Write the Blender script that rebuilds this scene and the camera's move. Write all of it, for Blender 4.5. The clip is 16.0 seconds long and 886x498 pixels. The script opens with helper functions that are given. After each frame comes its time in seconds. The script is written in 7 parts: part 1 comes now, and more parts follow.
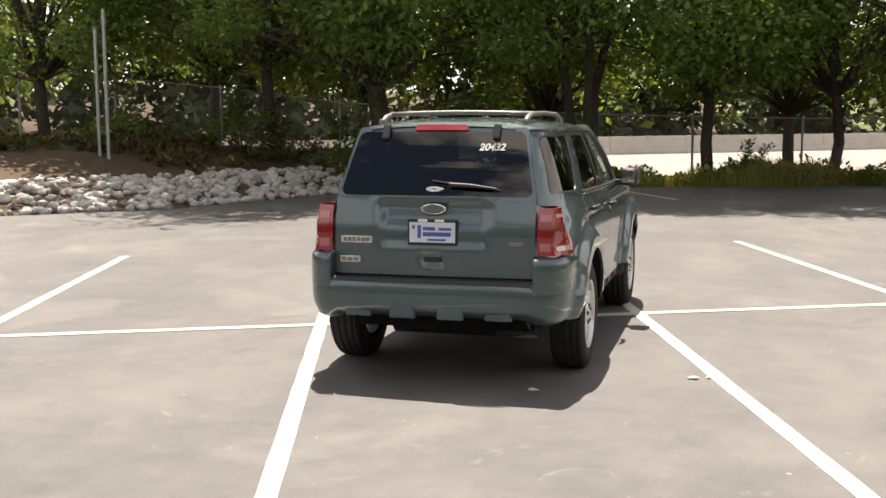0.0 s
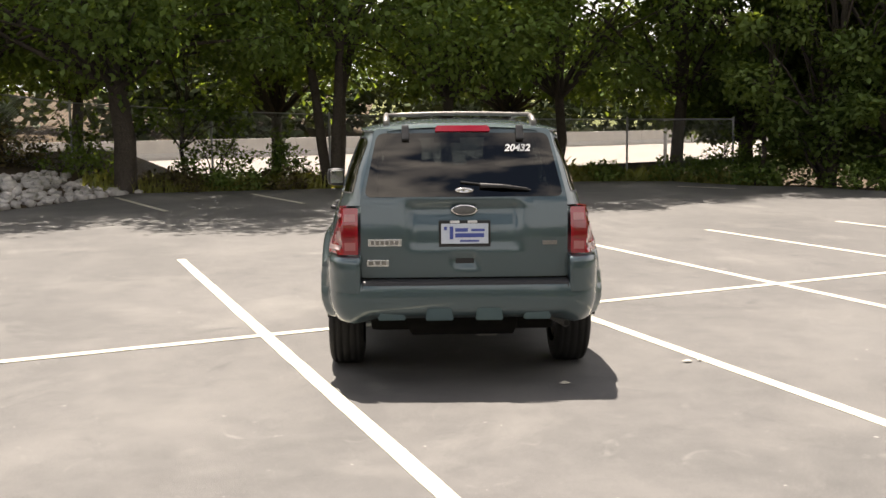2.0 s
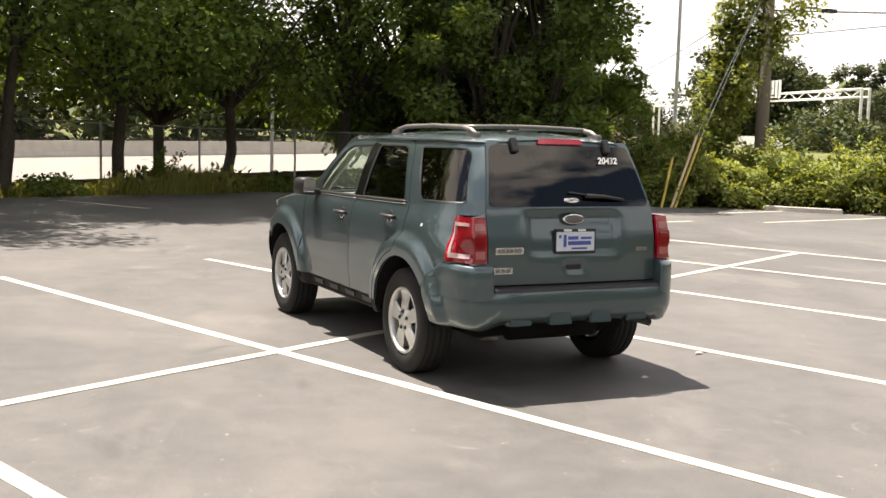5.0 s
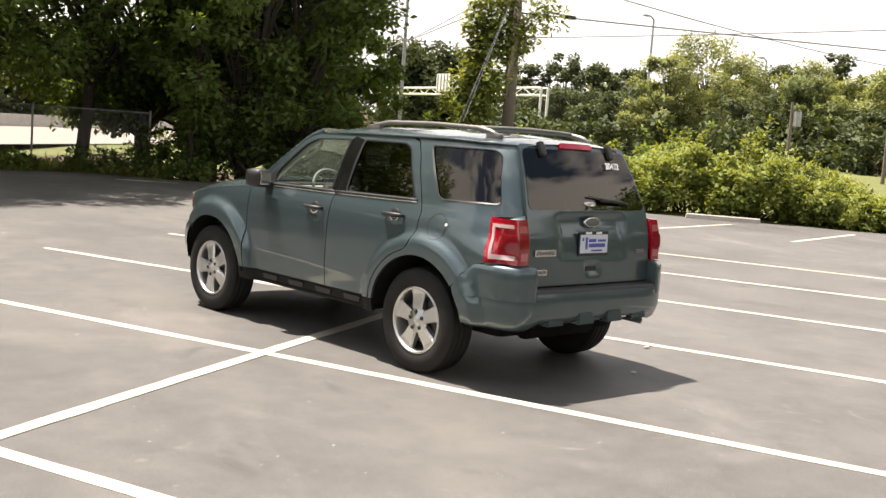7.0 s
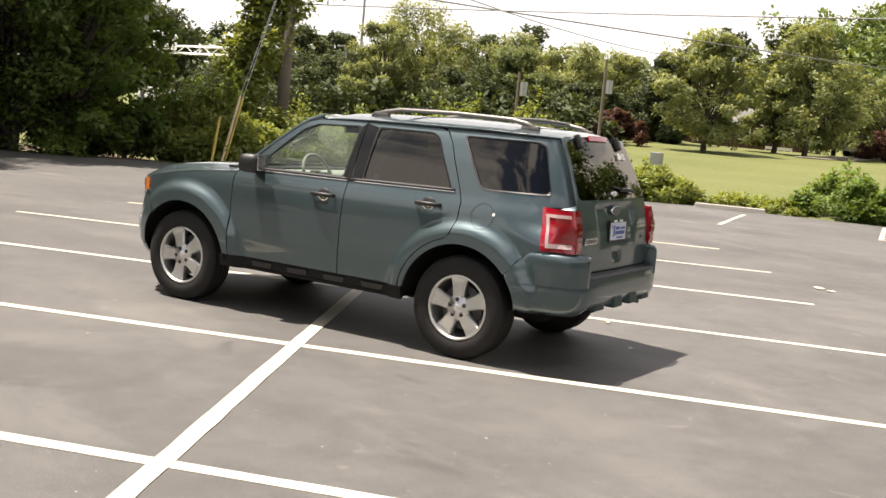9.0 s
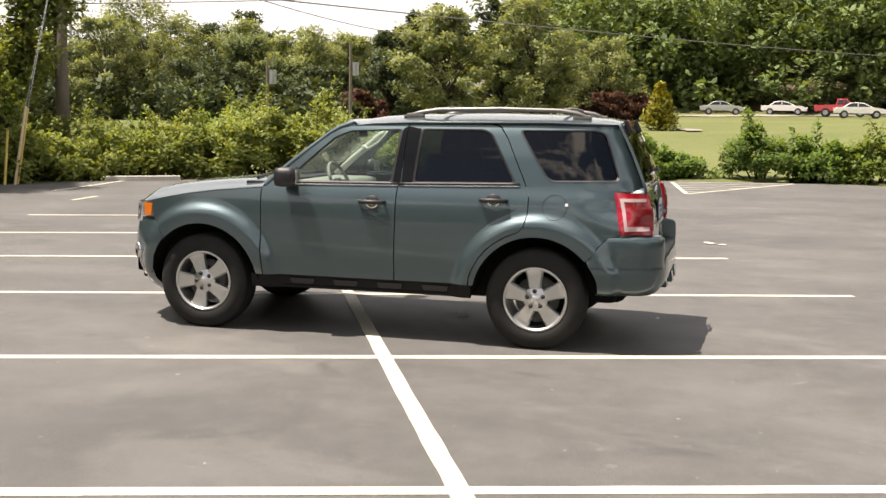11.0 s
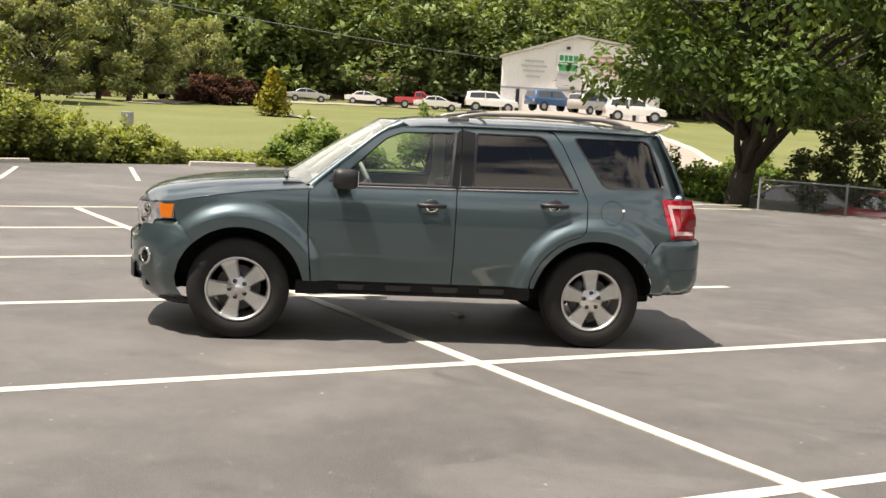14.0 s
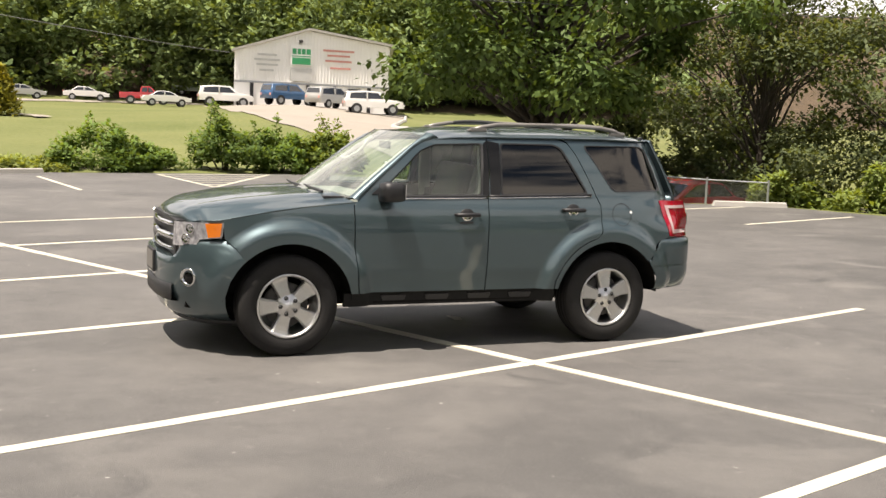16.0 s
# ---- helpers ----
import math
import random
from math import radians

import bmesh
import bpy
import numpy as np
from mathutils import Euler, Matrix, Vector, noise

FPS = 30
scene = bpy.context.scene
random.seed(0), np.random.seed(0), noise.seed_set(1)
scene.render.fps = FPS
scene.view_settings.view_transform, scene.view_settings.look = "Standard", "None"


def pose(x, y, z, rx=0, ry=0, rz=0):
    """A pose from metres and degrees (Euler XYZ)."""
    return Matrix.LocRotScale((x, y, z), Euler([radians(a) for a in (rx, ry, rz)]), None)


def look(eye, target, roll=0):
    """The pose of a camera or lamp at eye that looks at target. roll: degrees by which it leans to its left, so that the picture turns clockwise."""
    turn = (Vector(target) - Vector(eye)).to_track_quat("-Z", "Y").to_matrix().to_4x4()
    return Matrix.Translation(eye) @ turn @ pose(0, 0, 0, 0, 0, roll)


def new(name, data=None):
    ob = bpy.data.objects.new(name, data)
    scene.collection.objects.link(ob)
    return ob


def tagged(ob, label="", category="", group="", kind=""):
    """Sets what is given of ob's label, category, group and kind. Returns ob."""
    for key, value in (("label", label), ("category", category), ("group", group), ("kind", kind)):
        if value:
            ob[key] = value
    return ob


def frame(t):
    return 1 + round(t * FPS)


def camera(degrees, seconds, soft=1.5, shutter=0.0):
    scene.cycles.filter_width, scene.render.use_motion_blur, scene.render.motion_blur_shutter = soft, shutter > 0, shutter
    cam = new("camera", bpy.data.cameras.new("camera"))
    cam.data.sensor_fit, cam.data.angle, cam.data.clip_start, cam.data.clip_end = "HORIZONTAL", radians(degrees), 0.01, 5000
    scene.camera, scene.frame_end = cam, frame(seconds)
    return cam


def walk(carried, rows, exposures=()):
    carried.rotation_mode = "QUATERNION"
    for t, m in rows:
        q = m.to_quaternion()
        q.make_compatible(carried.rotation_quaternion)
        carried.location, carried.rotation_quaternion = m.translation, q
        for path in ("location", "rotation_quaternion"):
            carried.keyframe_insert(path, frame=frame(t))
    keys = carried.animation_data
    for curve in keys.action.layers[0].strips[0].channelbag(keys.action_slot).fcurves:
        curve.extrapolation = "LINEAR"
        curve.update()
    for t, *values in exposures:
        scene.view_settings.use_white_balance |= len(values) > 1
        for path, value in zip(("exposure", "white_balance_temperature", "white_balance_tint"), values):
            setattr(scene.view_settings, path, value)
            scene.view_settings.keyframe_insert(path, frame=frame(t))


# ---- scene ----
cam = camera(43.94, 16.0)
PATH = [
    (0, (1.901, -8.666, 1.706), (1.367, -6.754, 1.465), -0.26),
    (0.5, (1.333, -8.776, 1.704), (0.946, -6.828, 1.470), -2.00),
    (1, (0.734, -8.877, 1.725), (0.478, -6.908, 1.485), 1.11),
    (1.5, (0.167, -8.947, 1.723), (0.071, -6.963, 1.488), 0.58),
    (2, (-0.422, -8.924, 1.717), (-0.339, -6.941, 1.475), -0.29),
    (2.5, (-1.043, -8.904, 1.713), (-0.824, -6.928, 1.501), 0.18),
    (3, (-1.647, -8.819, 1.672), (-1.275, -6.865, 1.469), 0.67),
    (3.5, (-2.226, -8.714, 1.686), (-1.737, -6.789, 1.459), 0.12),
    (4, (-2.819, -8.616, 1.690), (-2.180, -6.735, 1.460), 1.08),
    (4.2, (-3.062, -8.540, 1.684), (-2.360, -6.680, 1.462), 1.10),
    (6.3, (-5.339, -7.368, 1.677), (-4.124, -5.794, 1.462), 3.53),
    (6.5, (-5.500, -7.206, 1.643), (-4.218, -5.686, 1.433), 3.79),
    (7, (-5.968, -6.792, 1.674), (-4.585, -5.363, 1.461), 4.21),
    (7.5, (-6.431, -6.402, 1.675), (-4.942, -5.085, 1.460), 3.00),
    (8, (-6.868, -5.940, 1.673), (-5.285, -4.742, 1.437), 1.89),
    (8.5, (-7.242, -5.467, 1.667), (-5.597, -4.355, 1.431), 0.45),
    (8.7, (-7.376, -5.288, 1.687), (-5.702, -4.218, 1.452), 2.88),
    (10.8, (-8.530, -2.880, 1.634), (-6.629, -2.305, 1.396), 1.93),
    (11, (-8.560, -2.690, 1.667), (-6.643, -2.174, 1.426), 0.80),
    (11.5, (-8.653, -2.092, 1.658), (-6.703, -1.724, 1.409), 0.86),
    (12, (-8.739, -1.493, 1.660), (-6.769, -1.249, 1.412), 2.20),
    (12.5, (-8.786, -0.922, 1.668), (-6.803, -0.823, 1.425), 2.26),
    (13, (-8.816, -0.301, 1.692), (-6.831, -0.352, 1.451), 3.06),
    (13.5, (-8.840, 0.319, 1.698), (-6.860, 0.158, 1.467), 3.81),
    (14, (-8.791, 0.961, 1.696), (-6.825, 0.682, 1.452), 3.27),
    (14.5, (-8.762, 1.567, 1.708), (-6.814, 1.182, 1.473), 2.78),
    (15, (-8.697, 2.166, 1.702), (-6.783, 1.630, 1.480), 2.61),
    (15.5, (-8.588, 2.750, 1.716), (-6.711, 2.099, 1.486), 1.51),
    (16, (-8.432, 3.325, 1.735), (-6.602, 2.552, 1.501), 2.30),
]
walk(cam, [(t, look(eye, target, roll)) for t, eye, target, roll in PATH],
     exposures=[(t, e, 7000, 15) for t, e in ((0, 1.24), (4.2, 1.24), (7, 1.20), (8.6, 1.05), (11, 0.92), (16, 0.90))])

# ---- world and sun ----
world = bpy.data.worlds.new("sky")
scene.world = world
world.use_nodes = True
wn, wl = world.node_tree.nodes, world.node_tree.links
wn.clear()
sky = wn.new("ShaderNodeTexSky")
sky.sky_type, sky.sun_disc = "NISHITA", False
SUN_DIR = Vector((-0.19, 0.58, 1.66)).normalized()
sky.sun_elevation = math.asin(SUN_DIR.z)
sky.sun_rotation = math.atan2(SUN_DIR.x, SUN_DIR.y)
sky.air_density, sky.dust_density, sky.ozone_density = 1.0, 2.0, 1.0
wc = wn.new("ShaderNodeTexCoord")
wm = wn.new("ShaderNodeMapping")
wm.inputs["Scale"].default_value = (1.0, 1.0, 2.6)
cloud = wn.new("ShaderNodeTexNoise")
cloud.inputs["Scale"].default_value, cloud.inputs["Detail"].default_value = 2.7, 8.0
cloud.inputs["Roughness"].default_value = 0.55
ramp = wn.new("ShaderNodeValToRGB")
ramp.color_ramp.elements[0].position, ramp.color_ramp.elements[1].position = 0.47, 0.57
split = wn.new("ShaderNodeSeparateXYZ")
haze = wn.new("ShaderNodeMapRange")
haze.inputs["From Min"].default_value, haze.inputs["From Max"].default_value = 0.16, 0.50
haze.inputs["To Min"].default_value, haze.inputs["To Max"].default_value = 0.30, 0.0
lift = wn.new("ShaderNodeMath")
wl.new(wc.outputs["Generated"], split.inputs["Vector"])
wl.new(split.outputs["Z"], haze.inputs["Value"])
cmix = wn.new("ShaderNodeMix")
cmix.data_type = "RGBA"
cmix.inputs["B"].default_value = (14.0, 14.1, 14.2, 1)
wbg, wout = wn.new("ShaderNodeBackground"), wn.new("ShaderNodeOutputWorld")
wbg.inputs["Strength"].default_value = 0.047
wl.new(wc.outputs["Generated"], wm.inputs["Vector"])
wl.new(wm.outputs["Vector"], cloud.inputs["Vector"])
wl.new(cloud.outputs["Fac"], lift.inputs[0])
wl.new(haze.outputs["Result"], lift.inputs[1])
wl.new(lift.outputs["Value"], ramp.inputs["Fac"])
wl.new(ramp.outputs["Color"], cmix.inputs["Factor"])
wl.new(sky.outputs["Color"], cmix.inputs["A"])
wl.new(cmix.outputs["Result"], wbg.inputs["Color"])
wl.new(wbg.outputs["Background"], wout.inputs["Surface"])
sun = new("sun", bpy.data.lights.new("sun", "SUN"))
sun.data.energy, sun.data.angle, sun.data.color = 5.0, radians(0.53), (1.0, 0.955, 0.88)
sun.matrix_world = look(SUN_DIR * 60, (0, 0, 0))

# ---- materials ----


def mat(name, col, rough=0.7, col2=None, scale=2.0, fine=30.0, mixfine=0.35, bump=0.0, metal=0.0, spec=0.5, coat=0.0, bumpscale=None, island=0.0, objrand=0.0, detail=5.0):
    """Two-scale noise colour, with grain bump, on object coordinates in metres."""
    m = bpy.data.materials.new(name)
    m.use_nodes = True
    n, l = m.node_tree.nodes, m.node_tree.links
    b = n["Principled BSDF"]
    b.inputs["Roughness"].default_value = rough
    b.inputs["Metallic"].default_value = metal
    b.inputs["Specular IOR Level"].default_value = spec
    b.inputs["Coat Weight"].default_value = coat
    b.inputs["Coat Roughness"].default_value = 0.04
    if col2 is None:
        col2 = tuple(c * 0.8 for c in col)
    tc = n.new("ShaderNodeTexCoord")
    a, f = n.new("ShaderNodeTexNoise"), n.new("ShaderNodeTexNoise")
    a.inputs["Scale"].default_value, a.inputs["Detail"].default_value = scale, detail
    f.inputs["Scale"].default_value, f.inputs["Detail"].default_value = fine, 3.0
    l.new(tc.outputs["Object"], a.inputs["Vector"])
    l.new(tc.outputs["Object"], f.inputs["Vector"])
    mx = n.new("ShaderNodeMix")
    mx.inputs["Factor"].default_value = mixfine
    l.new(a.outputs["Fac"], mx.inputs["A"])
    l.new(f.outputs["Fac"], mx.inputs["B"])
    st = n.new("ShaderNodeMapRange")
    st.inputs["From Min"].default_value, st.inputs["From Max"].default_value = 0.3, 0.7
    fac = mx.outputs["Result"]
    l.new(fac, st.inputs["Value"])
    fac = st.outputs["Result"]
    cm = n.new("ShaderNodeMix")
    cm.data_type = "RGBA"
    cm.inputs["A"].default_value, cm.inputs["B"].default_value = (*col, 1), (*col2, 1)
    l.new(fac, cm.inputs["Factor"])
    out = cm.outputs["Result"]
    if island or objrand:
        src = n.new("ShaderNodeNewGeometry").outputs["Random Per Island"] if island else n.new("ShaderNodeObjectInfo").outputs["Random"]
        mr = n.new("ShaderNodeMapRange")
        k = island or objrand
        mr.inputs["To Min"].default_value, mr.inputs["To Max"].default_value = 1 - k, 1 + k
        l.new(src, mr.inputs["Value"])
        hs = n.new("ShaderNodeHueSaturation")
        l.new(mr.outputs["Result"], hs.inputs["Value"])
        l.new(out, hs.inputs["Color"])
        out = hs.outputs["Color"]
    l.new(out, b.inputs["Base Color"])
    if bump:
        bn = n.new("ShaderNodeBump")
        bn.inputs["Strength"].default_value, bn.inputs["Distance"].default_value = 1.0, bump
        if bumpscale:
            g = n.new("ShaderNodeTexNoise")
            g.inputs["Scale"].default_value, g.inputs["Detail"].default_value = bumpscale, 4.0
            l.new(tc.outputs["Object"], g.inputs["Vector"])
            l.new(g.outputs["Fac"], bn.inputs["Height"])
        else:
            l.new(f.outputs["Fac"], bn.inputs["Height"])
        l.new(bn.outputs["Normal"], b.inputs["Normal"])
    return m


def leaf_mat(name, col, col2, trans=0.35, spread=0.22):
    """Leaves: varied leaf by leaf, light passes through them in part."""
    m = mat(name, col, 0.55, col2, 0.6, 4.0, 0.3, island=spread, spec=0.12)
    n, l = m.node_tree.nodes, m.node_tree.links
    b, o = n["Principled BSDF"], n["Material Output"]
    t, mx = n.new("ShaderNodeBsdfTranslucent"), n.new("ShaderNodeMixShader")
    src = b.inputs["Base Color"].links[0].from_socket
    g = n.new("ShaderNodeMix")
    g.data_type, g.blend_type = "RGBA", "MULTIPLY"
    g.inputs["Factor"].default_value = 1.0
    g.inputs["B"].default_value = (1.7, 1.5, 0.5, 1)
    l.new(src, g.inputs["A"])
    l.new(g.outputs["Result"], t.inputs["Color"])
    mx.inputs["Fac"].default_value = trans
    l.new(b.outputs["BSDF"], mx.inputs[1])
    l.new(t.outputs["BSDF"], mx.inputs[2])
    l.new(mx.outputs["Shader"], o.inputs["Surface"])
    return m


def asphalt_mat():
    """Worn asphalt: broad tone changes, pale scuffs and smears, dark drips, fine aggregate."""
    m = mat("asphalt", (0.068, 0.0655, 0.062), 0.66, (0.126, 0.1205, 0.113), 0.45, 4.0, 0.38, 0.004, bumpscale=160.0, spec=0.5, detail=8.0)
    n, l = m.node_tree.nodes, m.node_tree.links
    b = n["Principled BSDF"]
    col = b.inputs["Base Color"].links[0].from_socket
    tc = n.new("ShaderNodeTexCoord").outputs["Object"]
    for scale, dist, lo, hi, tint, amt, det in ((0.30, 0.9, 0.48, 0.68, (0.062, 0.060, 0.057), 0.8, 7.0), (1.1, 0.4, 0.50, 0.68, (0.145, 0.138, 0.127), 0.5, 8.0), (0.75, 0.7, 0.60, 0.75, (0.23, 0.22, 0.20), 0.48, 6.0), (2.6, 2.2, 0.66, 0.78, (0.25, 0.24, 0.22), 0.4, 4.0), (6.0, 0.3, 0.54, 0.72, (0.15, 0.144, 0.133), 0.22, 9.0), (9.0, 0.0, 0.56, 0.70, (0.066, 0.064, 0.061), 0.22, 8.0), (14.0, 0.0, 0.735, 0.76, (0.40, 0.39, 0.36), 0.6, 2.0), (1.7, 0.6, 0.64, 0.74, (0.044, 0.043, 0.042), 0.6, 4.0), (95.0, 0.0, 0.60, 0.72, (0.25, 0.24, 0.22), 0.45, 2.0), (70.0, 0.0, 0.62, 0.72, (0.03, 0.03, 0.03), 0.5, 2.0)):
        mp = n.new("ShaderNodeMapping")
        mp.inputs["Location"].default_value = (scale * 3.1, scale * 7.7, 0)
        if scale < 3:
            mp.inputs["Scale"].default_value = (1.0, 0.7, 1.0)
            mp.inputs["Rotation"].default_value = (0, 0, scale * 2.2)
        t = n.new("ShaderNodeTexNoise")
        t.inputs["Scale"].default_value, t.inputs["Detail"].default_value, t.inputs["Distortion"].default_value = scale, det, dist
        r = n.new("ShaderNodeMapRange")
        r.inputs["From Min"].default_value, r.inputs["From Max"].default_value, r.inputs["To Max"].default_value = lo, hi, amt
        x = n.new("ShaderNodeMix")
        x.data_type = "RGBA"
        x.inputs["B"].default_value = (*tint, 1)
        l.new(tc, mp.inputs["Vector"])
        l.new(mp.outputs["Vector"], t.inputs["Vector"])
        l.new(t.outputs["Fac"], r.inputs["Value"])
        l.new(r.outputs["Result"], x.inputs["Factor"])
        l.new(col, x.inputs["A"])
        col = x.outputs["Result"]
    l.new(col, b.inputs["Base Color"])
    return m


ASPHALT = asphalt_mat()
PAINT_LINE = mat("line_paint", (0.56, 0.54, 0.46), 0.75, (0.43, 0.395, 0.295), 1.3, 60.0, 0.4, 0.002)
CONCRETE = mat("concrete", (0.46, 0.44, 0.40), 0.85, (0.34, 0.32, 0.29), 1.2, 40.0, 0.4, 0.003)
ROAD_CONCRETE = mat("road_concrete", (0.31, 0.275, 0.24), 0.9, (0.25, 0.225, 0.198), 0.2, 6.0, 0.4, 0.003)
GRASS = mat("grass", (0.085, 0.106, 0.031), 0.9, (0.172, 0.176, 0.068), 0.10, 5.0, 0.5, 0.03, spec=0.2)
SOIL = mat("forest_soil", (0.060, 0.046, 0.031), 0.95, (0.115, 0.082, 0.052), 0.7, 14.0, 0.5, 0.03, spec=0.2)
ROCK = mat("limestone", (0.42, 0.40, 0.375), 0.9, (0.24, 0.225, 0.21), 2.2, 25.0, 0.4, 0.01, objrand=0.25)
BARK = mat("bark", (0.050, 0.042, 0.034), 0.95, (0.095, 0.080, 0.066), 3.0, 22.0, 0.6, 0.03, spec=0.2)
GALV = mat("galvanised_steel", (0.42, 0.43, 0.44), 0.5, (0.30, 0.31, 0.32), 4.0, 40.0, 0.4, metal=0.6)
WOOD_POLE = mat("weathered_pole_wood", (0.13, 0.105, 0.085), 0.9, (0.20, 0.17, 0.14), 2.0, 30.0, 0.5, 0.01)
LEAF_DARK = leaf_mat("leaves_dark", (0.086, 0.144, 0.045), (0.155, 0.221, 0.067), 0.42)
LEAF_MID = leaf_mat("leaves_mid", (0.103, 0.176, 0.043), (0.176, 0.243, 0.069), 0.32)
LEAF_LIGHT = leaf_mat("leaves_light", (0.129, 0.184, 0.046), (0.218, 0.267, 0.078), 0.35)
LEAF_VINE = leaf_mat("leaves_vine", (0.170, 0.218, 0.062), (0.285, 0.318, 0.108), 0.32)
LEAF_GREY = leaf_mat("leaves_grey_green", (0.077, 0.101, 0.046), (0.132, 0.160, 0.077), 0.32)
LEAF_RED = leaf_mat("leaves_purple", (0.080, 0.038, 0.034), (0.112, 0.062, 0.050), 0.25)
LEAF_GOLD = leaf_mat("leaves_gold", (0.28, 0.24, 0.035), (0.20, 0.22, 0.045), 0.25)
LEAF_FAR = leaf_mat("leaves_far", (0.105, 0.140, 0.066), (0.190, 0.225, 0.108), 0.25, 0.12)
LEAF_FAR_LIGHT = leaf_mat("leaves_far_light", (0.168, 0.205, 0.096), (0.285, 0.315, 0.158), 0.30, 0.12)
LEAF_DEEP = leaf_mat("leaves_deep", (0.115, 0.179, 0.061), (0.211, 0.284, 0.095), 0.45)
LEAF_HILL = leaf_mat("leaves_hillside", (0.092, 0.138, 0.055), (0.214, 0.272, 0.102), 0.22, 0.18)
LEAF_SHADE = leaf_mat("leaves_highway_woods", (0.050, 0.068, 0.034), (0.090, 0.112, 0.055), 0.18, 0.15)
LEAF_SPREAD = leaf_mat("leaves_spreading_tree", (0.061, 0.108, 0.032), (0.138, 0.192, 0.054), 0.24)
WEED_BROWN = leaf_mat("brown_weeds", (0.090, 0.085, 0.042), (0.150, 0.125, 0.062), 0.25)
WEED = leaf_mat("weeds", (0.190, 0.225, 0.066), (0.300, 0.290, 0.115), 0.38)
BLACK = mat("black_plastic", (0.010, 0.010, 0.011), 0.5, (0.017, 0.017, 0.018), 3.0, 80.0, 0.5, 0.0006)
SIDING = mat("white_siding", (0.86, 0.85, 0.82), 0.6, (0.79, 0.78, 0.75), 0.5, 8.0, 0.4)

# ---- mesh helpers ----


def part(name, bm, material, parent=None, label="", smooth=False):
    """Links a bmesh, or a ready mesh, as one object under a thing or a part."""
    if isinstance(bm, bmesh.types.BMesh):
        me = bpy.data.meshes.new(name)
        bm.to_mesh(me)
        bm.free()
    else:
        me = bm
    if material is not None and not me.materials:
        me.materials.append(material)
    if smooth:
        me.shade_smooth()
    ob = new(name, me)
    if parent is not None:
        ob.parent = parent
    if label:
        ob["label"] = label
    return ob


def thing(name, m, label, category, group="", kind=""):
    ob = new(name)
    ob.empty_display_size = 0.1
    ob.matrix_world = m
    return tagged(ob, label, category, group, kind)


def array_mesh(name, verts, faces, normals=None):
    """A mesh from numpy arrays; all faces have the same number of corners."""
    me = bpy.data.meshes.new(name)
    verts = np.asarray(verts, dtype=np.float32)
    faces = np.asarray(faces, dtype=np.int32)
    k = faces.shape[1]
    me.vertices.add(len(verts))
    me.vertices.foreach_set("co", verts.ravel())
    me.loops.add(faces.size)
    me.loops.foreach_set("vertex_index", faces.ravel())
    me.polygons.add(len(faces))
    me.polygons.foreach_set("loop_start", np.arange(0, faces.size, k, dtype=np.int32))
    me.update(calc_edges=True)
    if normals is not None:
        me.normals_split_custom_set_from_vertices(np.asarray(normals, dtype=np.float32))
    return me


def box(bm, lo, hi, bevel=0.0, m=None):
    """A bevelled box from corner to corner."""
    lo, hi = Vector(lo), Vector(hi)
    made = bmesh.ops.create_cube(bm, size=1.0)["verts"]
    for v in made:
        v.co = Vector((lo[i] + (hi[i] - lo[i]) * (v.co[i] + 0.5) for i in range(3)))
    if bevel:
        es = list({e for v in made for e in v.link_edges})
        made = [v for v in bmesh.ops.bevel(bm, geom=es, offset=bevel, segments=2, profile=0.7, affect="EDGES")["verts"]]
    if m is not None:
        vs = list({v for v in made if v.is_valid})
        bmesh.ops.transform(bm, matrix=m, verts=vs)
    return bm


def tube(bm, points, radii, sides=8, cap=True):
    """A tapered tube along points."""
    rings, pts = [], [Vector(p) for p in points]
    for i, p in enumerate(pts):
        d = (pts[min(i + 1, len(pts) - 1)] - pts[max(i - 1, 0)]).normalized()
        ref = Vector((0, 0, 1)) if abs(d.z) < 0.9 else Vector((1, 0, 0))
        a = d.cross(ref).normalized()
        b = d.cross(a)
        r = radii[i] if isinstance(radii, (list, tuple)) else radii
        rings.append([bm.verts.new(p + (a * math.cos(k * math.tau / sides) + b * math.sin(k * math.tau / sides)) * r) for k in range(sides)])
    for r0, r1 in zip(rings, rings[1:]):
        for k in range(sides):
            bm.faces.new((r0[k], r0[(k + 1) % sides], r1[(k + 1) % sides], r1[k]))
    if cap:
        bm.faces.new(list(reversed(rings[0])))
        bm.faces.new(rings[-1])
    return bm


def smooth01(a, b, v):
    t = min(1.0, max(0.0, (v - a) / (b - a)))
    return t * t * (3 - 2 * t)


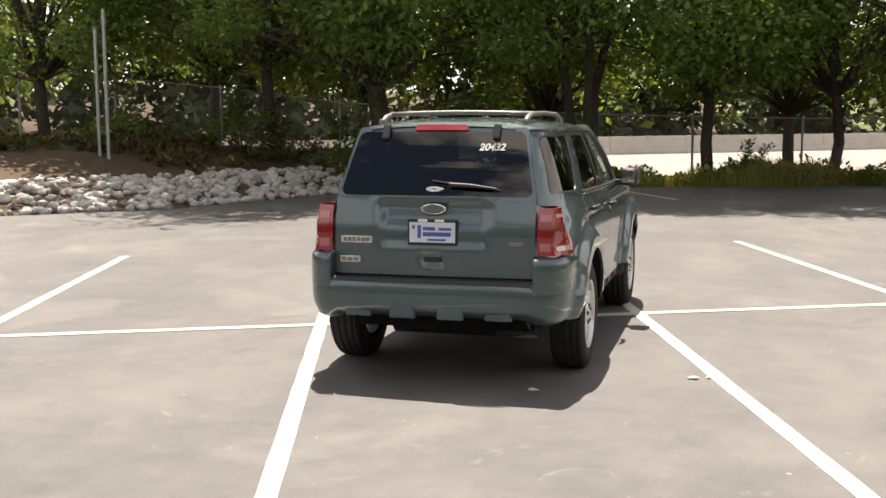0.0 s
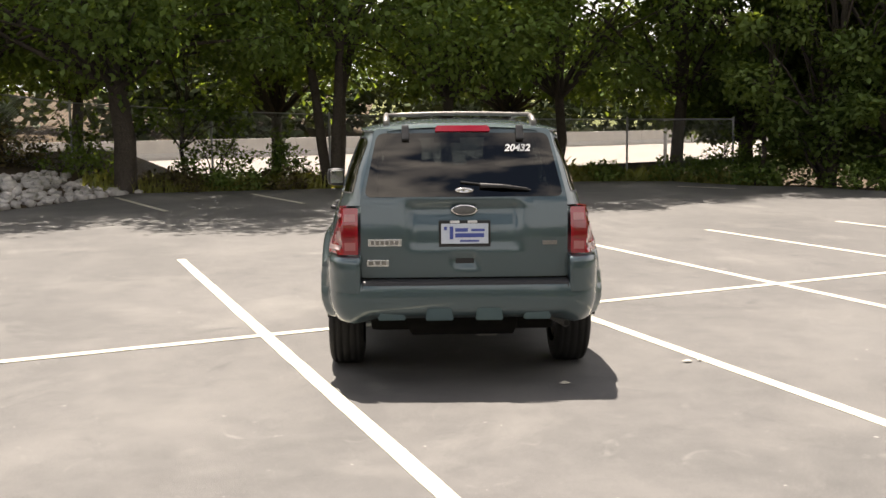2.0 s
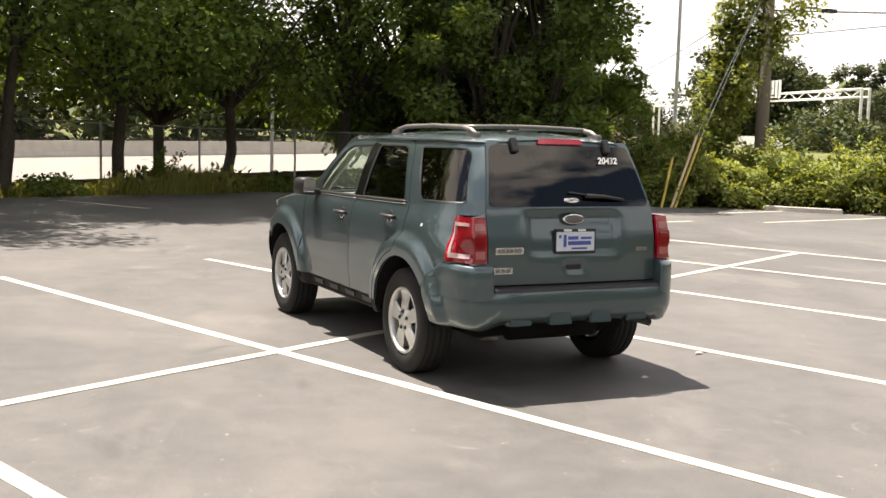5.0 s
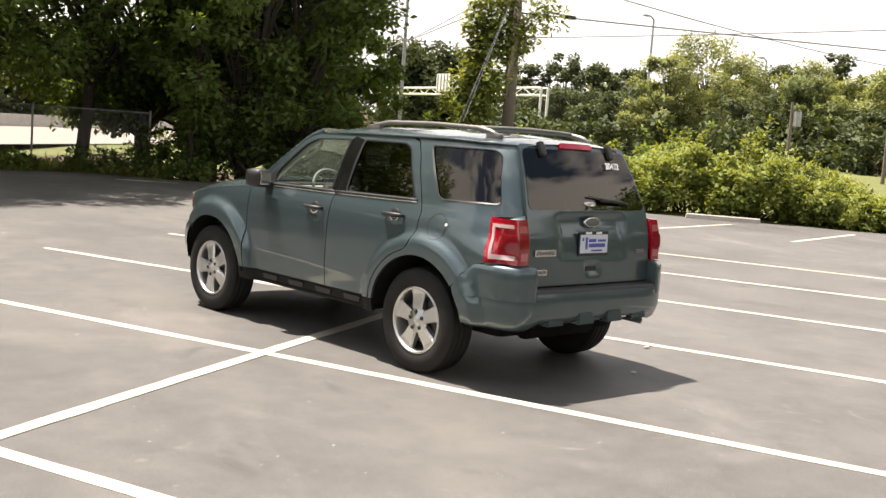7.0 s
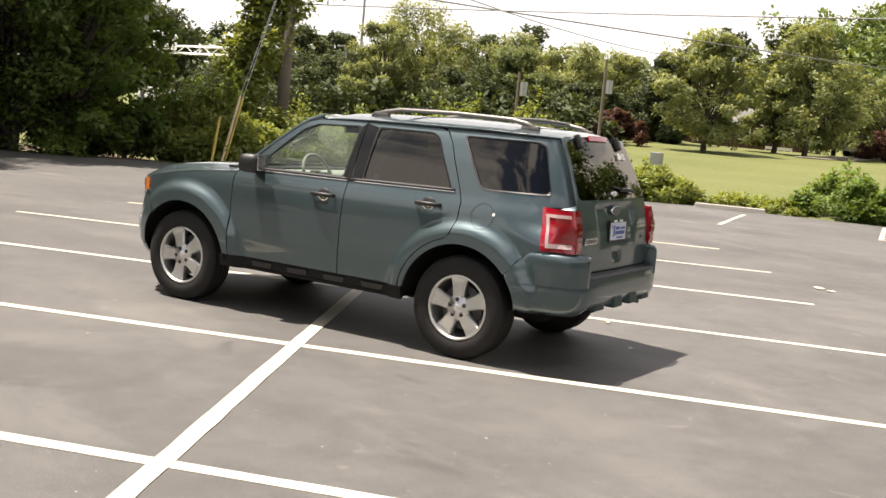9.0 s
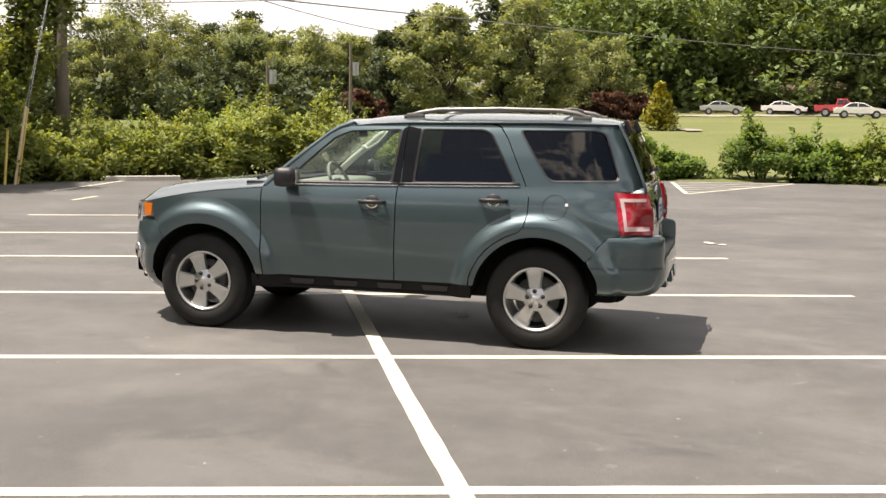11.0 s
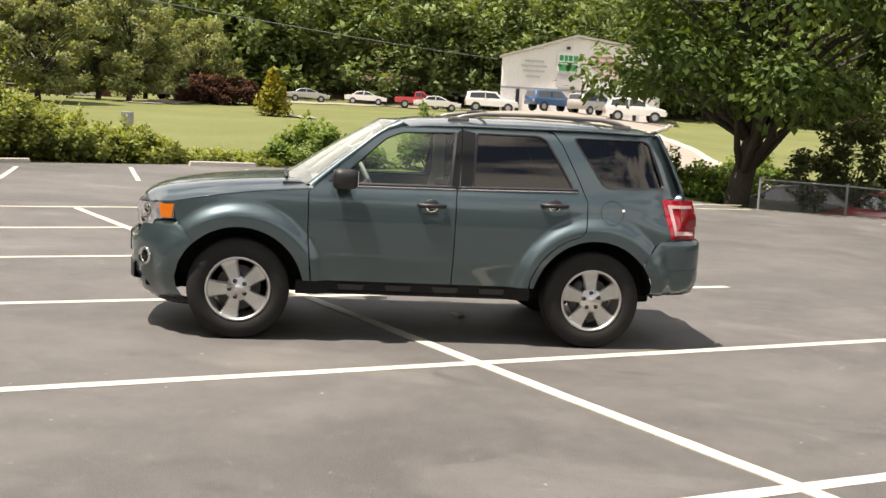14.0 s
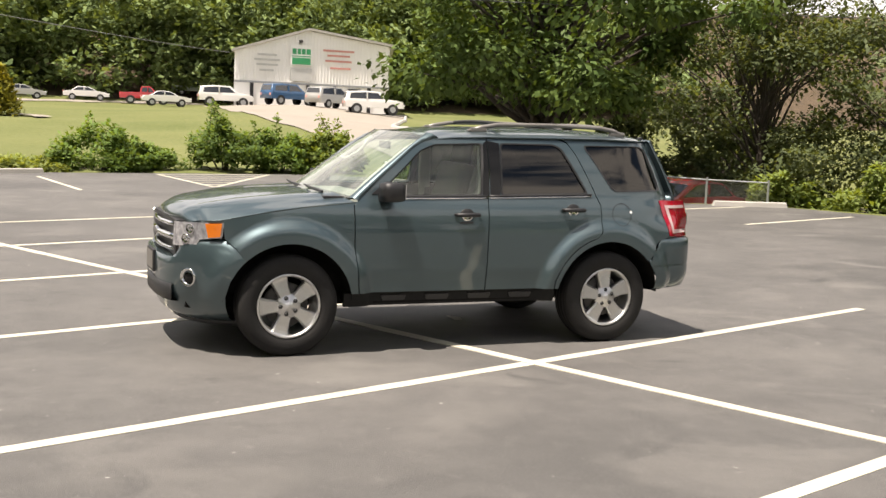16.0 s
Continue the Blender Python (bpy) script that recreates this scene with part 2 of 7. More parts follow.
def leaves(rng, centres, radii, per, size, squash=0.75, shell=0.55, droop=0.0, crown=0.35):
    """Leaf blades in clumps: verts, quads and normals of folded, pointed blades."""
    cs = np.repeat(np.asarray(centres, float), per, axis=0)
    rs = np.repeat(np.asarray(radii, float), per)
    n = len(cs)
    d = rng.normal(size=(n, 3))
    d /= np.linalg.norm(d, axis=1)[:, None]
    r = rs * (shell + (1 - shell) * rng.random(n) ** 0.6) * (0.75 + 0.5 * rng.random(n))
    p = cs + d * r[:, None] * np.array([1, 1, squash])
    ax = rng.normal(size=(n, 3)) * np.array([1, 1, 0.55]) + d * 0.7
    ax[:, 2] -= droop
    ax /= np.linalg.norm(ax, axis=1)[:, None]
    up = rng.normal(size=(n, 3)) * 0.42 + np.array([0, 0, 1.0]) + d * 0.25
    sd = np.cross(ax, up)
    sd /= np.maximum(np.linalg.norm(sd, axis=1), 1e-6)[:, None]
    nn = np.cross(sd, ax)
    ln = (size * (0.6 + 0.8 * rng.random(n)))[:, None]
    w = ln * 0.30
    v = np.stack([p, p + ax * ln * 0.5 + sd * w + nn * w * 0.25, p + ax * ln, p + ax * ln * 0.5 - sd * w + nn * w * 0.25], 1).reshape(-1, 3)
    # the blades take much of their normal from the clump and the crown they clothe
    whole = p - np.asarray(centres, float).mean(axis=0)
    whole /= np.maximum(np.linalg.norm(whole, axis=1), 1e-6)[:, None]
    away = d * (1 - crown) + whole * crown + np.array([0, 0, 0.15])
    turned = np.sum(nn * away, axis=1) < 0
    nn[turned] *= -1
    vn = away * 0.75 + nn * 0.4
    vn /= np.maximum(np.linalg.norm(vn, axis=1), 1e-6)[:, None]
    quads = np.arange(4 * n).reshape(n, 4)
    quads[turned] = quads[turned][:, ::-1]
    return v, quads, np.repeat(vn, 4, axis=0)


# ---- ground ----
LOT = [(-47, -48), (6, -48), (6.5, -22), (9.9, -15.24), (12.39, -14.05), (13.38, -11.46), (14.27, -8.97), (16.17, -8.18), (20.57, -8.31), (22.37, -5.73), (22.18, -4.04), (21.5, 0.8),
       (20.6, 3.7), (19.2, 5.9), (17.4, 8.5), (15.86, 11.24), (14.41, 12.55), (12.9, 12.9), (11.9, 13.9), (11.2, 14.7), (10.2, 15.2), (9.1, 16.5), (8.0, 17.2), (6.6, 19.1), (4.4, 19.3), (2.5, 18.3), (0.0, 17.7), (-3.4, 16.9), (-6.4, 16.0), (-7.1, 13.4), (-7.9, 11.2), (-8.5, 9.6), (-10.7, 7.6), (-20, 1.6), (-47, -3)]


def north_y(x):
    return float(np.interp(x, [-8, -6.4, -3.4, 0.0, 2.5, 4.4, 6.6, 8.0, 9.1, 10.2, 11.2], [15.6, 16.0, 16.9, 17.7, 18.3, 19.3, 19.1, 17.2, 16.5, 15.2, 14.7]))


def in_poly(px, py, poly):
    inside = np.zeros(np.shape(px), bool)
    k = len(poly)
    for i in range(k):
        x0, y0 = poly[i]
        x1, y1 = poly[(i + 1) % k]
        if y0 == y1:
            continue
        hit = ((y0 > py) != (y1 > py)) & (px < (x1 - x0) * (py - y0) / (y1 - y0) + x0)
        inside ^= hit
    return inside


def poly_dist(px, py, poly):
    best = np.full(np.shape(px), 1e9)
    k = len(poly)
    for i in range(k):
        x0, y0 = poly[i]
        x1, y1 = poly[(i + 1) % k]
        dx, dy = x1 - x0, y1 - y0
        t = np.clip(((px - x0) * dx + (py - y0) * dy) / (dx * dx + dy * dy), 0, 1)
        best = np.minimum(best, np.hypot(px - x0 - t * dx, py - y0 - t * dy))
    return best


def ss(a, b, v):
    t = np.clip((v - a) / (b - a), 0, 1)
    return t * t * (3 - 2 * t)


def road_side(x, y):
    """Distance beyond the highway's median wall, across it."""
    return (y - 70.44 - 0.8 * x) / 1.2806


def height(x, y):
    x, y = np.asarray(x, float), np.asarray(y, float)
    out = poly_dist(x, y, LOT) * np.where(in_poly(x, y, LOT), 0, 1)
    rs = road_side(x, y)
    # the bank with the stones, the fall to the highway, the lawn and the wooded hill
    west = ss(-5.5, -8.5, x) * ss(-6, 6, y)
    bank = west * (0.40 * ss(0.0, 1.9, out) + 0.72 * ss(1.6, 5.5, out))
    north = ss(8, 14, y) * ss(30, 14, x)
    east = ss(16, 26, x)
    lawn = east * (0.0237 * np.clip(x - 22, 0, 110) + 0.75 * np.exp(-((x - 58) / 17) ** 2 - ((y + 12) / 8) ** 2) - 0.5 * np.exp(-((x - 29) / 6) ** 2 - ((y + 14) / 5) ** 2) + 0.95 * np.exp(-((x - 84) / 13) ** 2 - ((y + 22) / 8) ** 2) - 1.2 * np.exp(-((x - 101) / 8) ** 2 - ((y - 20.5) / 7) ** 2))
    hill = 24 * ss(118, 190, x) * ss(48, -6, y) + 9 * ss(210, 380, np.hypot(x, y))
    south = -1.2 * ss(0.3, 4.5, out) * ss(9, 14, x) * ss(30, 20, x) * ss(-7, -10, y)
    h = bank + np.where(rs < 0, lawn, lawn * 0.4) + south + hill * ss(20, 60, np.abs(rs + 5))
    fall = -1.0 * ss(-36, -25, rs) * ss(60, 42, rs) * ss(-300, 0, y)
    fall = fall - 0.5 * north * ss(0.5, 6, out) * ss(-7, -3, x)
    k = ss(-36, -25, rs) * ss(60, 40, rs)
    h = h * (1 - k) + fall
    h = h + 0.05 * np.sin(x * 0.7 + 1) * np.cos(y * 0.6) * ss(1.5, 6, out)
    return np.where(out <= 0, -0.12, h - 0.10 * (1 - ss(0.0, 0.5, out)) - 0.01)


def hz(x, y):
    return float(height(x, y))


def axis_steps(lo, hi, fine_lo, fine_hi, fine, grow=1.22):
    a = list(np.arange(fine_lo, fine_hi + 1e-6, fine))
    s, v = fine, fine_hi
    while v < hi:
        s *= grow
        v += s
        a.append(v)
    s, v = fine, fine_lo
    while v > lo:
        s *= grow
        v -= s
        a.insert(0, v)
    return np.array(a)


gx = axis_steps(-900, 1500, -24, 110, 0.75)
gy = axis_steps(-900, 1500, -26, 40, 0.75)
GX, GY = np.meshgrid(gx, gy)
GZ = height(GX, GY)
nxg, nyg = len(gx), len(gy)
ii = (np.arange(nyg - 1)[:, None] * nxg + np.arange(nxg - 1)[None, :]).ravel()
gfaces = np.stack([ii, ii + 1, ii + nxg + 1, ii + nxg], 1)
gme = array_mesh("ground", np.stack([GX, GY, GZ], -1).reshape(-1, 3), gfaces)
gme.materials.append(GRASS)
gme.materials.append(SOIL)
cx, cy = GX.ravel()[gfaces].mean(1), GY.ravel()[gfaces].mean(1)
bare = ((cy > 8) & (cx < 17) & (road_side(cx, cy) < 70) & ~((cx > 10.6) & (cx < 14) & (cy < 14.6))) | ((cx < -7) & (cy > -4)) | (cx - 0.25 * np.clip(cy, 0, 200) > 124)
gme.polygons.foreach_set("material_index", bare.astype(np.int32))
gme.shade_smooth()
tagged(new("ground", gme), "mown green lawn and brown woodland soil", "ground", kind="structure")

# the parking lot: one slab with a broken edge
bm = bmesh.new()
top, low = [], []
ring = []
for (x0, y0), (x1, y1) in zip(LOT, LOT[1:] + LOT[:1]):
    n = max(2, int(math.hypot(x1 - x0, y1 - y0) / 0.5))
    for i in range(n):
        x, y = x0 + (x1 - x0) * i / n, y0 + (y1 - y0) * i / n
        o = 0.10 * noise.noise((x * 0.9, y * 0.9, 0)) + 0.05 * noise.noise((x * 4, y * 4, 3))
        ring.append((x + o, y + o))
top = [bm.verts.new((x, y, 0)) for x, y in ring]
low = [bm.verts.new((x, y, -0.25)) for x, y in ring]
bm.faces.new(top)
for i in range(len(ring)):
    j = (i + 1) % len(ring)
    bm.faces.new((top[i], low[i], low[j], top[j]))
bmesh.ops.triangulate(bm, faces=[f for f in bm.faces if len(f.verts) > 4])
tagged(part("parking_lot", bm, ASPHALT), "worn grey asphalt parking lot with painted stall lines", "parking lot", kind="structure")


def stripe(a, b, width=0.105, z=0.004):
    """A worn painted line with uneven edges."""
    bm = bmesh.new()
    a, b = Vector((*a, 0)), Vector((*b, 0))
    d = (b - a).normalized()
    s = Vector((-d.y, d.x, 0))
    n = max(3, int((b - a).length / 0.25))
    rows = []
    for i in range(n + 1):
        p = a.lerp(b, i / n)
        wl_, wr_ = [width / 2 * (1 + 0.14 * noise.noise(p * 3 + Vector((0, 0, q)))) for q in (1, 7)]
        rows.append([bm.verts.new(p + s * wl_ + Vector((0, 0, z))), bm.verts.new(p - s * wr_ + Vector((0, 0, z))), bm.verts.new(p + s * wl_ - Vector((0, 0, 0.002))), bm.verts.new(p - s * wr_ - Vector((0, 0, 0.002)))])
    for r, q in zip(rows, rows[1:]):
        bm.faces.new((r[0], r[1], q[1], q[0]))
        bm.faces.new((r[2], r[0], q[0], q[2]))
        bm.faces.new((r[1], r[3], q[3], q[1]))
    return tagged(part("parking_line", bm, PAINT_LINE), "worn white painted line on the asphalt", "line marking", "stall lines", "structure")


for a, b in (((-4.98, -7.27), (-7.97, 2.01)), ((-2.48, -6.10), (-5.49, 3.23)), ((0.04, -4.87), (-3.04, 4.36)), ((2.52, -3.79), (-0.52, 5.43)), ((5.04, -2.59), (1.76, 6.61)), ((7.61, -1.49), (4.19, 7.18)), ((9.90, -0.10), (6.60, 8.27))):
    stripe(a, b)
stripe((-8.96, -3.89), (8.06, 4.10), z=0.0065)
for a, b in (((-6.4, 14.75), (-4.6, 11.2)), ((-3.65, 15.65), (-2.25, 12.75)), ((-0.9, 16.4), (0.5, 13.9)), ((6.3, 17.05), (7.4, 16.1)),
             ((11.4, 11.12), (15.0, 11.65)), ((11.9, 8.95), (16.0, 9.5)), ((13.0, 6.45), (16.65, 7.0)), ((14.1, 4.02), (18.35, 4.78)), ((15.2, 1.45), (19.6, 2.1)),
             ((16.6, -1.55), (21.2, -0.95)), ((16.6, -1.55), (21.9, -4.1)), ((21.2, -0.95), (21.9, -4.1)),
             ((8.35, -9.93), (9.9, -13.95)), ((11.6, -10.75), (12.3, -12.95)), ((14.03, -7.22), (14.98, -8.28)), ((14.98, -8.28), (15.18, -9.28)), ((13.98, -7.27), (13.63, -7.62)), ((13.63, -7.62), (13.96, -8.97)), ((9.45, 9.37), (10.5, 9.5))):
    stripe(a, b, 0.10)


def litter(x, y, w, turn, seed):
    """A crumpled scrap of paper flat on the asphalt."""
    rg = random.Random(seed)
    bm = bmesh.new()
    top = [bm.verts.new((w * (0.6 + 0.4 * rg.random()) * math.cos(k * math.tau / 8), 0.5 * w * (0.6 + 0.4 * rg.random()) * math.sin(k * math.tau / 8), 0.004 + 0.012 * rg.random())) for k in range(8)]
    mid = bm.verts.new((0, 0, 0.022))
    for k in range(8):
        bm.faces.new((top[k], top[(k + 1) % 8], mid))
    bmesh.ops.recalc_face_normals(bm, faces=bm.faces[:])
    ob = part("litter", bm, PAINT_LINE)
    ob.matrix_world = pose(x, y, 0.002, 0, 0, turn)
    tagged(ob, "crumpled white scrap lying on the asphalt", "litter", "scraps on the asphalt")


for i, (x, y, w, a) in enumerate(((6.6, -2.33, 0.16, 30), (6.45, -2.5, 0.10, -40), (0.64, -2.08, 0.045, 0), (1.59, -1.51, 0.05, 20), (1.68, -1.47, 0.03, 70), (0.27, -0.49, 0.12, 10))):
    litter(x, y, w, a, i)
for i in range(1, 6):
    a = Vector((16.6, -1.55))
    stripe(a.lerp(Vector((21.2, -0.95)), i / 6), a.lerp(Vector((21.9, -4.1)), i / 6), 0.09, 0.0055)


def wheel_stop(x, y, turn):
    """A concrete wheel stop with chamfered top."""
    bm = bmesh.new()
    prof = [(-0.08, 0), (-0.065, 0.10), (-0.045, 0.12), (0.045, 0.12), (0.065, 0.10), (0.08, 0)]
    ends = [[bm.verts.new((px, s * (0.9 - 0.03 * (pz > 0.05)), pz)) for px, pz in prof] for s in (-1, 1)]
    for i in range(5):
        bm.faces.new((ends[0][i], ends[0][i + 1], ends[1][i + 1], ends[1][i]))
    bm.faces.new(ends[1])
    bm.faces.new(list(reversed(ends[0])))
    bm.faces.new((ends[0][5], ends[0][0], ends[1][0], ends[1][5]))
    ob = part("wheel_stop", bm, CONCRETE)
    ob.matrix_world = pose(x, y, 0, 0, 0, turn)
    return tagged(ob, "weathered concrete wheel stop at the lot's edge", "wheel stop", "wheel stops")


for x, y, a in ((15.3, 11.3, 35), (17.5, 7.75, 38), (20.6, 2.75, 22), (12.4, -13.2, -15)):
    wheel_stop(x, y, a)

# ---- highway behind the fence ----
RD = Vector((1, 0.8)).normalized()
RN = Vector((-0.8, 1)).normalized()
RO = Vector((2.2, 72.2))


def along(s, n, z):
    p = RO + RD * s + RN * n
    return (p.x, p.y, z)


for name, n0, n1, lab in (("road", -23, -0.45, "pale concrete highway lanes"), ("road", 0.45, 26, "pale concrete highway lanes beyond the median wall")):
    bm = bmesh.new()
    st = [(s, n) for s in range(-160, 420, 12) for n in (n0, n1)]
    vs = [bm.verts.new(along(s, n, -0.92)) for s, n in st]
    for i in range(0, len(vs) - 2, 2):
        bm.faces.new((vs[i], vs[i + 2], vs[i + 3], vs[i + 1]))
    tagged(part(name, bm, ROAD_CONCRETE), lab, "road", kind="structure")
bm = bmesh.new()
prof = [(-0.42, -0.92), (-0.40, -0.75), (-0.24, -0.5), (-0.14, 0.28), (0.14, 0.28), (0.24, -0.5), (0.40, -0.75), (0.42, -0.92)]
wall = thing("median_wall", pose(0, 0, 0), "long pale concrete median wall along the highway", "barrier", kind="structure")
rng = np.random.default_rng(4)
for s in range(-132, 330, 6):
    bm = bmesh.new()
    e = [[bm.verts.new(along(q, n, z)) for n, z in prof] for q in (s + 0.015, s + 5.985)]
    for i in range(7):
        bm.faces.new((e[0][i], e[1][i], e[1][i + 1], e[0][i + 1]))
    bm.faces.new(e[0])
    bm.faces.new(list(reversed(e[1])))
    part("panel", bm, CONCRETE, wall)

# ---- stones of the bank ----


def stone_mesh(seed, r=1.0):
    rg = random.Random(seed)
    bm = bmesh.new()
    bmesh.ops.create_icosphere(bm, subdivisions=1, radius=1.0)
    for v in bm.verts:
        k = 0.62 + 0.7 * rg.random()
        v.co = Vector((v.co.x * k, v.co.y * k * 0.8, v.co.z * k * 0.66))
    me = bpy.data.meshes.new("stone")
    bm.to_mesh(me)
    bm.free()
    me.materials.append(ROCK)
    return me


STONES = [stone_mesh(i) for i in range(8)]
rock_bank = thing("rock_bank", pose(0, 0, 0), "bank of loose pale grey limestone rubble at the lot's edge", "rocks", kind="structure")
rg = random.Random(11)
edge = [(-6.3, 16.2), (-7.2, 13.5), (-8.0, 11.3), (-8.6, 9.8), (-10.7, 7.8), (-15, 5.0), (-20, 1.8)]
seg = [(Vector(a), Vector(b)) for a, b in zip(edge, edge[1:])]
tot = sum((b - a).length for a, b in seg)
rest_v, rest_f = [], []
for i in range(1400):
    s = rg.random() ** 0.9 * tot
    for a, b in seg:
        if s <= (b - a).length:
            break
        s -= (b - a).length
    d = (b - a).normalized()
    nrm = Vector((d.y, -d.x))
    if nrm.dot(Vector((-1, 0.4))) < 0:
        nrm = -nrm
    w = rg.random() * 2.3
    p = a + d * s + nrm * (w - 0.05)
    r = rg.uniform(0.08, 0.165) * (1.0 if w < 1.8 else 0.8)
    z = hz(p.x, p.y) + r * rg.uniform(0.1, 0.45)
    m = pose(p.x, p.y, max(z, 0.03), rg.uniform(-25, 25), rg.uniform(-25, 25), rg.uniform(0, 360)) @ Matrix.Diagonal((r, r, r, 1))
    if i < 300:
        ob = new("stone", STONES[i % 8])
        ob.parent = rock_bank
        ob.matrix_world = m
    else:
        me = STONES[i % 8]
        base = len(rest_v)
        rest_v += [m @ v.co for v in me.vertices]
        rest_f += [[base + q for q in f.vertices] for f in me.polygons]
ob = part("stone_rubble", array_mesh("stone_rubble", rest_v, rest_f), ROCK, rock_bank)
tagged(ob, "loose pale rubble", kind="stuff")

# ---- trees ----


def tree(x, y, h, r, base, trunk_r, seed, leafm, blobs=46, per=330, size=0.17, stems=1, lean=(0, 0), label="", category="tree", z=None, squash=0.7, fork=0.35, name="tree", droop=0.25, clump=1.0, group=""):
    """A tree: tapered trunk with limbs, and a crown of leaf clumps with gaps."""
    rg = np.random.default_rng(seed)
    z = hz(x, y) if z is None else z
    t = thing(name, pose(x, y, z), label, category, group)
    bm = bmesh.new()
    top = Vector((lean[0] * h * 0.6, lean[1] * h * 0.6, h * 0.72))
    cs, rs = [], []
    for k in range(blobs):
        a, q = rg.random() * math.tau, rg.random() ** 0.55
        zz = base + (h - base) * rg.random() ** 1.25
        f = (zz - base) / (h - base)
        env = r * (0.62 + 0.75 * math.sin(math.pi * min(1, f * 0.85 + 0.18))) / 1.3
        env *= 0.92 + 0.19 * math.sin(2 * a + seed + 4 * f) + 0.11 * math.sin(3 * a + 2.1 * seed - 7 * f)
        rr = r * rg.uniform(0.13, 0.30) * clump
        cs.append((lean[0] * zz * 0.6 + math.cos(a) * env * q, lean[1] * zz * 0.6 + math.sin(a) * env * q, zz + 0.25 * rr))
        rs.append(rr)
    for s in range(stems):
        a0 = s * math.tau / max(1, stems) + seed
        off = Vector((math.cos(a0), math.sin(a0), 0)) * (0.0 if stems == 1 else trunk_r * 0.9)
        out = Vector((math.cos(a0), math.sin(a0), 0)) * (0.0 if stems == 1 else r * 0.35)
        pts, rad = [], []
        for i in range(9):
            f = i / 8
            p = off + top * f + out * f ** 1.4 + Vector((rg.normal() * 0.06, rg.normal() * 0.06, 0)) * (0 if i == 0 else 1)
            pts.append(p)
            rad.append(trunk_r * (1.45 if i == 0 else 1.08 - 0.85 * f) * (1.0 if stems == 1 else 0.75))
        pts[0] = pts[0] - Vector((0, 0, 0.25))
        pts.insert(1, pts[1] * 0.15 + off * 0.85)
        rad.insert(1, rad[1] * 1.08)
        tube(bm, pts, rad, 10)
        for k in range(s, blobs, stems):
            c = Vector(cs[k])
            f = min(0.92, max(fork, (c.z / h) * 0.75))
            j = f * 8
            i0 = min(len(pts) - 2, int(j) + 1)
            st = pts[i0]
            if (c - st).length < 0.4:
                continue
            mid = st.lerp(c, 0.5) + Vector((0, 0, 0.10 * (c - st).length))
            r0 = rad[i0] * 0.42
            tube(bm, [st, st.lerp(mid, 0.5) + Vector((rg.normal(), rg.normal(), 0)) * 0.08, mid, c], [r0, r0 * 0.75, r0 * 0.5, 0.012], 5, False)
    part("trunk", bm, BARK, t, smooth=True)
    v, f, vn = leaves(rg, cs, rs, per, size, squash, 0.35, droop)
    part("crown", array_mesh("crown", v, f, vn), leafm, t)
    return t


def blob_cloud(rg, x, y, r, h, n):
    """Centres and radii of leaf clumps for a mound of shrubs."""
    a, q = rg.random(n) * math.tau, np.sqrt(rg.random(n))
    px, py = x + np.cos(a) * q * r, y + np.sin(a) * q * r
    hh = h * np.sqrt(np.clip(1 - (q * 0.92) ** 2, 0.05, 1))
    pz = hh * (0.25 + 0.75 * rg.random(n) ** 0.6)
    return px, py, pz


def shrub(name, x, y, r, h, seed, leafm, n=40, per=120, size=0.13, label="", category="shrub", stems=9, group="", spike=0):
    rg = np.random.default_rng(seed)
    z = max(hz(x, y), -2)
    t = thing(name, pose(x, y, z), label, category, group)
    px, py, pz = blob_cloud(rg, 0, 0, r, h, n)
    rr = np.minimum(0.16 + 0.14 * rg.random(n), h * 0.35) * (0.8 + 0.25 * r)
    pz = np.maximum(pz - rr * 0.5, rr * 0.3)
    cs = np.stack([px, py, pz], 1)
    bm = bmesh.new()
    for k in range(stems):
        c = Vector(cs[k % n])
        tube(bm, [(c.x * 0.15, c.y * 0.15, -0.15), (c.x * 0.5, c.y * 0.5, c.z * 0.6), c], [0.03, 0.02, 0.006], 5, False)
    ext_c, ext_r = [], []
    for k in range(spike):
        a = rg.random() * math.tau
        b = Vector((math.cos(a) * r * 0.5 * rg.random(), math.sin(a) * r * 0.5 * rg.random(), h * 0.6))
        e = b + Vector((rg.normal() * 0.3, rg.normal() * 0.3, h * rg.uniform(0.35, 0.75)))
        tube(bm, [b, b.lerp(e, 0.5), e], [0.014, 0.010, 0.004], 5, False)
        for q in range(7):
            ext_c.append(b.lerp(e, q / 6))
            ext_r.append(0.11)
    part("branchwork", bm, BARK, t)
    v, f, vn = leaves(rg, cs, rr, per, size, 0.85, 0.4, 0.1)
    if ext_c:
        v2, f2, vn2 = leaves(rg, [tuple(c) for c in ext_c], ext_r, 14, size * 0.9, 1.0, 0.3, -0.3)
        v, f, vn = np.concatenate([v, v2]), np.concatenate([f, f2 + len(v)]), np.concatenate([vn, vn2])
    part("foliage", array_mesh("foliage", v, f, vn), leafm, t)
    return t


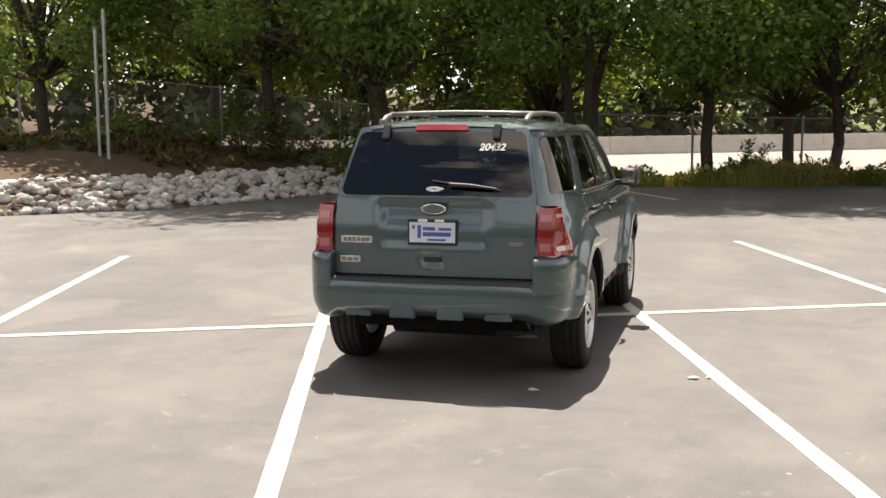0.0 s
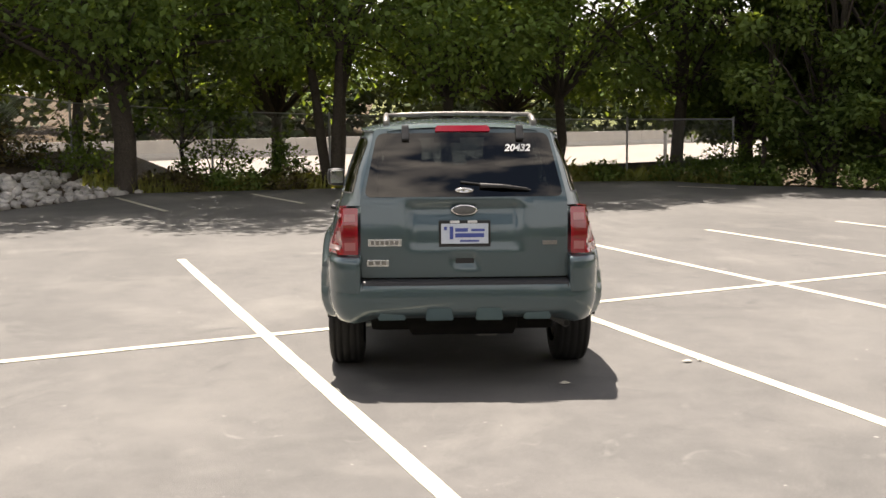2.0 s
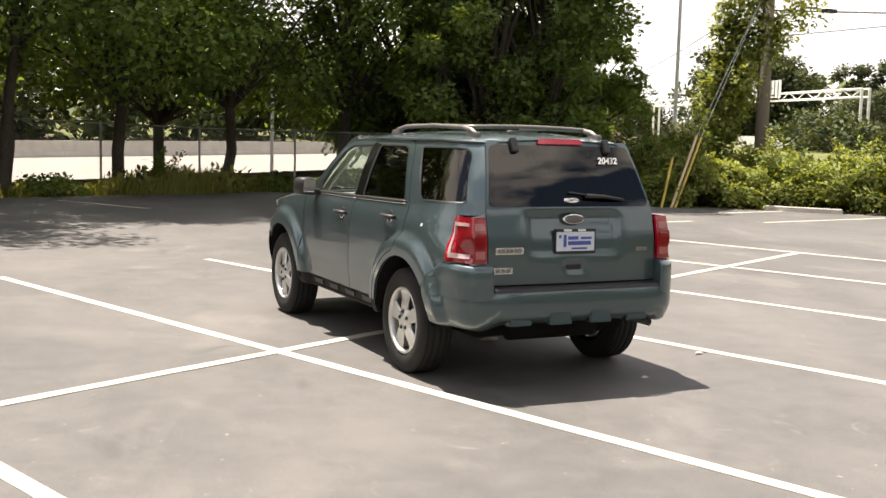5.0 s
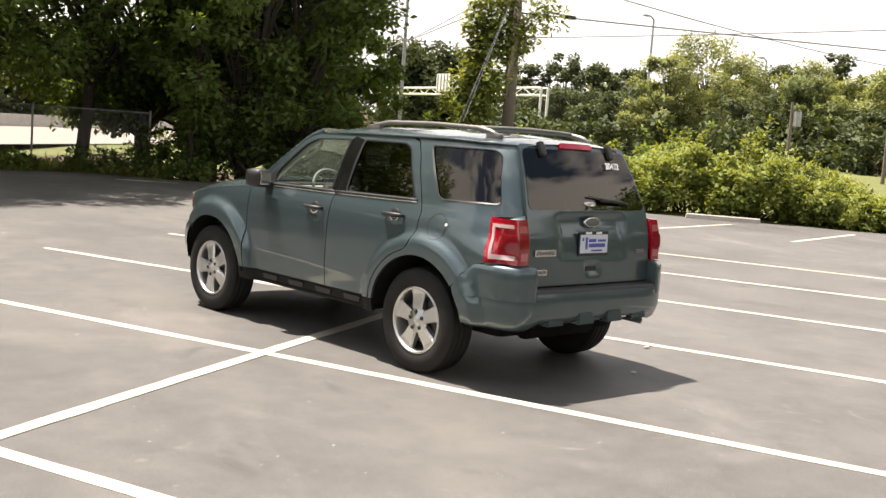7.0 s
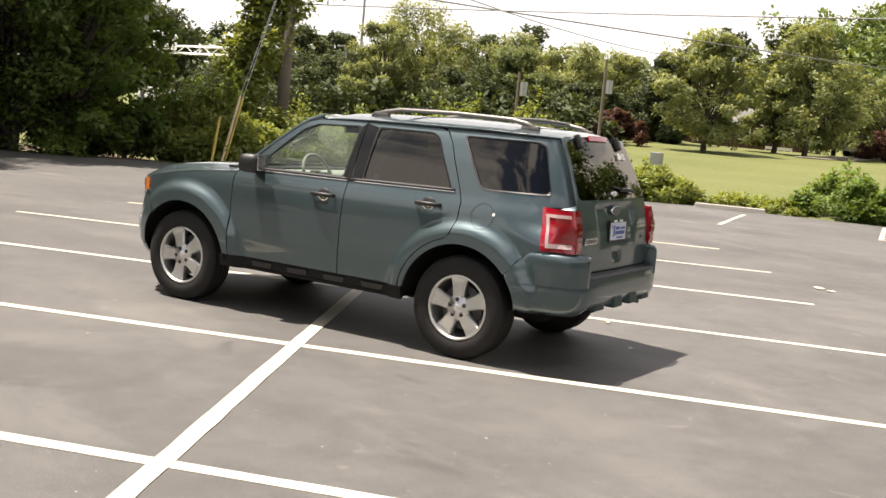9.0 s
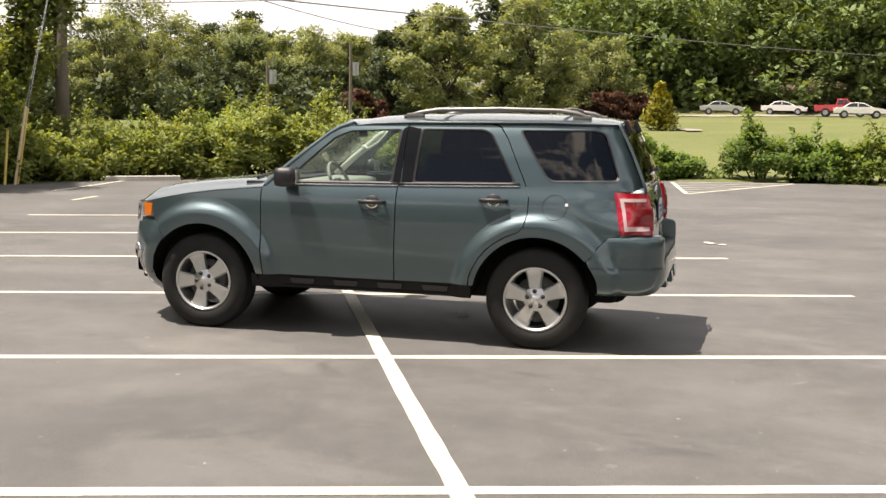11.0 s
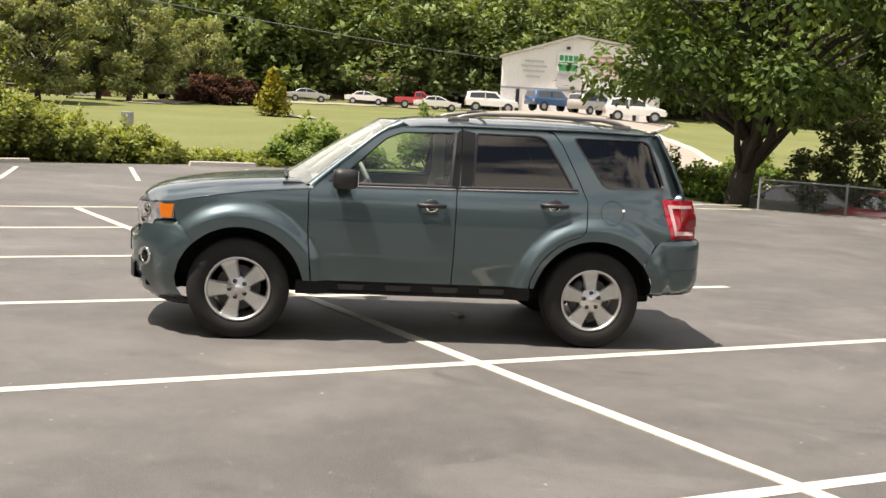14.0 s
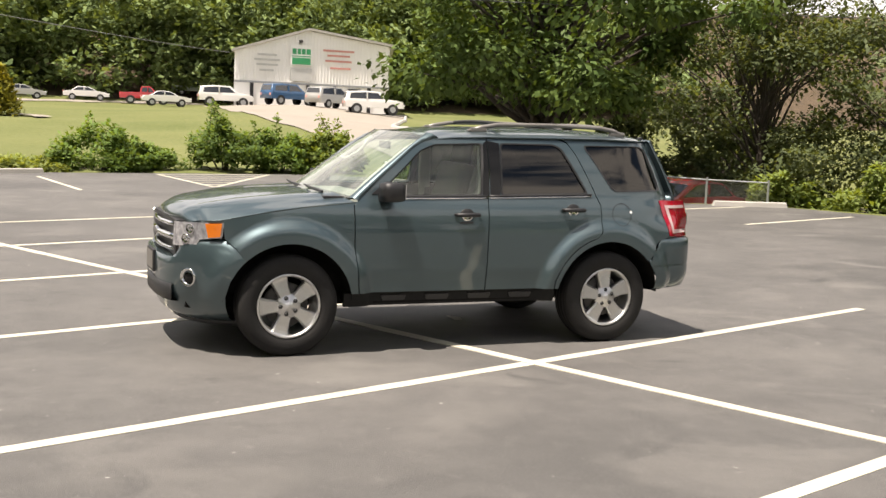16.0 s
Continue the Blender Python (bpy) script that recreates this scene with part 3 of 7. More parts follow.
DECID = "broad-leaved tree with dark green foliage behind the lot's edge"
tree(-6.6, 16.4, 13.0, 5.9, 2.4, 0.25, 1, LEAF_DARK, 75, 400, 0.165, label="thick-trunked broad-leaved tree with dense hanging dark foliage", droop=0.5, lean=(0, -0.16))
tree(-9.7, 17.2, 12.5, 5.0, 2.3, 0.15, 2, LEAF_MID, 64, 320, 0.17, label=DECID, droop=0.4, lean=(0, -0.2))
tree(-12.6, 19.5, 13.0, 5.0, 2.6, 0.20, 21, LEAF_DARK, 57, 305, 0.18, label=DECID)
tree(-15.6, 16.0, 11.0, 4.4, 1.9, 0.17, 3, LEAF_MID, 55, 305, 0.17, label=DECID)
tree(-5.6, 18.4, 5.2, 1.8, 1.1, 0.06, 4, LEAF_DARK, 22, 170, 0.14, label="slender young tree at the fence")
tree(-1.95, 18.0, 12.5, 5.2, 2.9, 0.17, 5, LEAF_DARK, 64, 360, 0.165, stems=3, fork=0.45, label="tree with three forking stems and dark foliage", droop=0.4, lean=(0, -0.25))
tree(0.9, 19.5, 12.0, 5.0, 2.5, 0.15, 6, LEAF_MID, 68, 360, 0.165, label=DECID, lean=(0.03, -0.25), droop=0.4)
tree(3.9, 20.9, 12.0, 4.6, 3.2, 0.14, 22, LEAF_MID, 60, 340, 0.165, label=DECID, lean=(0, -0.3))
tree(7.15, 20.7, 12.5, 4.4, 2.3, 0.17, 7, LEAF_DARK, 68, 370, 0.165, label="dark tree with long drooping lower branches", droop=0.7, lean=(0, -0.15))
tree(10.0, 17.3, 11.5, 3.0, 0.4, 0.17, 8, LEAF_DEEP, 84, 389, 0.161, label="dense dark tree with foliage down to the ground", fork=0.12, stems=2)
tree(11.4, 17.0, 12.0, 2.8, 0.4, 0.20, 9, LEAF_DARK, 96, 389, 0.161, label="dense dark tree with foliage down to the ground", fork=0.10)
tree(9.4, 21.5, 13.0, 3.6, 1.2, 0.20, 10, LEAF_DARK, 75, 352, 0.179, label=DECID, fork=0.15)
tree(8.3, 17.4, 8.5, 1.4, 4.4, 0.06, 13, LEAF_DARK, 16, 148, 0.144, lean=(0.12, 0), label="thin leaning tree in front of the dark trees")
tree(12.6, 17.9, 11.5, 1.9, 0.4, 0.20, 14, LEAF_DEEP, 84, 358, 0.162, label="dense dark tree with foliage down to the ground", fork=0.10)
tree(11.6, 21.5, 12.5, 2.9, 0.8, 0.20, 16, LEAF_DARK, 70, 320, 0.168, label=DECID, fork=0.15)
tree(-9.6, 23.5, 11.5, 4.0, 2.4, 0.17, 17, LEAF_DARK, 60, 150, 0.24, label=DECID)
tree(-4.0, 24.0, 12.0, 4.2, 2.6, 0.17, 18, LEAF_DARK, 60, 150, 0.24, label=DECID)
tree(3.0, 24.5, 12.0, 4.2, 2.8, 0.17, 19, LEAF_DARK, 60, 150, 0.24, label=DECID)

# weeds and low growth along the lot's north edge
rg2 = np.random.default_rng(21)
cs, rs = [], []
for k in range(170):
    x = rg2.uniform(-7.5, 8.5) if k % 3 else rg2.uniform(0.4, 4.8)
    y = north_y(x) + 0.25 + rg2.random() * 1.5
    hh = 0.05 + 0.11 * rg2.random() + (0.26 if 0.8 < x < 4.2 else 0.05) * rg2.random() ** 2
    cs.append((x, y, hz(x, y) + hh * 0.7))
    rs.append(hh)
v, f, vn = leaves(rg2, cs, rs, 60, 0.15, 1.15, 0.2, -0.9, 0.0)
bv, bf = [], []
for k in range(11000):
    x = rg2.normal() * 1.3 + 2.4 if k % 2 else rg2.uniform(-7.5, 8.5)
    y = north_y(x) + 0.15 + rg2.random() ** 1.6 * 1.7
    hh = (0.10 + 0.25 * rg2.random() ** 2) * (1.0 + 0.9 * math.exp(-((x - 2.6) / 1.3) ** 2) + 0.5 * math.sin(2.3 * x) ** 2)
    a, ln, w = rg2.random() * math.tau, rg2.normal() * 0.35, 0.010 + 0.010 * rg2.random()
    b = np.array([x, y, hz(x, y) - 0.02])
    s_, d_ = np.array([math.cos(a), math.sin(a), 0]) * w, np.array([-math.sin(a), math.cos(a), 0]) * ln * hh
    q = len(bv)
    bv += [b - s_, b + s_, b + s_ * 0.7 + d_ * 0.4 + [0, 0, hh * 0.62], b - s_ * 0.7 + d_ * 0.4 + [0, 0, hh * 0.62], b + s_ * 0.1 + d_ + [0, 0, hh], b - s_ * 0.1 + d_ + [0, 0, hh]]
    bf += [[q, q + 1, q + 2, q + 3], [q + 3, q + 2, q + 4, q + 5]]
tagged(part("grass_blades", array_mesh("grass_blades", bv, bf), WEED), "tall thin yellow-green grass along the asphalt edge", "grass", kind="stuff")
tagged(part("weeds", array_mesh("weeds", v, f, vn), WEED), "tall yellow-green weeds along the asphalt edge", "weeds", kind="stuff")
cs, rs = [], []
for k in range(330):
    x = rg2.uniform(-19, -7.5)
    y = rg2.uniform(12.5, 17.0) - max(0.0, -11 - x) * 0.6
    hh = 0.06 + 0.16 * rg2.random() ** 2
    if float(poly_dist(x, y, LOT)) < 2.5:
        continue
    cs.append((x, y, hz(x, y) + hh * 0.6))
    rs.append(hh)
v, f, vn = leaves(rg2, cs, rs, 40, 0.12, 1.0, 0.2, -0.5, 0.0)
tagged(part("bank_weeds", array_mesh("bank_weeds", v, f, vn), WEED_BROWN), "low brown weeds and litter on the wooded bank", "weeds", kind="stuff")
shrub("undergrowth", 13.9, 15.9, 1.2, 2.3, 58, LEAF_MID, 44, 110, 0.13, "low leafy undergrowth beside the fence", "undergrowth", group="undergrowth at the fence")
shrub("undergrowth", 12.4, 15.9, 1.1, 1.5, 59, LEAF_DARK, 40, 110, 0.13, "low leafy undergrowth beside the fence", "undergrowth", group="undergrowth at the fence")
tree(13.6, 18.5, 11.5, 1.6, 0.6, 0.12, 20, LEAF_DEEP, 76, 280, 0.165, label="slim dark tree with foliage down to the ground", fork=0.10)
for i, (x, y, r, h) in enumerate(((-4.4, 17.4, 1.0, 0.9), (-3.2, 17.7, 0.9, 0.75), (-0.9, 18.3, 0.8, 0.7), (-5.6, 17.1, 0.9, 0.8), (6.9, 19.7, 0.9, 0.9), (8.6, 17.6, 0.8, 0.9), (4.9, 19.9, 0.7, 0.8), (-9.6, 17.4, 1.3, 1.3), (-13.0, 15.6, 1.4, 1.2), (10.3, 16.1, 0.8, 0.9))):
    shrub("undergrowth", x, y, r, h * 0.72, 40 + i, WEED_BROWN if x < 1 and i % 2 else LEAF_MID, 20, 60, 0.11, "low leafy undergrowth beside the fence", "undergrowth", group="undergrowth at the fence")
for i, (x, y, r, h) in enumerate(((-4.8, 18.0, 1.0, 1.6), (-3.2, 18.3, 0.9, 1.4), (-7.8, 17.3, 1.0, 1.5), (-10.3, 16.6, 1.2, 1.6), (1.8, 19.2, 0.8, 0.9), (8.9, 17.9, 1.0, 1.5), (8.0, 18.6, 0.8, 1.2))):
    shrub("undergrowth", x, y, r, h * 0.85, 140 + i, LEAF_DARK, 22, 60, 0.11, "thin leafy saplings and undergrowth at the fence", "undergrowth", group="undergrowth at the fence", spike=3)

# kudzu mounds and shrubs along the east edge
VL = "mound of bright green vine leaves at the lot's edge"
for i, (x, y, r, h) in enumerate(((14.3, 14.2, 1.6, 1.4), (16.0, 13.4, 1.7, 1.6), (17.6, 11.6, 1.7, 1.6), (18.9, 9.7, 1.7, 1.9), (19.7, 8.3, 1.5, 1.95), (20.6, 6.6, 1.3, 1.15), (21.3, 5.2, 1.2, 0.85), (15.2, 15.4, 1.6, 2.1), (16.0, 16.6, 1.5, 1.9), (20.4, 11.4, 2.2, 2.0), (22.2, 8.6, 2.0, 1.7), (13.9, 15.1, 1.2, 1.5), (15.0, 16.4, 1.3, 2.3), (17.9, 15.9, 1.5, 1.4), (18.4, 14.4, 1.5, 1.5), (19.6, 13.6, 1.8, 1.6))):
    shrub("vine_mound", x, y, r, h, 60 + i, LEAF_LIGHT if i in (7, 8, 9, 12, 14, 15) else LEAF_VINE, 84, 150, 0.115, VL, "vines", 6, "vine mounds", 4)
for i, (x, y, r, h) in enumerate(((22.1, 3.6, 1.3, 0.40), (22.4, 2.2, 1.1, 0.35))):
    shrub("vine_mound", x, y, r, h, 75 + i, LEAF_VINE, 40, 70, 0.13, "low creeping vines over the kerb", "vines", 4)
for i, (x, y, r, h, lm, sp) in enumerate(((22.9, 0.4, 1.2, 1.25, LEAF_MID, 2), (23.2, -0.9, 0.9, 0.75, LEAF_MID, 0), (23.4, -3.2, 1.2, 1.45, LEAF_DARK, 7), (23.5, -4.8, 1.1, 1.2, LEAF_MID, 3), (23.6, -6.3, 1.0, 1.25, LEAF_LIGHT, 5), (22.6, -8.8, 0.9, 1.0, LEAF_DARK, 2), (20.9, -9.6, 1.0, 1.0, LEAF_DARK, 2), (19.2, -10.0, 0.8, 0.9, LEAF_MID, 1))):
    shrub("roadside_shrub", x, y, r, h, 80 + i, lm, 44, 100, 0.13, "leafy green shrub between the lot and the lawn", "shrub", 9, "shrubs along the lawn", sp)

for i, (x, y, r, h) in enumerate(((24.6, -12.4, 1.5, 1.6), (26.6, -14.4, 1.6, 1.8))):
    shrub("roadside_shrub", x, y, r, h, 90 + i, LEAF_MID, 50, 90, 0.14, "leafy green shrub between the lot and the lawn", "shrub", 8, "shrubs along the lawn")

# trees beside the south-east edge
tree(17.3, -10, 9.8, 5.4, 2.7, 0.30, 101, LEAF_SPREAD, 90, 330, 0.21, fork=0.16, droop=0.8, lean=(0.30, -0.32), clump=0.82, label="spreading tree with forked trunk and light green drooping leaves")
tree(13.4, -19.5, 9.0, 3.6, 0.1, 0.16, 102, LEAF_GREY, 85, 305, 0.144, fork=0.1, label="bushy tree with grey-green leaves down to the ground")
tree(17.5, -17.5, 8.5, 3.4, 0.3, 0.16, 103, LEAF_GREY, 75, 305, 0.144, fork=0.1, label="bushy tree with grey-green leaves down to the ground")
tree(9.2, -20.8, 9.0, 3.4, 0.2, 0.15, 104, LEAF_GREY, 71, 305, 0.153, fork=0.1, label="bushy grey-green tree beyond the lot's corner")
tree(22.5, -20.5, 10.0, 4.6, 0.8, 0.2, 105, LEAF_GREY, 69, 278, 0.179, fork=0.15, label="leafy tree beside the street")
for i, (x, y, r, h) in enumerate(((12.0, -16.8, 1.2, 1.5), (9.6, -17.2, 1.0, 1.3), (14.6, -16.2, 1.2, 1.7))):
    shrub("roadside_shrub", x, y, r, h, 110 + i, LEAF_LIGHT, 40, 100, 0.14, "bright green bush at the foot of the trees", "shrub", 8)

for i, (x, y, r, h) in enumerate(((18.6, -13.2, 1.5, 3.0), (20.4, -14.6, 1.7, 3.4), (17.6, -16.0, 1.4, 3.0))):
    shrub("roadside_shrub", x, y, r, h, 120 + i, LEAF_GREY, 50, 120, 0.14, "dark leafy growth behind the cars below the lot", "shrub", 8)

# woods out of view behind the lot, which the car's windows mirror
sp = [(rg2.uniform(-75, 55), rg2.uniform(-74, -52), rg2.uniform(13, 19), rg2.uniform(3.5, 5.5)) for k in range(120)]
# added west tree line, never in view, darkens what the car's side mirrors
sp += [(rg2.uniform(-66, -51), rg2.uniform(-55, 62), rg2.uniform(14, 20), rg2.uniform(3.5, 5.5)) for k in range(90)]

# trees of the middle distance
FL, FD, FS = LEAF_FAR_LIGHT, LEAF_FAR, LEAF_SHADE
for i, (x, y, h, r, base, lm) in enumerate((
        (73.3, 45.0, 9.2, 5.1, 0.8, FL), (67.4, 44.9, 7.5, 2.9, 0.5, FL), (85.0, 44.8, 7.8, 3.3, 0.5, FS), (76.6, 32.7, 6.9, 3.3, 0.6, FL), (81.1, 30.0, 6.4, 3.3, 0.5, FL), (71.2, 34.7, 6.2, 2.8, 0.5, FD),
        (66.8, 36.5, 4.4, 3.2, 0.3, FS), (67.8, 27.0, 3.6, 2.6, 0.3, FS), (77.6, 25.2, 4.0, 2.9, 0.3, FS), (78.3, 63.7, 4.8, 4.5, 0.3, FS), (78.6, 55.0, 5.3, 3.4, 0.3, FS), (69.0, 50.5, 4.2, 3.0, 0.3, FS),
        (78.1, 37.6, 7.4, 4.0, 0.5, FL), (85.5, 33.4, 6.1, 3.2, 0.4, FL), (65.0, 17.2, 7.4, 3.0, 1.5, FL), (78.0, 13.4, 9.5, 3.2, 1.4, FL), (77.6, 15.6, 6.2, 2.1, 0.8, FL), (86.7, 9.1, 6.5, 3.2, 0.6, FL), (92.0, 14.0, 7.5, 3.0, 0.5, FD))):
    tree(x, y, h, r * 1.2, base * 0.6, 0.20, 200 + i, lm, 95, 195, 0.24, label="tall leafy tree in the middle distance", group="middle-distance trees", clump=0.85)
for i, (x, y, h, r) in enumerate(((127.3, 61.2, 12.5, 3.5), (108.2, 90.3, 10.6, 3.6), (111.1, 86.7, 9.3, 4.0), (113.9, 83.1, 9.6, 4.0), (105.0, 94.0, 9.0, 4.0), (117.0, 79.0, 9.0, 4.0), (121.0, 72.0, 9.5, 4.5), (125.0, 66.0, 9.0, 4.0), (115.3, 37.8, 9.3, 2.8), (121.0, 36.2, 11.1, 3.0), (121.9, 32.8, 12.3, 3.0), (118.6, 25.0, 12.6, 3.2), (116.0, 30.0, 10.0, 3.0))):
    tree(x, y, h, r * 1.15, 0.4, 0.22, 260 + i, FS, 66, 100, 0.46, label="dark conifer-like tree on the skyline", group="skyline trees", clump=0.8)
for i, (x, y, r, h) in enumerate(((62.8, 22.6, 2.0, 2.3), (82.8, 8.0, 2.4, 2.6), (85.5, 5.6, 2.0, 2.2))):
    shrub("purple_bush", x, y, r, h, 230 + i, LEAF_RED, 60, 180, 0.22, "round purple-leaved ornamental bush on the lawn", "bush", 6)
t = thing("golden_conifer", pose(61.2, 2.3, hz(61.2, 2.3)), "small golden-green conifer on the lawn", "conifer")
rg3 = np.random.default_rng(5)
cs = [(rg3.normal() * 0.25 * (1 - q), rg3.normal() * 0.25 * (1 - q), 0.25 + 2.5 * q) for q in np.linspace(0, 1, 34)]
v, f, vn = leaves(rg3, cs, [0.95 * (1 - q) + 0.10 for q in np.linspace(0, 1, 34)], 110, 0.26, 0.6, 0.4, -0.6)
part("foliage", array_mesh("foliage", v, f, vn), LEAF_GOLD, t)
part("trunk", tube(bmesh.new(), [(0, 0, -0.2), (0, 0, 2.2)], [0.09, 0.02], 6), BARK, t)

# far woods: hillside and the far side of the highway
rg4 = np.random.default_rng(77)


def woods(name, places, seed, leafm, label, size=0.95, blobs=16, per=44):
    rg = np.random.default_rng(seed)
    cs, rs = [], []
    for x, y, h, r in places:
        z = hz(x, y)
        for k in range(blobs):
            a, q, f = rg.random() * math.tau, rg.random() ** 0.5, rg.random()
            e = r * (0.55 + 0.6 * math.sin(math.pi * min(1, 0.15 + f * 0.85)))
            cs.append((x + math.cos(a) * e * q, y + math.sin(a) * e * q, z + h * (0.06 + 0.90 * f)))
            rs.append(r * rg.uniform(0.24, 0.42))
    v, f, vn = leaves(rg, cs, rs, per, size, 0.75, 0.5, 0.1, 0.0)
    ob = part(name, array_mesh(name, v, f, vn), leafm)
    return tagged(ob, label, "woods", kind="stuff")


woods("lot_woods", sp, 34, LEAF_FAR, "green woods out of view behind the lot, partly added for the car's reflections", 1.4, 12, 22)
hillp = []
for k in range(330):
    x, y = 121 + 62 * rg4.random() ** 1.4, rg4.uniform(-95, 30)
    x += 0.25 * max(0, y)
    hillp.append((x, y, rg4.uniform(9, 16), rg4.uniform(3.0, 5.4)))
woods("hillside_woods", hillp, 31, LEAF_HILL, "dense dark green wooded hillside", 0.78, 14, 62)
fieldp = [(rg4.uniform(94, 112), rg4.uniform(34, 62), rg4.uniform(4.5, 7.0), rg4.uniform(2.6, 4.2)) for k in range(46)]
thickp = []
for k in range(60):
    x = rg4.uniform(58, 86)
    thickp.append((x, rg4.uniform(-2.4 + 0.43 * x, 16 + 0.72 * x), rg4.uniform(1.6, 3.4), rg4.uniform(1.6, 2.8)))
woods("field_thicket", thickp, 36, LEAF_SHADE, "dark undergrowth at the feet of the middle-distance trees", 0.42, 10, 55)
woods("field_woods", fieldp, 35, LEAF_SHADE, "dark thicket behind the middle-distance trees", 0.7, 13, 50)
ridgep = []
for k in range(34):
    q = rg4.random()
    d = rg4.uniform(138, 150)
    ridgep.append((-6.9 + d * (0.655 + 0.066 * q), -5.9 + d * (0.755 - 0.061 * q), 13.0 - 3.6 * q + rg4.uniform(-1.0, 0.6), rg4.uniform(2.6, 4.0)))
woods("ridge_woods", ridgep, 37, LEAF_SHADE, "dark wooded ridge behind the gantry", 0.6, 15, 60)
np_ = []
for k in range(310):
    s, n = rg4.uniform(-150, 370), rg4.uniform(36, 62)
    p = RO + RD * s + RN * n
    np_.append((p.x, p.y, rg4.uniform(12, 20), rg4.uniform(4, 6)))
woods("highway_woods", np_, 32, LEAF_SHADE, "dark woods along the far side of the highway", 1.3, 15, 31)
ep = []
for k in range(150):
    a, d = radians(rg4.uniform(8, 62)), rg4.uniform(150, 260)
    x, y = d * math.cos(a), d * math.sin(a)
    if -40 < road_side(x, y) < 34:
        continue
    ep.append((x, y, rg4.uniform(7, 11), rg4.uniform(4.5, 7)))
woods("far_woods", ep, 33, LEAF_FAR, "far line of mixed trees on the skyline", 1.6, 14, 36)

# ---- fence along the north edge ----
CHAIN = bpy.data.materials.new("chain_link")
CHAIN.use_nodes = True
CHAIN.node_tree.nodes["Principled BSDF"].inputs["Base Color"].default_value = (0.36, 0.37, 0.37, 1)
CHAIN.node_tree.nodes["Principled BSDF"].inputs["Metallic"].default_value = 0.5
CHAIN.node_tree.nodes["Principled BSDF"].inputs["Roughness"].default_value = 0.55


def chain_fence(points, tops, hgt, label, mesh_step=0.075, wire=0.0028, barb=0.0):
    """Posts, top rail and diagonal wire mesh between the given posts."""
    fn = thing("chain_link_fence", pose(0, 0, 0), label, "fence")
    P = [Vector((x, y, z)) for (x, y), z in zip(points, tops)]
    for p in P:
        part("fence_post", tube(bmesh.new(), [p - Vector((0, 0, hgt + 0.3)), p + Vector((0, 0, 0.06 + barb))], 0.030, 8), GALV, fn)
    for a, b in zip(P, P[1:]):
        part("top_rail", tube(bmesh.new(), [a, b], 0.020, 6), GALV, fn)
        ln = (b - a).length
        n = int(ln / mesh_step)
        vs, fs = [], []
        d = (b - a) / ln
        sd = Vector((-d.y, d.x, 0)).normalized() * wire
        for sgn in (1, -1):
            for i in range(-int(hgt / mesh_step), n + 1):
                s0, s1 = i * mesh_step, i * mesh_step + hgt
                lo, hi = max(0.0, s0), min(ln, s1)
                if hi - lo < 0.02:
                    continue
                z0, z1 = (lo - s0), (hi - s0)
                if sgn < 0:
                    z0, z1 = hgt - z0, hgt - z1
                pa, pb = a + d * lo - Vector((0, 0, hgt - z0)), a + d * hi - Vector((0, 0, hgt - z1))
                k = len(vs)
                up = Vector((0, 0, wire))
                vs += [pa - d * wire, pa + d * wire, pb + d * wire, pb - d * wire, pa + sd * sgn, pa - sd * sgn, pb - sd * sgn, pb + sd * sgn]
                fs += [[k, k + 1, k + 2, k + 3], [k + 4, k + 5, k + 6, k + 7]]
        tagged(part("wire_mesh", array_mesh("wire_mesh", vs, fs), CHAIN, fn), kind="stuff")
    return fn


fx = [-19.2, -16.5, -13.8, -11.0, -8.1, -4.95, -2.1, 0.5, 3.15, 5.8, 8.2]
fy = [16.0, 16.2, 16.4, 16.75, 17.5, 18.4, 19.0, 19.6, 20.5, 20.6, 19.0]
ft = [3.2, 3.0, 2.7, 2.44, 2.05, 1.85, 1.74, 1.66, 1.60, 1.58, 1.58]
chain_fence(list(zip(fx, fy)), ft, 1.75, "grey chain-link fence with steel posts behind the trees")
for x, y, h in ((-11.75, 12.45, 3.6), (-11.5, 12.4, 4.0)):
    tagged(part("steel_pole", tube(bmesh.new(), [(x, y, hz(x, y) - 0.3), (x, y, h)], 0.04, 8), GALV), "thin grey steel pole on the bank", "pole", "bank poles")
chain_fence([(15.2, -9.7), (14.75, -11.6), (14.1, -13.2), (13.5, -14.6)], [0.62, 0.58, 0.52, 0.5], 1.5, "low chain-link fence on the slope below the lot")

# ---- utility poles and wires ----


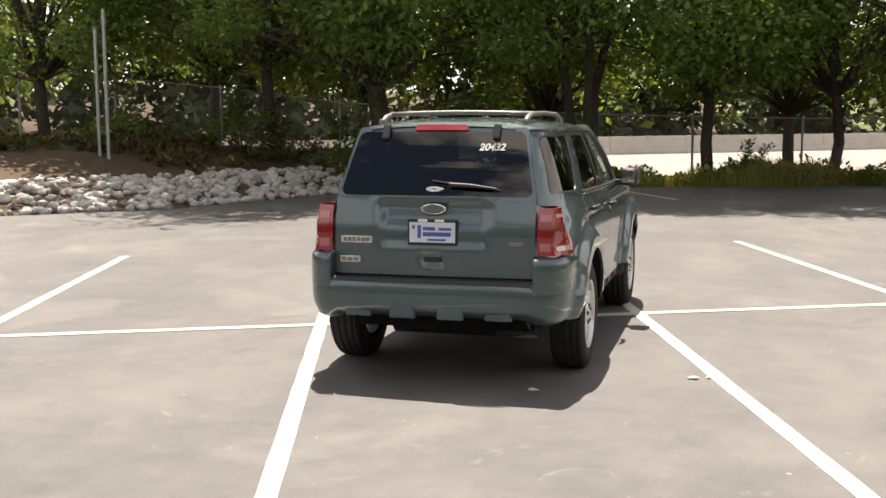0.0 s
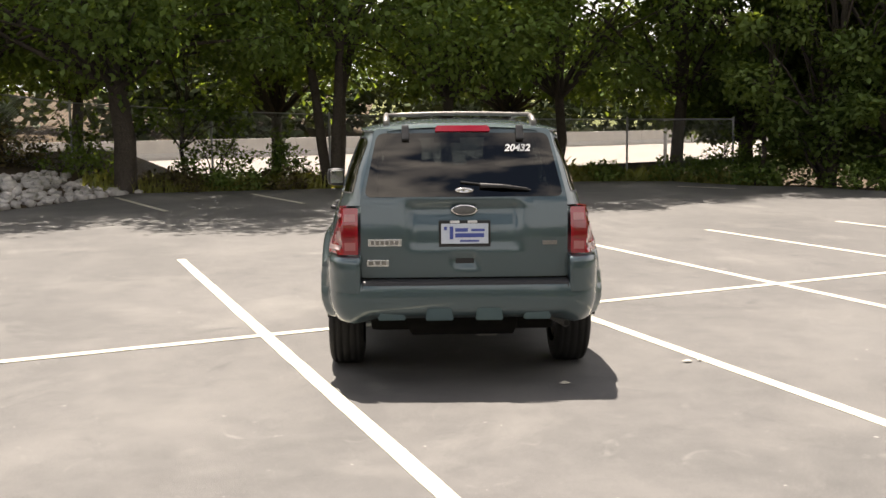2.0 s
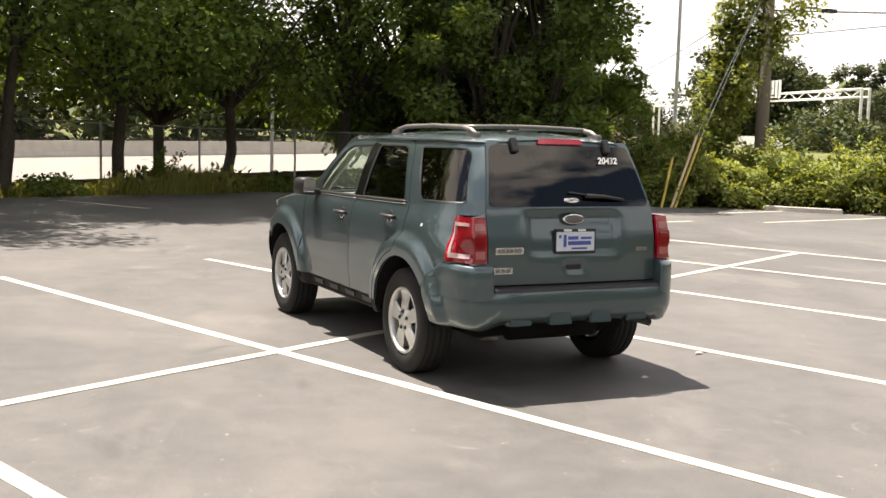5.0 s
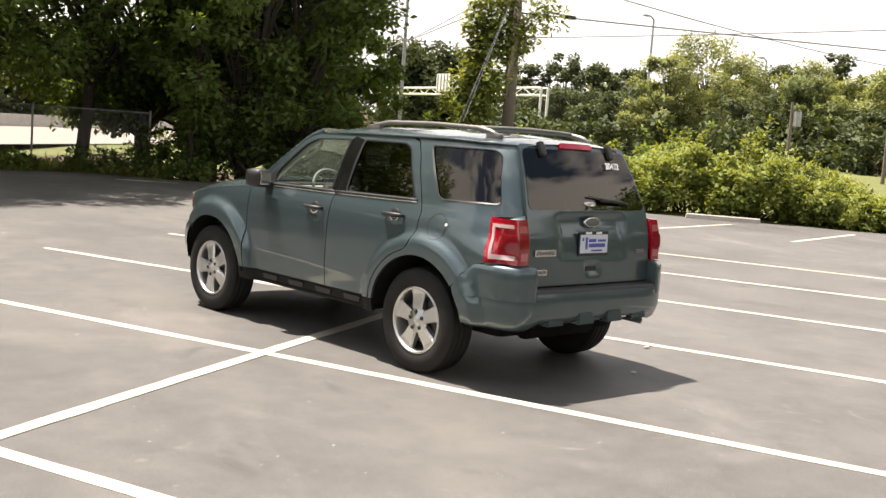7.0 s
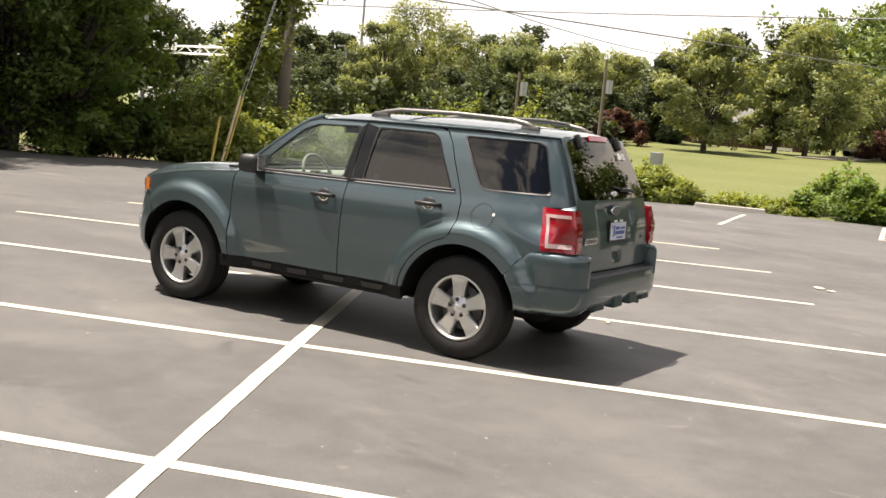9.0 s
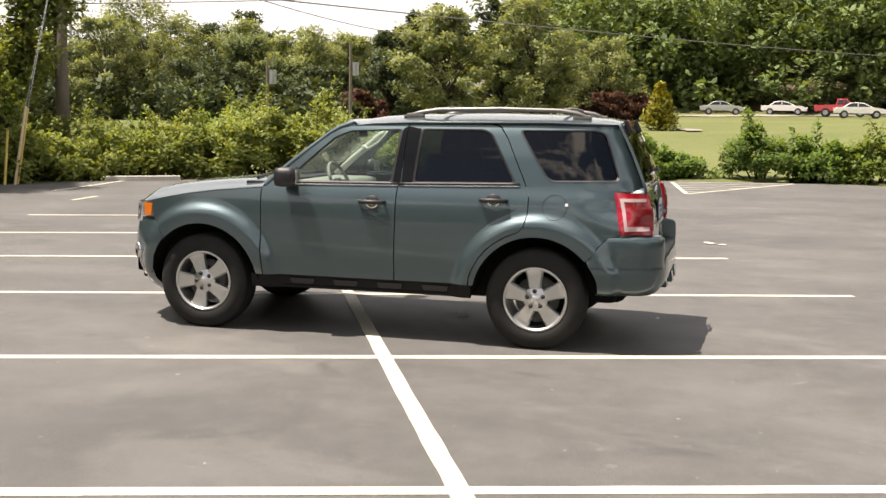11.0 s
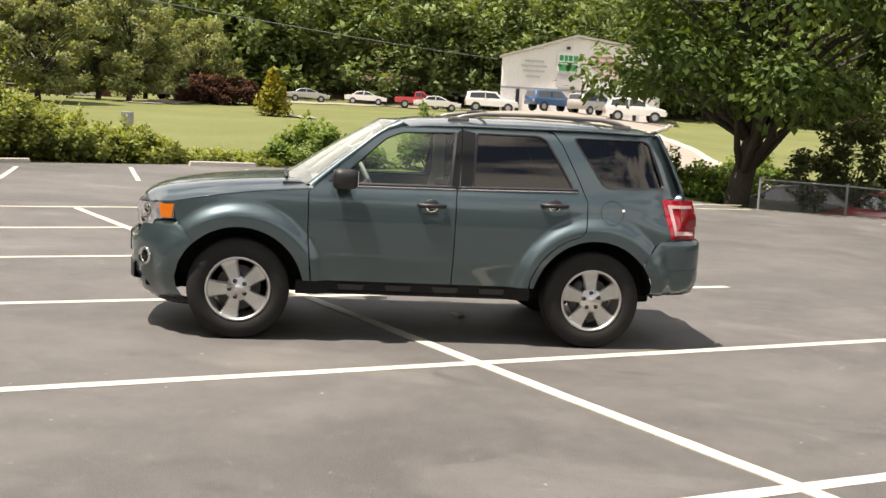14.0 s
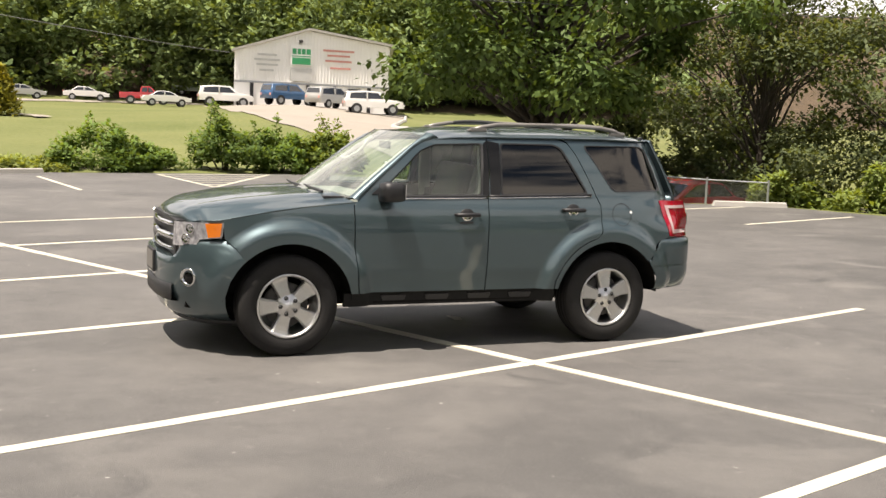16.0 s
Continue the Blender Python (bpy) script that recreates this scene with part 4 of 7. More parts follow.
def vine_pole(x, y, top):
    t = thing("utility_pole", pose(x, y, hz(x, y)), "wooden utility pole overgrown with green vines", "utility pole")
    part("pole", tube(bmesh.new(), [(0, 0, -0.4), (0, 0, top)], [0.19, 0.15], 12), WOOD_POLE, t, smooth=True)
    rg = np.random.default_rng(9)
    cs, rs = [], []
    across = Vector((0.724, -0.690, 0))
    for q in range(150):
        f = rg.random()
        z = f * top * 0.97
        if f > 0.80:
            o = rg.uniform(-1.1, 0.9)
            z -= 0.35 * max(0, o - 0.4)
        else:
            o = -0.48 - 1.15 * (1 - f / 0.80) + rg.normal() * 0.26
            if f < 0.30:
                o = rg.uniform(-2.3, -0.1)
        c = across * o
        cs.append((c.x + rg.normal() * 0.25, c.y + rg.normal() * 0.25, z))
        rs.append(0.26 + 0.26 * rg.random())
    v, f, vn = leaves(rg, cs, rs, 110, 0.14, 0.9, 0.35, 0.3)
    part("vine_foliage", array_mesh("vines", v, f, vn), LEAF_VINE, t)
    arm = part("lamp_arm", tube(bmesh.new(), [(0, 0, top * 0.80), (0.9, -0.5, top * 0.86), (1.3, -0.7, top * 0.85)], 0.03, 6), GALV, t)
    part("lamp_head", box(bmesh.new(), (1.2, -0.85, top * 0.85 - 0.07), (1.6, -0.65, top * 0.85 + 0.03), 0.03), BLACK, arm)
    return t


vine_pole(16.8, 14.5, 6.3)
STAKE = mat("yellow_guard", (0.62, 0.48, 0.10), 0.5, (0.52, 0.38, 0.08), 3.0, 30.0, 0.4)
STAKE2 = mat("faded_guard", (0.62, 0.50, 0.34), 0.6, (0.55, 0.42, 0.26), 3.0, 30.0, 0.4)
for x, y, dx, dy, ln, m in ((12.5, 13.12, 0.44, 0.20, 1.2, STAKE), (12.68, 13.0, 1.0, 0.36, 1.74, STAKE2), (12.80, 13.02, 1.12, 0.46, 1.70, STAKE)):
    top = Vector((x + dx, y + dy, ln))
    g = part("guy_guard", tube(bmesh.new(), [(x, y, -0.1), top], 0.032, 8), m)
    tagged(g, "yellow plastic guard on a guy wire", "guy guard", "guy guards")
    if dx > 0.5:
        part("guy_wire", tube(bmesh.new(), [top, (16.8, 14.5, 5.9)], 0.007, 4), GALV, g)

LINE = mat("power_line", (0.10, 0.10, 0.10), 0.6, (0.14, 0.14, 0.14), 1.0, 9.0, 0.3)


def wire(a, b, sag, r, n=24):
    a, b = Vector(a), Vector(b)
    pts = [a.lerp(b, i / n) - Vector((0, 0, sag * 4 * (i / n) * (1 - i / n))) for i in range(n + 1)]
    tagged(part("overhead_wire", tube(bmesh.new(), pts, r, 4, False), LINE), "dark sagging overhead power line", "wire", "overhead wires")


wire((16.8, 14.5, 5.1), (92.0, -17.4, 7.0), 0.25, 0.022)
wire((16.8, 14.5, 6.3), (80.0, 20.0, 8.2), 0.9, 0.02)
wire((16.8, 14.5, 6.0), (66.0, 84.0, 9.0), 0.8, 0.02)
wire((16.8, 14.5, 5.6), (63.0, 90.0, 7.5), 0.9, 0.02)
wire((16.8, 14.5, 4.4), (16.0, -40.0, 6.2), 0.5, 0.014)


def plain_pole(x, y, top, r, label, arm=None, material=None, box_at=None):
    t = thing("street_lamp" if arm else "utility_pole", pose(x, y, 0), label, "street lamp" if arm else "utility pole")
    part("pole", tube(bmesh.new(), [(0, 0, hz(x, y) - 0.4), (0, 0, top)], [r, r * 0.65], 8), material or GALV, t)
    if arm:
        part("lamp_arm", tube(bmesh.new(), [(0, 0, top), (arm[0] * 0.5, arm[1] * 0.5, top + 0.25), (arm[0], arm[1], top + 0.2)], r * 0.5, 6), GALV, t)
        part("lamp_head", box(bmesh.new(), (arm[0] - 0.35, arm[1] - 0.2, top + 0.1), (arm[0] + 0.35, arm[1] + 0.2, top + 0.28), 0.05), GALV, t)
    if box_at:
        part("transformer", tube(bmesh.new(), [(0.18, -0.2, box_at - 0.36), (0.18, -0.2, box_at + 0.36)], 0.22, 10), GALV, t, "grey transformer can")
    return t


plain_pole(85.3, 59.8, 14.2, 0.17, "tall grey street lamp beside the highway", (-1.8, -0.4))
plain_pole(73.9, 53.4, 6.9, 0.12, "grey street lamp beside the highway", (-1.2, -0.3))
plain_pole(97.5, 54.0, 11.3, 0.15, "tall grey street lamp beside the highway", (-1.8, -0.4))
plain_pole(23.75, 27.0, 8.6, 0.09, "tall plain grey pole behind the trees", None, GALV)
plain_pole(12.6, 44.0, 4.6, 0.10, "pale pole beyond the fence", None, GALV)
plain_pole(44.08, 20.94, 4.36, 0.11, "wooden utility pole with a transformer", None, WOOD_POLE, 3.53)
plain_pole(48.62, 18.06, 5.58, 0.11, "wooden utility pole with a transformer", None, WOOD_POLE, 4.14)

# sign gantry over the highway
gt = thing("sign_gantry", pose(0, 0, 0), "white steel truss gantry with blank sign panels", "gantry")
ga, gb = Vector((77.4, 99.0, 0)), Vector((65.6, 56.5, 0))
gd = (gb - ga).normalized()
gn = Vector((-gd.y, gd.x, 0))
for o in (0.0, 0.7):
    for z in (5.35, 6.0):
        part("truss_bar", tube(bmesh.new(), [ga + gn * o + Vector((0, 0, z)), gb + gn * o + Vector((0, 0, z))], 0.085, 6), SIDING, gt)
for i in range(30):
    p, q = ga.lerp(gb, i / 30), ga.lerp(gb, (i + 1) / 30)
    part("truss_brace", tube(bmesh.new(), [p + Vector((0, 0, 5.35 if i % 2 else 6.0)), q + Vector((0, 0, 6.0 if i % 2 else 5.35))], 0.04, 5), SIDING, gt)
for e in (ga, gb):
    for o in (0.0, 0.7):
        part("gantry_leg", tube(bmesh.new(), [e + gn * o + Vector((0, 0, -1.8)), e + gn * o + Vector((0, 0, 6.05))], 0.12, 8), SIDING, gt)
for f0, w, zt in ((0.60, 2.7, 7.35), (0.675, 2.7, 7.2)):
    c = ga.lerp(gb, f0) - gn * 0.2
    b_ = part("sign_panel", box(bmesh.new(), (-w / 2, -0.06, 0), (w / 2, 0.06, zt - 5.6), 0.02), SIDING, gt, "pale back of a road sign")
    b_.matrix_world = Matrix.Translation(c + Vector((0, 0, 5.6))) @ pose(0, 0, 0, 0, 0, math.degrees(math.atan2(gd.y, gd.x)))
    for k in range(4):
        r_ = part("panel_rib", box(bmesh.new(), (-0.05, -0.14, 0.05), (0.05, -0.05, zt - 5.65)), GALV, b_)
        r_.matrix_world = b_.matrix_world @ pose(-w / 2 + 0.35 + k * (w - 0.7) / 3, 0, 0)

# ---- drives on the lawn ----


def ribbon(name, pts, width, material, label, cat="drive", lift=0.05):
    """A paved strip laid over the ground."""
    bm = bmesh.new()
    P = [Vector(p) for p in pts]
    row, prev = [], None
    k = 0
    line = []
    for a, b in zip(P, P[1:]):
        n = max(1, int((b - a).length / 1.2))
        line += [a.lerp(b, i / n) for i in range(n)]
    line.append(P[-1])
    for i, p in enumerate(line):
        d = (line[min(i + 1, len(line) - 1)] - line[max(i - 1, 0)]).normalized()
        s = Vector((-d.y, d.x))
        w = width if isinstance(width, (int, float)) else width[0] + (width[1] - width[0]) * i / (len(line) - 1)
        cur = []
        for q in np.linspace(-0.5, 0.5, 5):
            v = p + s * w * q
            cur.append(bm.verts.new((v.x, v.y, hz(v.x, v.y) + lift)))
        if prev:
            for j in range(4):
                bm.faces.new((prev[j], prev[j + 1], cur[j + 1], cur[j]))
        prev = cur
    bmesh.ops.recalc_face_normals(bm, faces=bm.faces[:])
    return tagged(part(name, bm, material, smooth=True), label, cat, kind="structure")


DRIVE = mat("pale_drive", (0.29, 0.255, 0.21), 0.9, (0.235, 0.21, 0.175), 0.3, 8.0, 0.4, 0.003)


def along_line(pts, f):
    """The point a share f of the way along a line of points."""
    P = [Vector(p) for p in pts]
    ls = [(b - a).length for a, b in zip(P, P[1:])]
    d = f * sum(ls)
    for a, b, k in zip(P, P[1:], ls):
        if d <= k:
            return a.lerp(b, d / k)
        d -= k
    return P[-1]


EDGE_L = [(27.0, -12.3), (36, -12.0), (42, -11.3), (54, -11.2), (84, -15.0), (114, -19.0)]
EDGE_R = [(27.0, -15.8), (35.5, -16.5), (45, -18.4), (61, -22.0), (72, -27.0), (106, -40.0)]
bm = bmesh.new()
rows = []
for i in range(61):
    a, b = along_line(EDGE_L, i / 60), along_line(EDGE_R, i / 60)
    row = [a.lerp(b, k / 12) for k in range(13)]
    rows.append([bm.verts.new((p.x, p.y, hz(p.x, p.y) + 0.05)) for p in row])
for p, q in zip(rows, rows[1:]):
    for k in range(12):
        bm.faces.new((p[k], q[k], q[k + 1], p[k + 1])).smooth = True
bmesh.ops.recalc_face_normals(bm, faces=bm.faces[:])
tagged(part("drive", bm, DRIVE), "pale concrete drive widening to an apron before the workshop", "drive", kind="structure")
bm = bmesh.new()
pts = [along_line(EDGE_R, i / 60) for i in range(48)]
tube(bm, [(p.x, p.y, hz(p.x, p.y) + 0.06) for p in pts], 0.14, 6)
tagged(part("kerb", bm, CONCRETE), "pale concrete kerb along the drive", "kerb", kind="structure")
ribbon("drive", [(121, -19), (106, 1), (104, 8), (72, 11.7)], (7.0, 2.6), DRIVE, "pale drive with parked cars", lift=0.07)
ribbon("path", [(62.0, 1.61), (60.4, 0.22), (59.0, 0.03)], 1.0, DRIVE, "pale stone edging beside the conifer", "path", 0.10)

# ---- workshop building ----
wk = thing("workshop_building", pose(0, -0.55, 0.25), "white metal-clad workshop with a low gable roof", "building")
front = [(-17.3, 1.2), (-17.3, 6.95), (-24.2, 9.15), (-32.2, 8.15), (-32.2, 1.8)]
bm = bmesh.new()
fa = [bm.verts.new((92.0, y, z)) for y, z in front]
ba = [bm.verts.new((116.0, y - 8.5, z)) for y, z in front]
bm.faces.new(fa)
bm.faces.new(list(reversed(ba)))
for i in (0, 4, 3):
    j = (i + 1) % 5
    bm.faces.new((fa[i], ba[i], ba[j], fa[j]))
bmesh.ops.recalc_face_normals(bm, faces=bm.faces[:])
part("wall", bm, SIDING, wk)
for a, b in ((1, 2), (2, 3)):
    (y0, z0), (y1, z1) = front[a], front[b]
    bm = bmesh.new()
    sl = (z1 - z0) / (y1 - y0)
    e0, e1 = (0.35, 0.0) if a == 1 else (0.0, -0.35)
    lo = [(x, y - (8.5 if x > 100 else 0.0), z0 + (y - y0) * sl + dz) for dz in (0.02, 0.24) for x in (91.6, 116.3) for y in (y0 + e0, y1 + e1)]
    vs = [bm.verts.new(p) for p in lo]
    for q in ((0, 1, 3, 2), (4, 6, 7, 5), (0, 4, 5, 1), (2, 3, 7, 6), (0, 2, 6, 4), (1, 5, 7, 3)):
        bm.faces.new([vs[i] for i in q])
    part("roof", bm, CONCRETE, wk, "pale metal roof")
for k in range(48):
    y = -17.45 - k * 0.305
    top = np.interp(-y, [17.3, 24.2, 32.2], [6.95, 9.15, 8.15])
    part("cladding_rib", box(bmesh.new(), (91.94, y - 0.03, 4.35), (91.999, y + 0.03, top)), SIDING, wk)
part("band", box(bmesh.new(), (91.9, -32.2, 4.15), (91.995, -17.3, 4.32)), GALV, wk)
NIGHT = mat("dark_opening", (0.012, 0.012, 0.014), 0.3, (0.02, 0.02, 0.022), 1.0, 9.0, 0.3)
for y in (-18.9, -21.6, -24.2, -26.8, -30.2):
    part("pilaster", box(bmesh.new(), (91.88, y - 0.16, 1.3), (91.99, y + 0.16, 4.15)), NIGHT, wk, "dark narrow opening")
part("window", box(bmesh.new(), (91.88, -29.4, 3.0), (91.99, -28.1, 4.0), 0.02), NIGHT, wk)
SIGN_GREEN = mat("green_sign", (0.03, 0.30, 0.12), 0.5, (0.025, 0.25, 0.10), 2.0, 20.0, 0.3)
RED_PRINT = mat("red_print", (0.62, 0.30, 0.26), 0.6, (0.56, 0.26, 0.22), 2.0, 20.0, 0.3)
GREY_PRINT = mat("grey_print", (0.56, 0.56, 0.54), 0.6, (0.50, 0.50, 0.48), 2.0, 20.0, 0.3)
sg_ = part("sign_board", box(bmesh.new(), (91.80, -24.5, 5.95), (91.93, -22.45, 7.75), 0.02), SIDING, wk)
for y0, y1, z0, z1 in ((-24.35, -22.6, 6.02, 6.62), (-24.35, -23.95, 6.95, 7.45), (-23.85, -23.5, 6.95, 7.45), (-23.42, -23.1, 6.95, 7.45), (-23.0, -22.62, 6.95, 7.45), (-24.4, -22.55, 6.72, 6.80)):
    part("sign_shape", box(bmesh.new(), (91.77, y0, z0), (91.80, y1, z1)), SIGN_GREEN, sg_)
part("door_panel", box(bmesh.new(), (91.86, -24.5, 4.5), (91.93, -22.5, 5.7)), GREY_PRINT, wk)
for m, y0, y1, z in ((GREY_PRINT, -21.2, -19.4, 6.75), (GREY_PRINT, -21.5, -19.1, 6.3), (GREY_PRINT, -21.3, -19.3, 5.85), (GREY_PRINT, -20.9, -19.6, 5.35), (RED_PRINT, -28.6, -25.6, 7.45), (RED_PRINT, -28.2, -26.0, 7.0), (RED_PRINT, -28.4, -25.8, 6.5), (RED_PRINT, -28.3, -26.3, 5.85)):
    part("wall_print", box(bmesh.new(), (91.90, y0, z - 0.09), (91.935, y1, z + 0.09)), m, wk)
part("lamp", box(bmesh.new(), (91.6, -23.55, 8.0), (91.95, -23.25, 8.25), 0.03), BLACK, wk)

# ---- brick house ----
BRICKM = mat("red_brick", (0.10, 0.042, 0.034), 0.9, (0.075, 0.032, 0.026), 1.0, 14.0, 0.5, 0.005)
ROOFM = mat("grey_shingle", (0.12, 0.115, 0.11), 0.9, (0.17, 0.165, 0.155), 1.0, 14.0, 0.5, 0.005)
hs = thing("brick_house", pose(102.8, 25.3, 0.1, 0, 0, 8), "red brick house with a white garage door", "house")
part("wall", box(bmesh.new(), (-4, -6.5, -0.5), (4, 6.5, 3.6), 0.02), BRICKM, hs)
bm = bmesh.new()
rp = [(-4.5, 3.55), (0, 5.3), (4.5, 3.55)]
e = [[bm.verts.new((x, y, z)) for x, z in rp] for y in (-6.9, 6.9)]
for i in range(3):
    j = (i + 1) % 3
    bm.faces.new((e[0][i], e[0][j], e[1][j], e[1][i]))
bm.faces.new(e[0])
bm.faces.new(e[1])
part("roof", bm, ROOFM, hs)
gd_ = part("garage_door", box(bmesh.new(), (-4.08, -5.6, -0.3), (-3.98, -3.1, 1.75), 0.02), SIDING, hs, "white panelled garage door")
for k in range(4):
    part("door_pane", box(bmesh.new(), (-4.11, -5.4 + k * 0.58, 1.1), (-4.07, -4.95 + k * 0.58, 1.45)), NIGHT, gd_)
for y in (-4.2, -1.0, 2.4):
    w_ = part("window", box(bmesh.new(), (-4.07, y - 0.55, 2.1), (-3.99, y + 0.55, 3.2), 0.02), SIDING, hs)
    part("pane", box(bmesh.new(), (-4.09, y - 0.45, 2.2), (-4.065, y + 0.45, 3.1)), NIGHT, w_)
cab = part("utility_cabinet", box(bmesh.new(), (-0.16, -0.15, -0.8), (0.16, 0.15, 0.42), 0.03), GALV)
cab.matrix_world = pose(22.3, 5.45, 0.85)
tagged(cab, "pale grey utility cabinet among the vines", "cabinet")
sh = thing("roadside_building", pose(74, 66, 0), "low white building with a red end wall", "building")
part("wall", box(bmesh.new(), (-9, -4, -1.8), (9, 4, 2.0), 0.02), SIDING, sh)
part("red_wall", box(bmesh.new(), (-9.1, -4.1, -1.7), (-5.5, -4.0, 1.9)), RED_PRINT, sh)

# ---- parked cars in the distance ----
CAR_GLASS = mat("car_glass", (0.02, 0.022, 0.025), 0.06, (0.03, 0.032, 0.035), 1.0, 9.0, 0.3, coat=1.0)
KINDS = {
    "sedan": (4.7, 1.78, [(-2.35, 0.45), (-2.33, 0.80), (-2.1, 0.95), (-1.5, 1.0), (-0.95, 1.38), (-0.3, 1.44), (0.35, 1.36), (1.1, 0.98), (1.9, 0.88), (2.28, 0.72), (2.35, 0.42)], [(-1.35, 1.02), (-0.9, 1.33), (-0.3, 1.38), (0.3, 1.31), (0.90, 1.02)], 0.32, 0.27),
    "suv": (4.9, 1.88, [(-2.42, 0.50), (-2.42, 1.05), (-2.25, 1.72), (-1.2, 1.82), (0.35, 1.78), (1.0, 1.18), (1.75, 1.12), (2.30, 0.98), (2.42, 0.50)], [(-2.05, 1.18), (-1.95, 1.62), (-0.6, 1.70), (0.25, 1.66), (0.75, 1.2)], 0.38, 0.40),
    "van": (4.8, 1.9, [(-2.40, 0.40), (-2.40, 1.05), (-2.20, 1.65), (-1.2, 1.74), (0.25, 1.70), (1.15, 1.12), (1.9, 0.98), (2.32, 0.80), (2.40, 0.40)], [(-2.1, 1.12), (-1.95, 1.55), (-0.6, 1.63), (0.2, 1.59), (0.85, 1.13)], 0.33, 0.28),
    "pickup": (5.4, 1.92, [(-2.70, 0.55), (-2.70, 1.12), (-0.75, 1.14), (-0.70, 1.15), (-0.55, 1.72), (0.30, 1.76), (0.95, 1.18), (1.9, 1.10), (2.60, 0.98), (2.70, 0.50)], [(-0.55, 1.18), (-0.45, 1.62), (0.25, 1.66), (0.70, 1.2)], 0.38, 0.42),
}


def far_car(kind, x, y, turn, col, label, z=None):
    ln, wd, pr, gl, wr, cl = KINDS[kind]
    z = hz(x, y) + 0.07 if z is None else z
    t = thing("car" if kind != "pickup" else "pickup_truck", pose(x, y, z, 0, 0, turn), label, "car" if kind != "pickup" else "pickup truck", "parked cars")
    pm = paint_far(col)
    bm = bmesh.new()
    secs = []
    for f, ins in ((-1.0, 0.0), (-0.94, 0.5), (0.94, 0.5), (1.0, 0.0)):
        row = []
        for px, pz in pr:
            up = max(0.0, (pz - 0.95)) / 0.85
            hw = wd / 2 * (1 - 0.20 * up) * abs(f)
            g = 0.06 if abs(f) == 1.0 else 0.0
            row.append(bm.verts.new((px * (1 - g * 0.4), (1 if f > 0 else -1) * hw, pz - g * (0.5 if pz > 1.3 else 0.1))))
        secs.append(row)
    for a, b in zip(secs, secs[1:]):
        for k in range(len(a)):
            m = (k + 1) % len(a)
            bm.faces.new((a[k], a[m], b[m], b[k])).smooth = k < len(a) - 1
    bm.faces.new(list(reversed(secs[0])))
    bm.faces.new(secs[-1])
    bmesh.ops.recalc_face_normals(bm, faces=bm.faces[:])
    body = part("body", bm, pm, t)
    for s in (-1, 1):
        bm = bmesh.new()
        vs = [bm.verts.new((px, s * (wd / 2 * (1 - 0.20 * max(0, pz - 0.95) / 0.85) + 0.006), pz)) for px, pz in gl]
        bm.faces.new(vs)
        part("side_window", bm, CAR_GLASS, body)
        mid = (gl[0][0] + gl[-1][0]) / 2
        part("window_post", box(bmesh.new(), (mid - 0.05, min(s * (wd / 2 * 0.85), s * (wd / 2 + 0.012)), gl[0][1]), (mid + 0.05, max(s * wd / 2 * 0.85, s * (wd / 2 - 0.02)), gl[1][1] + 0.02)), pm, body)
    wsk = {"sedan": (6, 7), "suv": (4, 5), "van": (4, 5), "pickup": (5, 6)}[kind]
    rsk = {"sedan": (3, 4), "suv": (1, 2), "van": (1, 2), "pickup": (3, 4)}[kind]
    for (a, b), nm in ((wsk, "windscreen"), (rsk, "rear_window")):
        bm = bmesh.new()
        (x0, z0), (x1, z1) = pr[a], pr[b]
        q = []
        for f in (0.10, 0.92) if nm == "windscreen" else (0.25, 0.92):
            px, pz = x0 + (x1 - x0) * f, z0 + (z1 - z0) * f
            hw = wd / 2 * (1 - 0.20 * max(0, pz - 0.95) / 0.85) * 0.86
            nx, nz = (z0 - z1), (x1 - x0)
            l = math.hypot(nx, nz)
            o = 0.014 if nz >= 0 else -0.014
            q.append([bm.verts.new((px + nx / l * o, sy * hw, pz + nz / l * o)) for sy in (-1, 1)])
        bm.faces.new((q[0][0], q[0][1], q[1][1], q[1][0]))
        part(nm, bm, CAR_GLASS, body)
    for wx in (-ln * 0.30, ln * 0.30):
        for s in (-1, 1):
            bm = bmesh.new()
            lathe_y(bm, [(-0.10, wr * 0.6), (-0.11, wr), (0.11, wr), (0.115, wr * 0.62)], wx, s * (wd / 2 - 0.09), wr)
            w = part("wheel", bm, RUBBER_FAR, t)
            bm = bmesh.new()
            lathe_y(bm, [(0.0, 0.001), (0.0, wr * 0.62)], wx, s * (wd / 2 + 0.028), wr)
            part("hub", bm, GALV, w)
            bm = bmesh.new()
            lathe_y(bm, [(0.0, 0.001), (0.0, wr * 1.16)], wx, s * (wd / 2 + 0.008), wr)
            part("wheel_arch", bm, RUBBER_FAR, w)
    for s in (-1, 1):
        part("tail_lamp", box(bmesh.new(), (-ln / 2 - 0.01, s * wd * 0.38 - 0.09, 0.78), (-ln / 2 + 0.05, s * wd * 0.38 + 0.09, 0.98)), RED_PRINT, t)
        part("headlamp", box(bmesh.new(), (ln / 2 - 0.14, s * wd * 0.36 - 0.14, 0.66), (ln / 2 + 0.0, s * wd * 0.36 + 0.14, 0.80)), SIDING, t)
    return t


RUBBER_FAR = mat("far_tyre", (0.02, 0.02, 0.02), 0.8, (0.03, 0.03, 0.03), 4.0, 30.0, 0.3)
PAINTS = {}


def paint_far(col):
    if col not in PAINTS:
        PAINTS[col] = mat("car_paint", col, 0.3, tuple(c * 0.92 for c in col), 1.0, 40.0, 0.2, coat=0.8)
    return PAINTS[col]


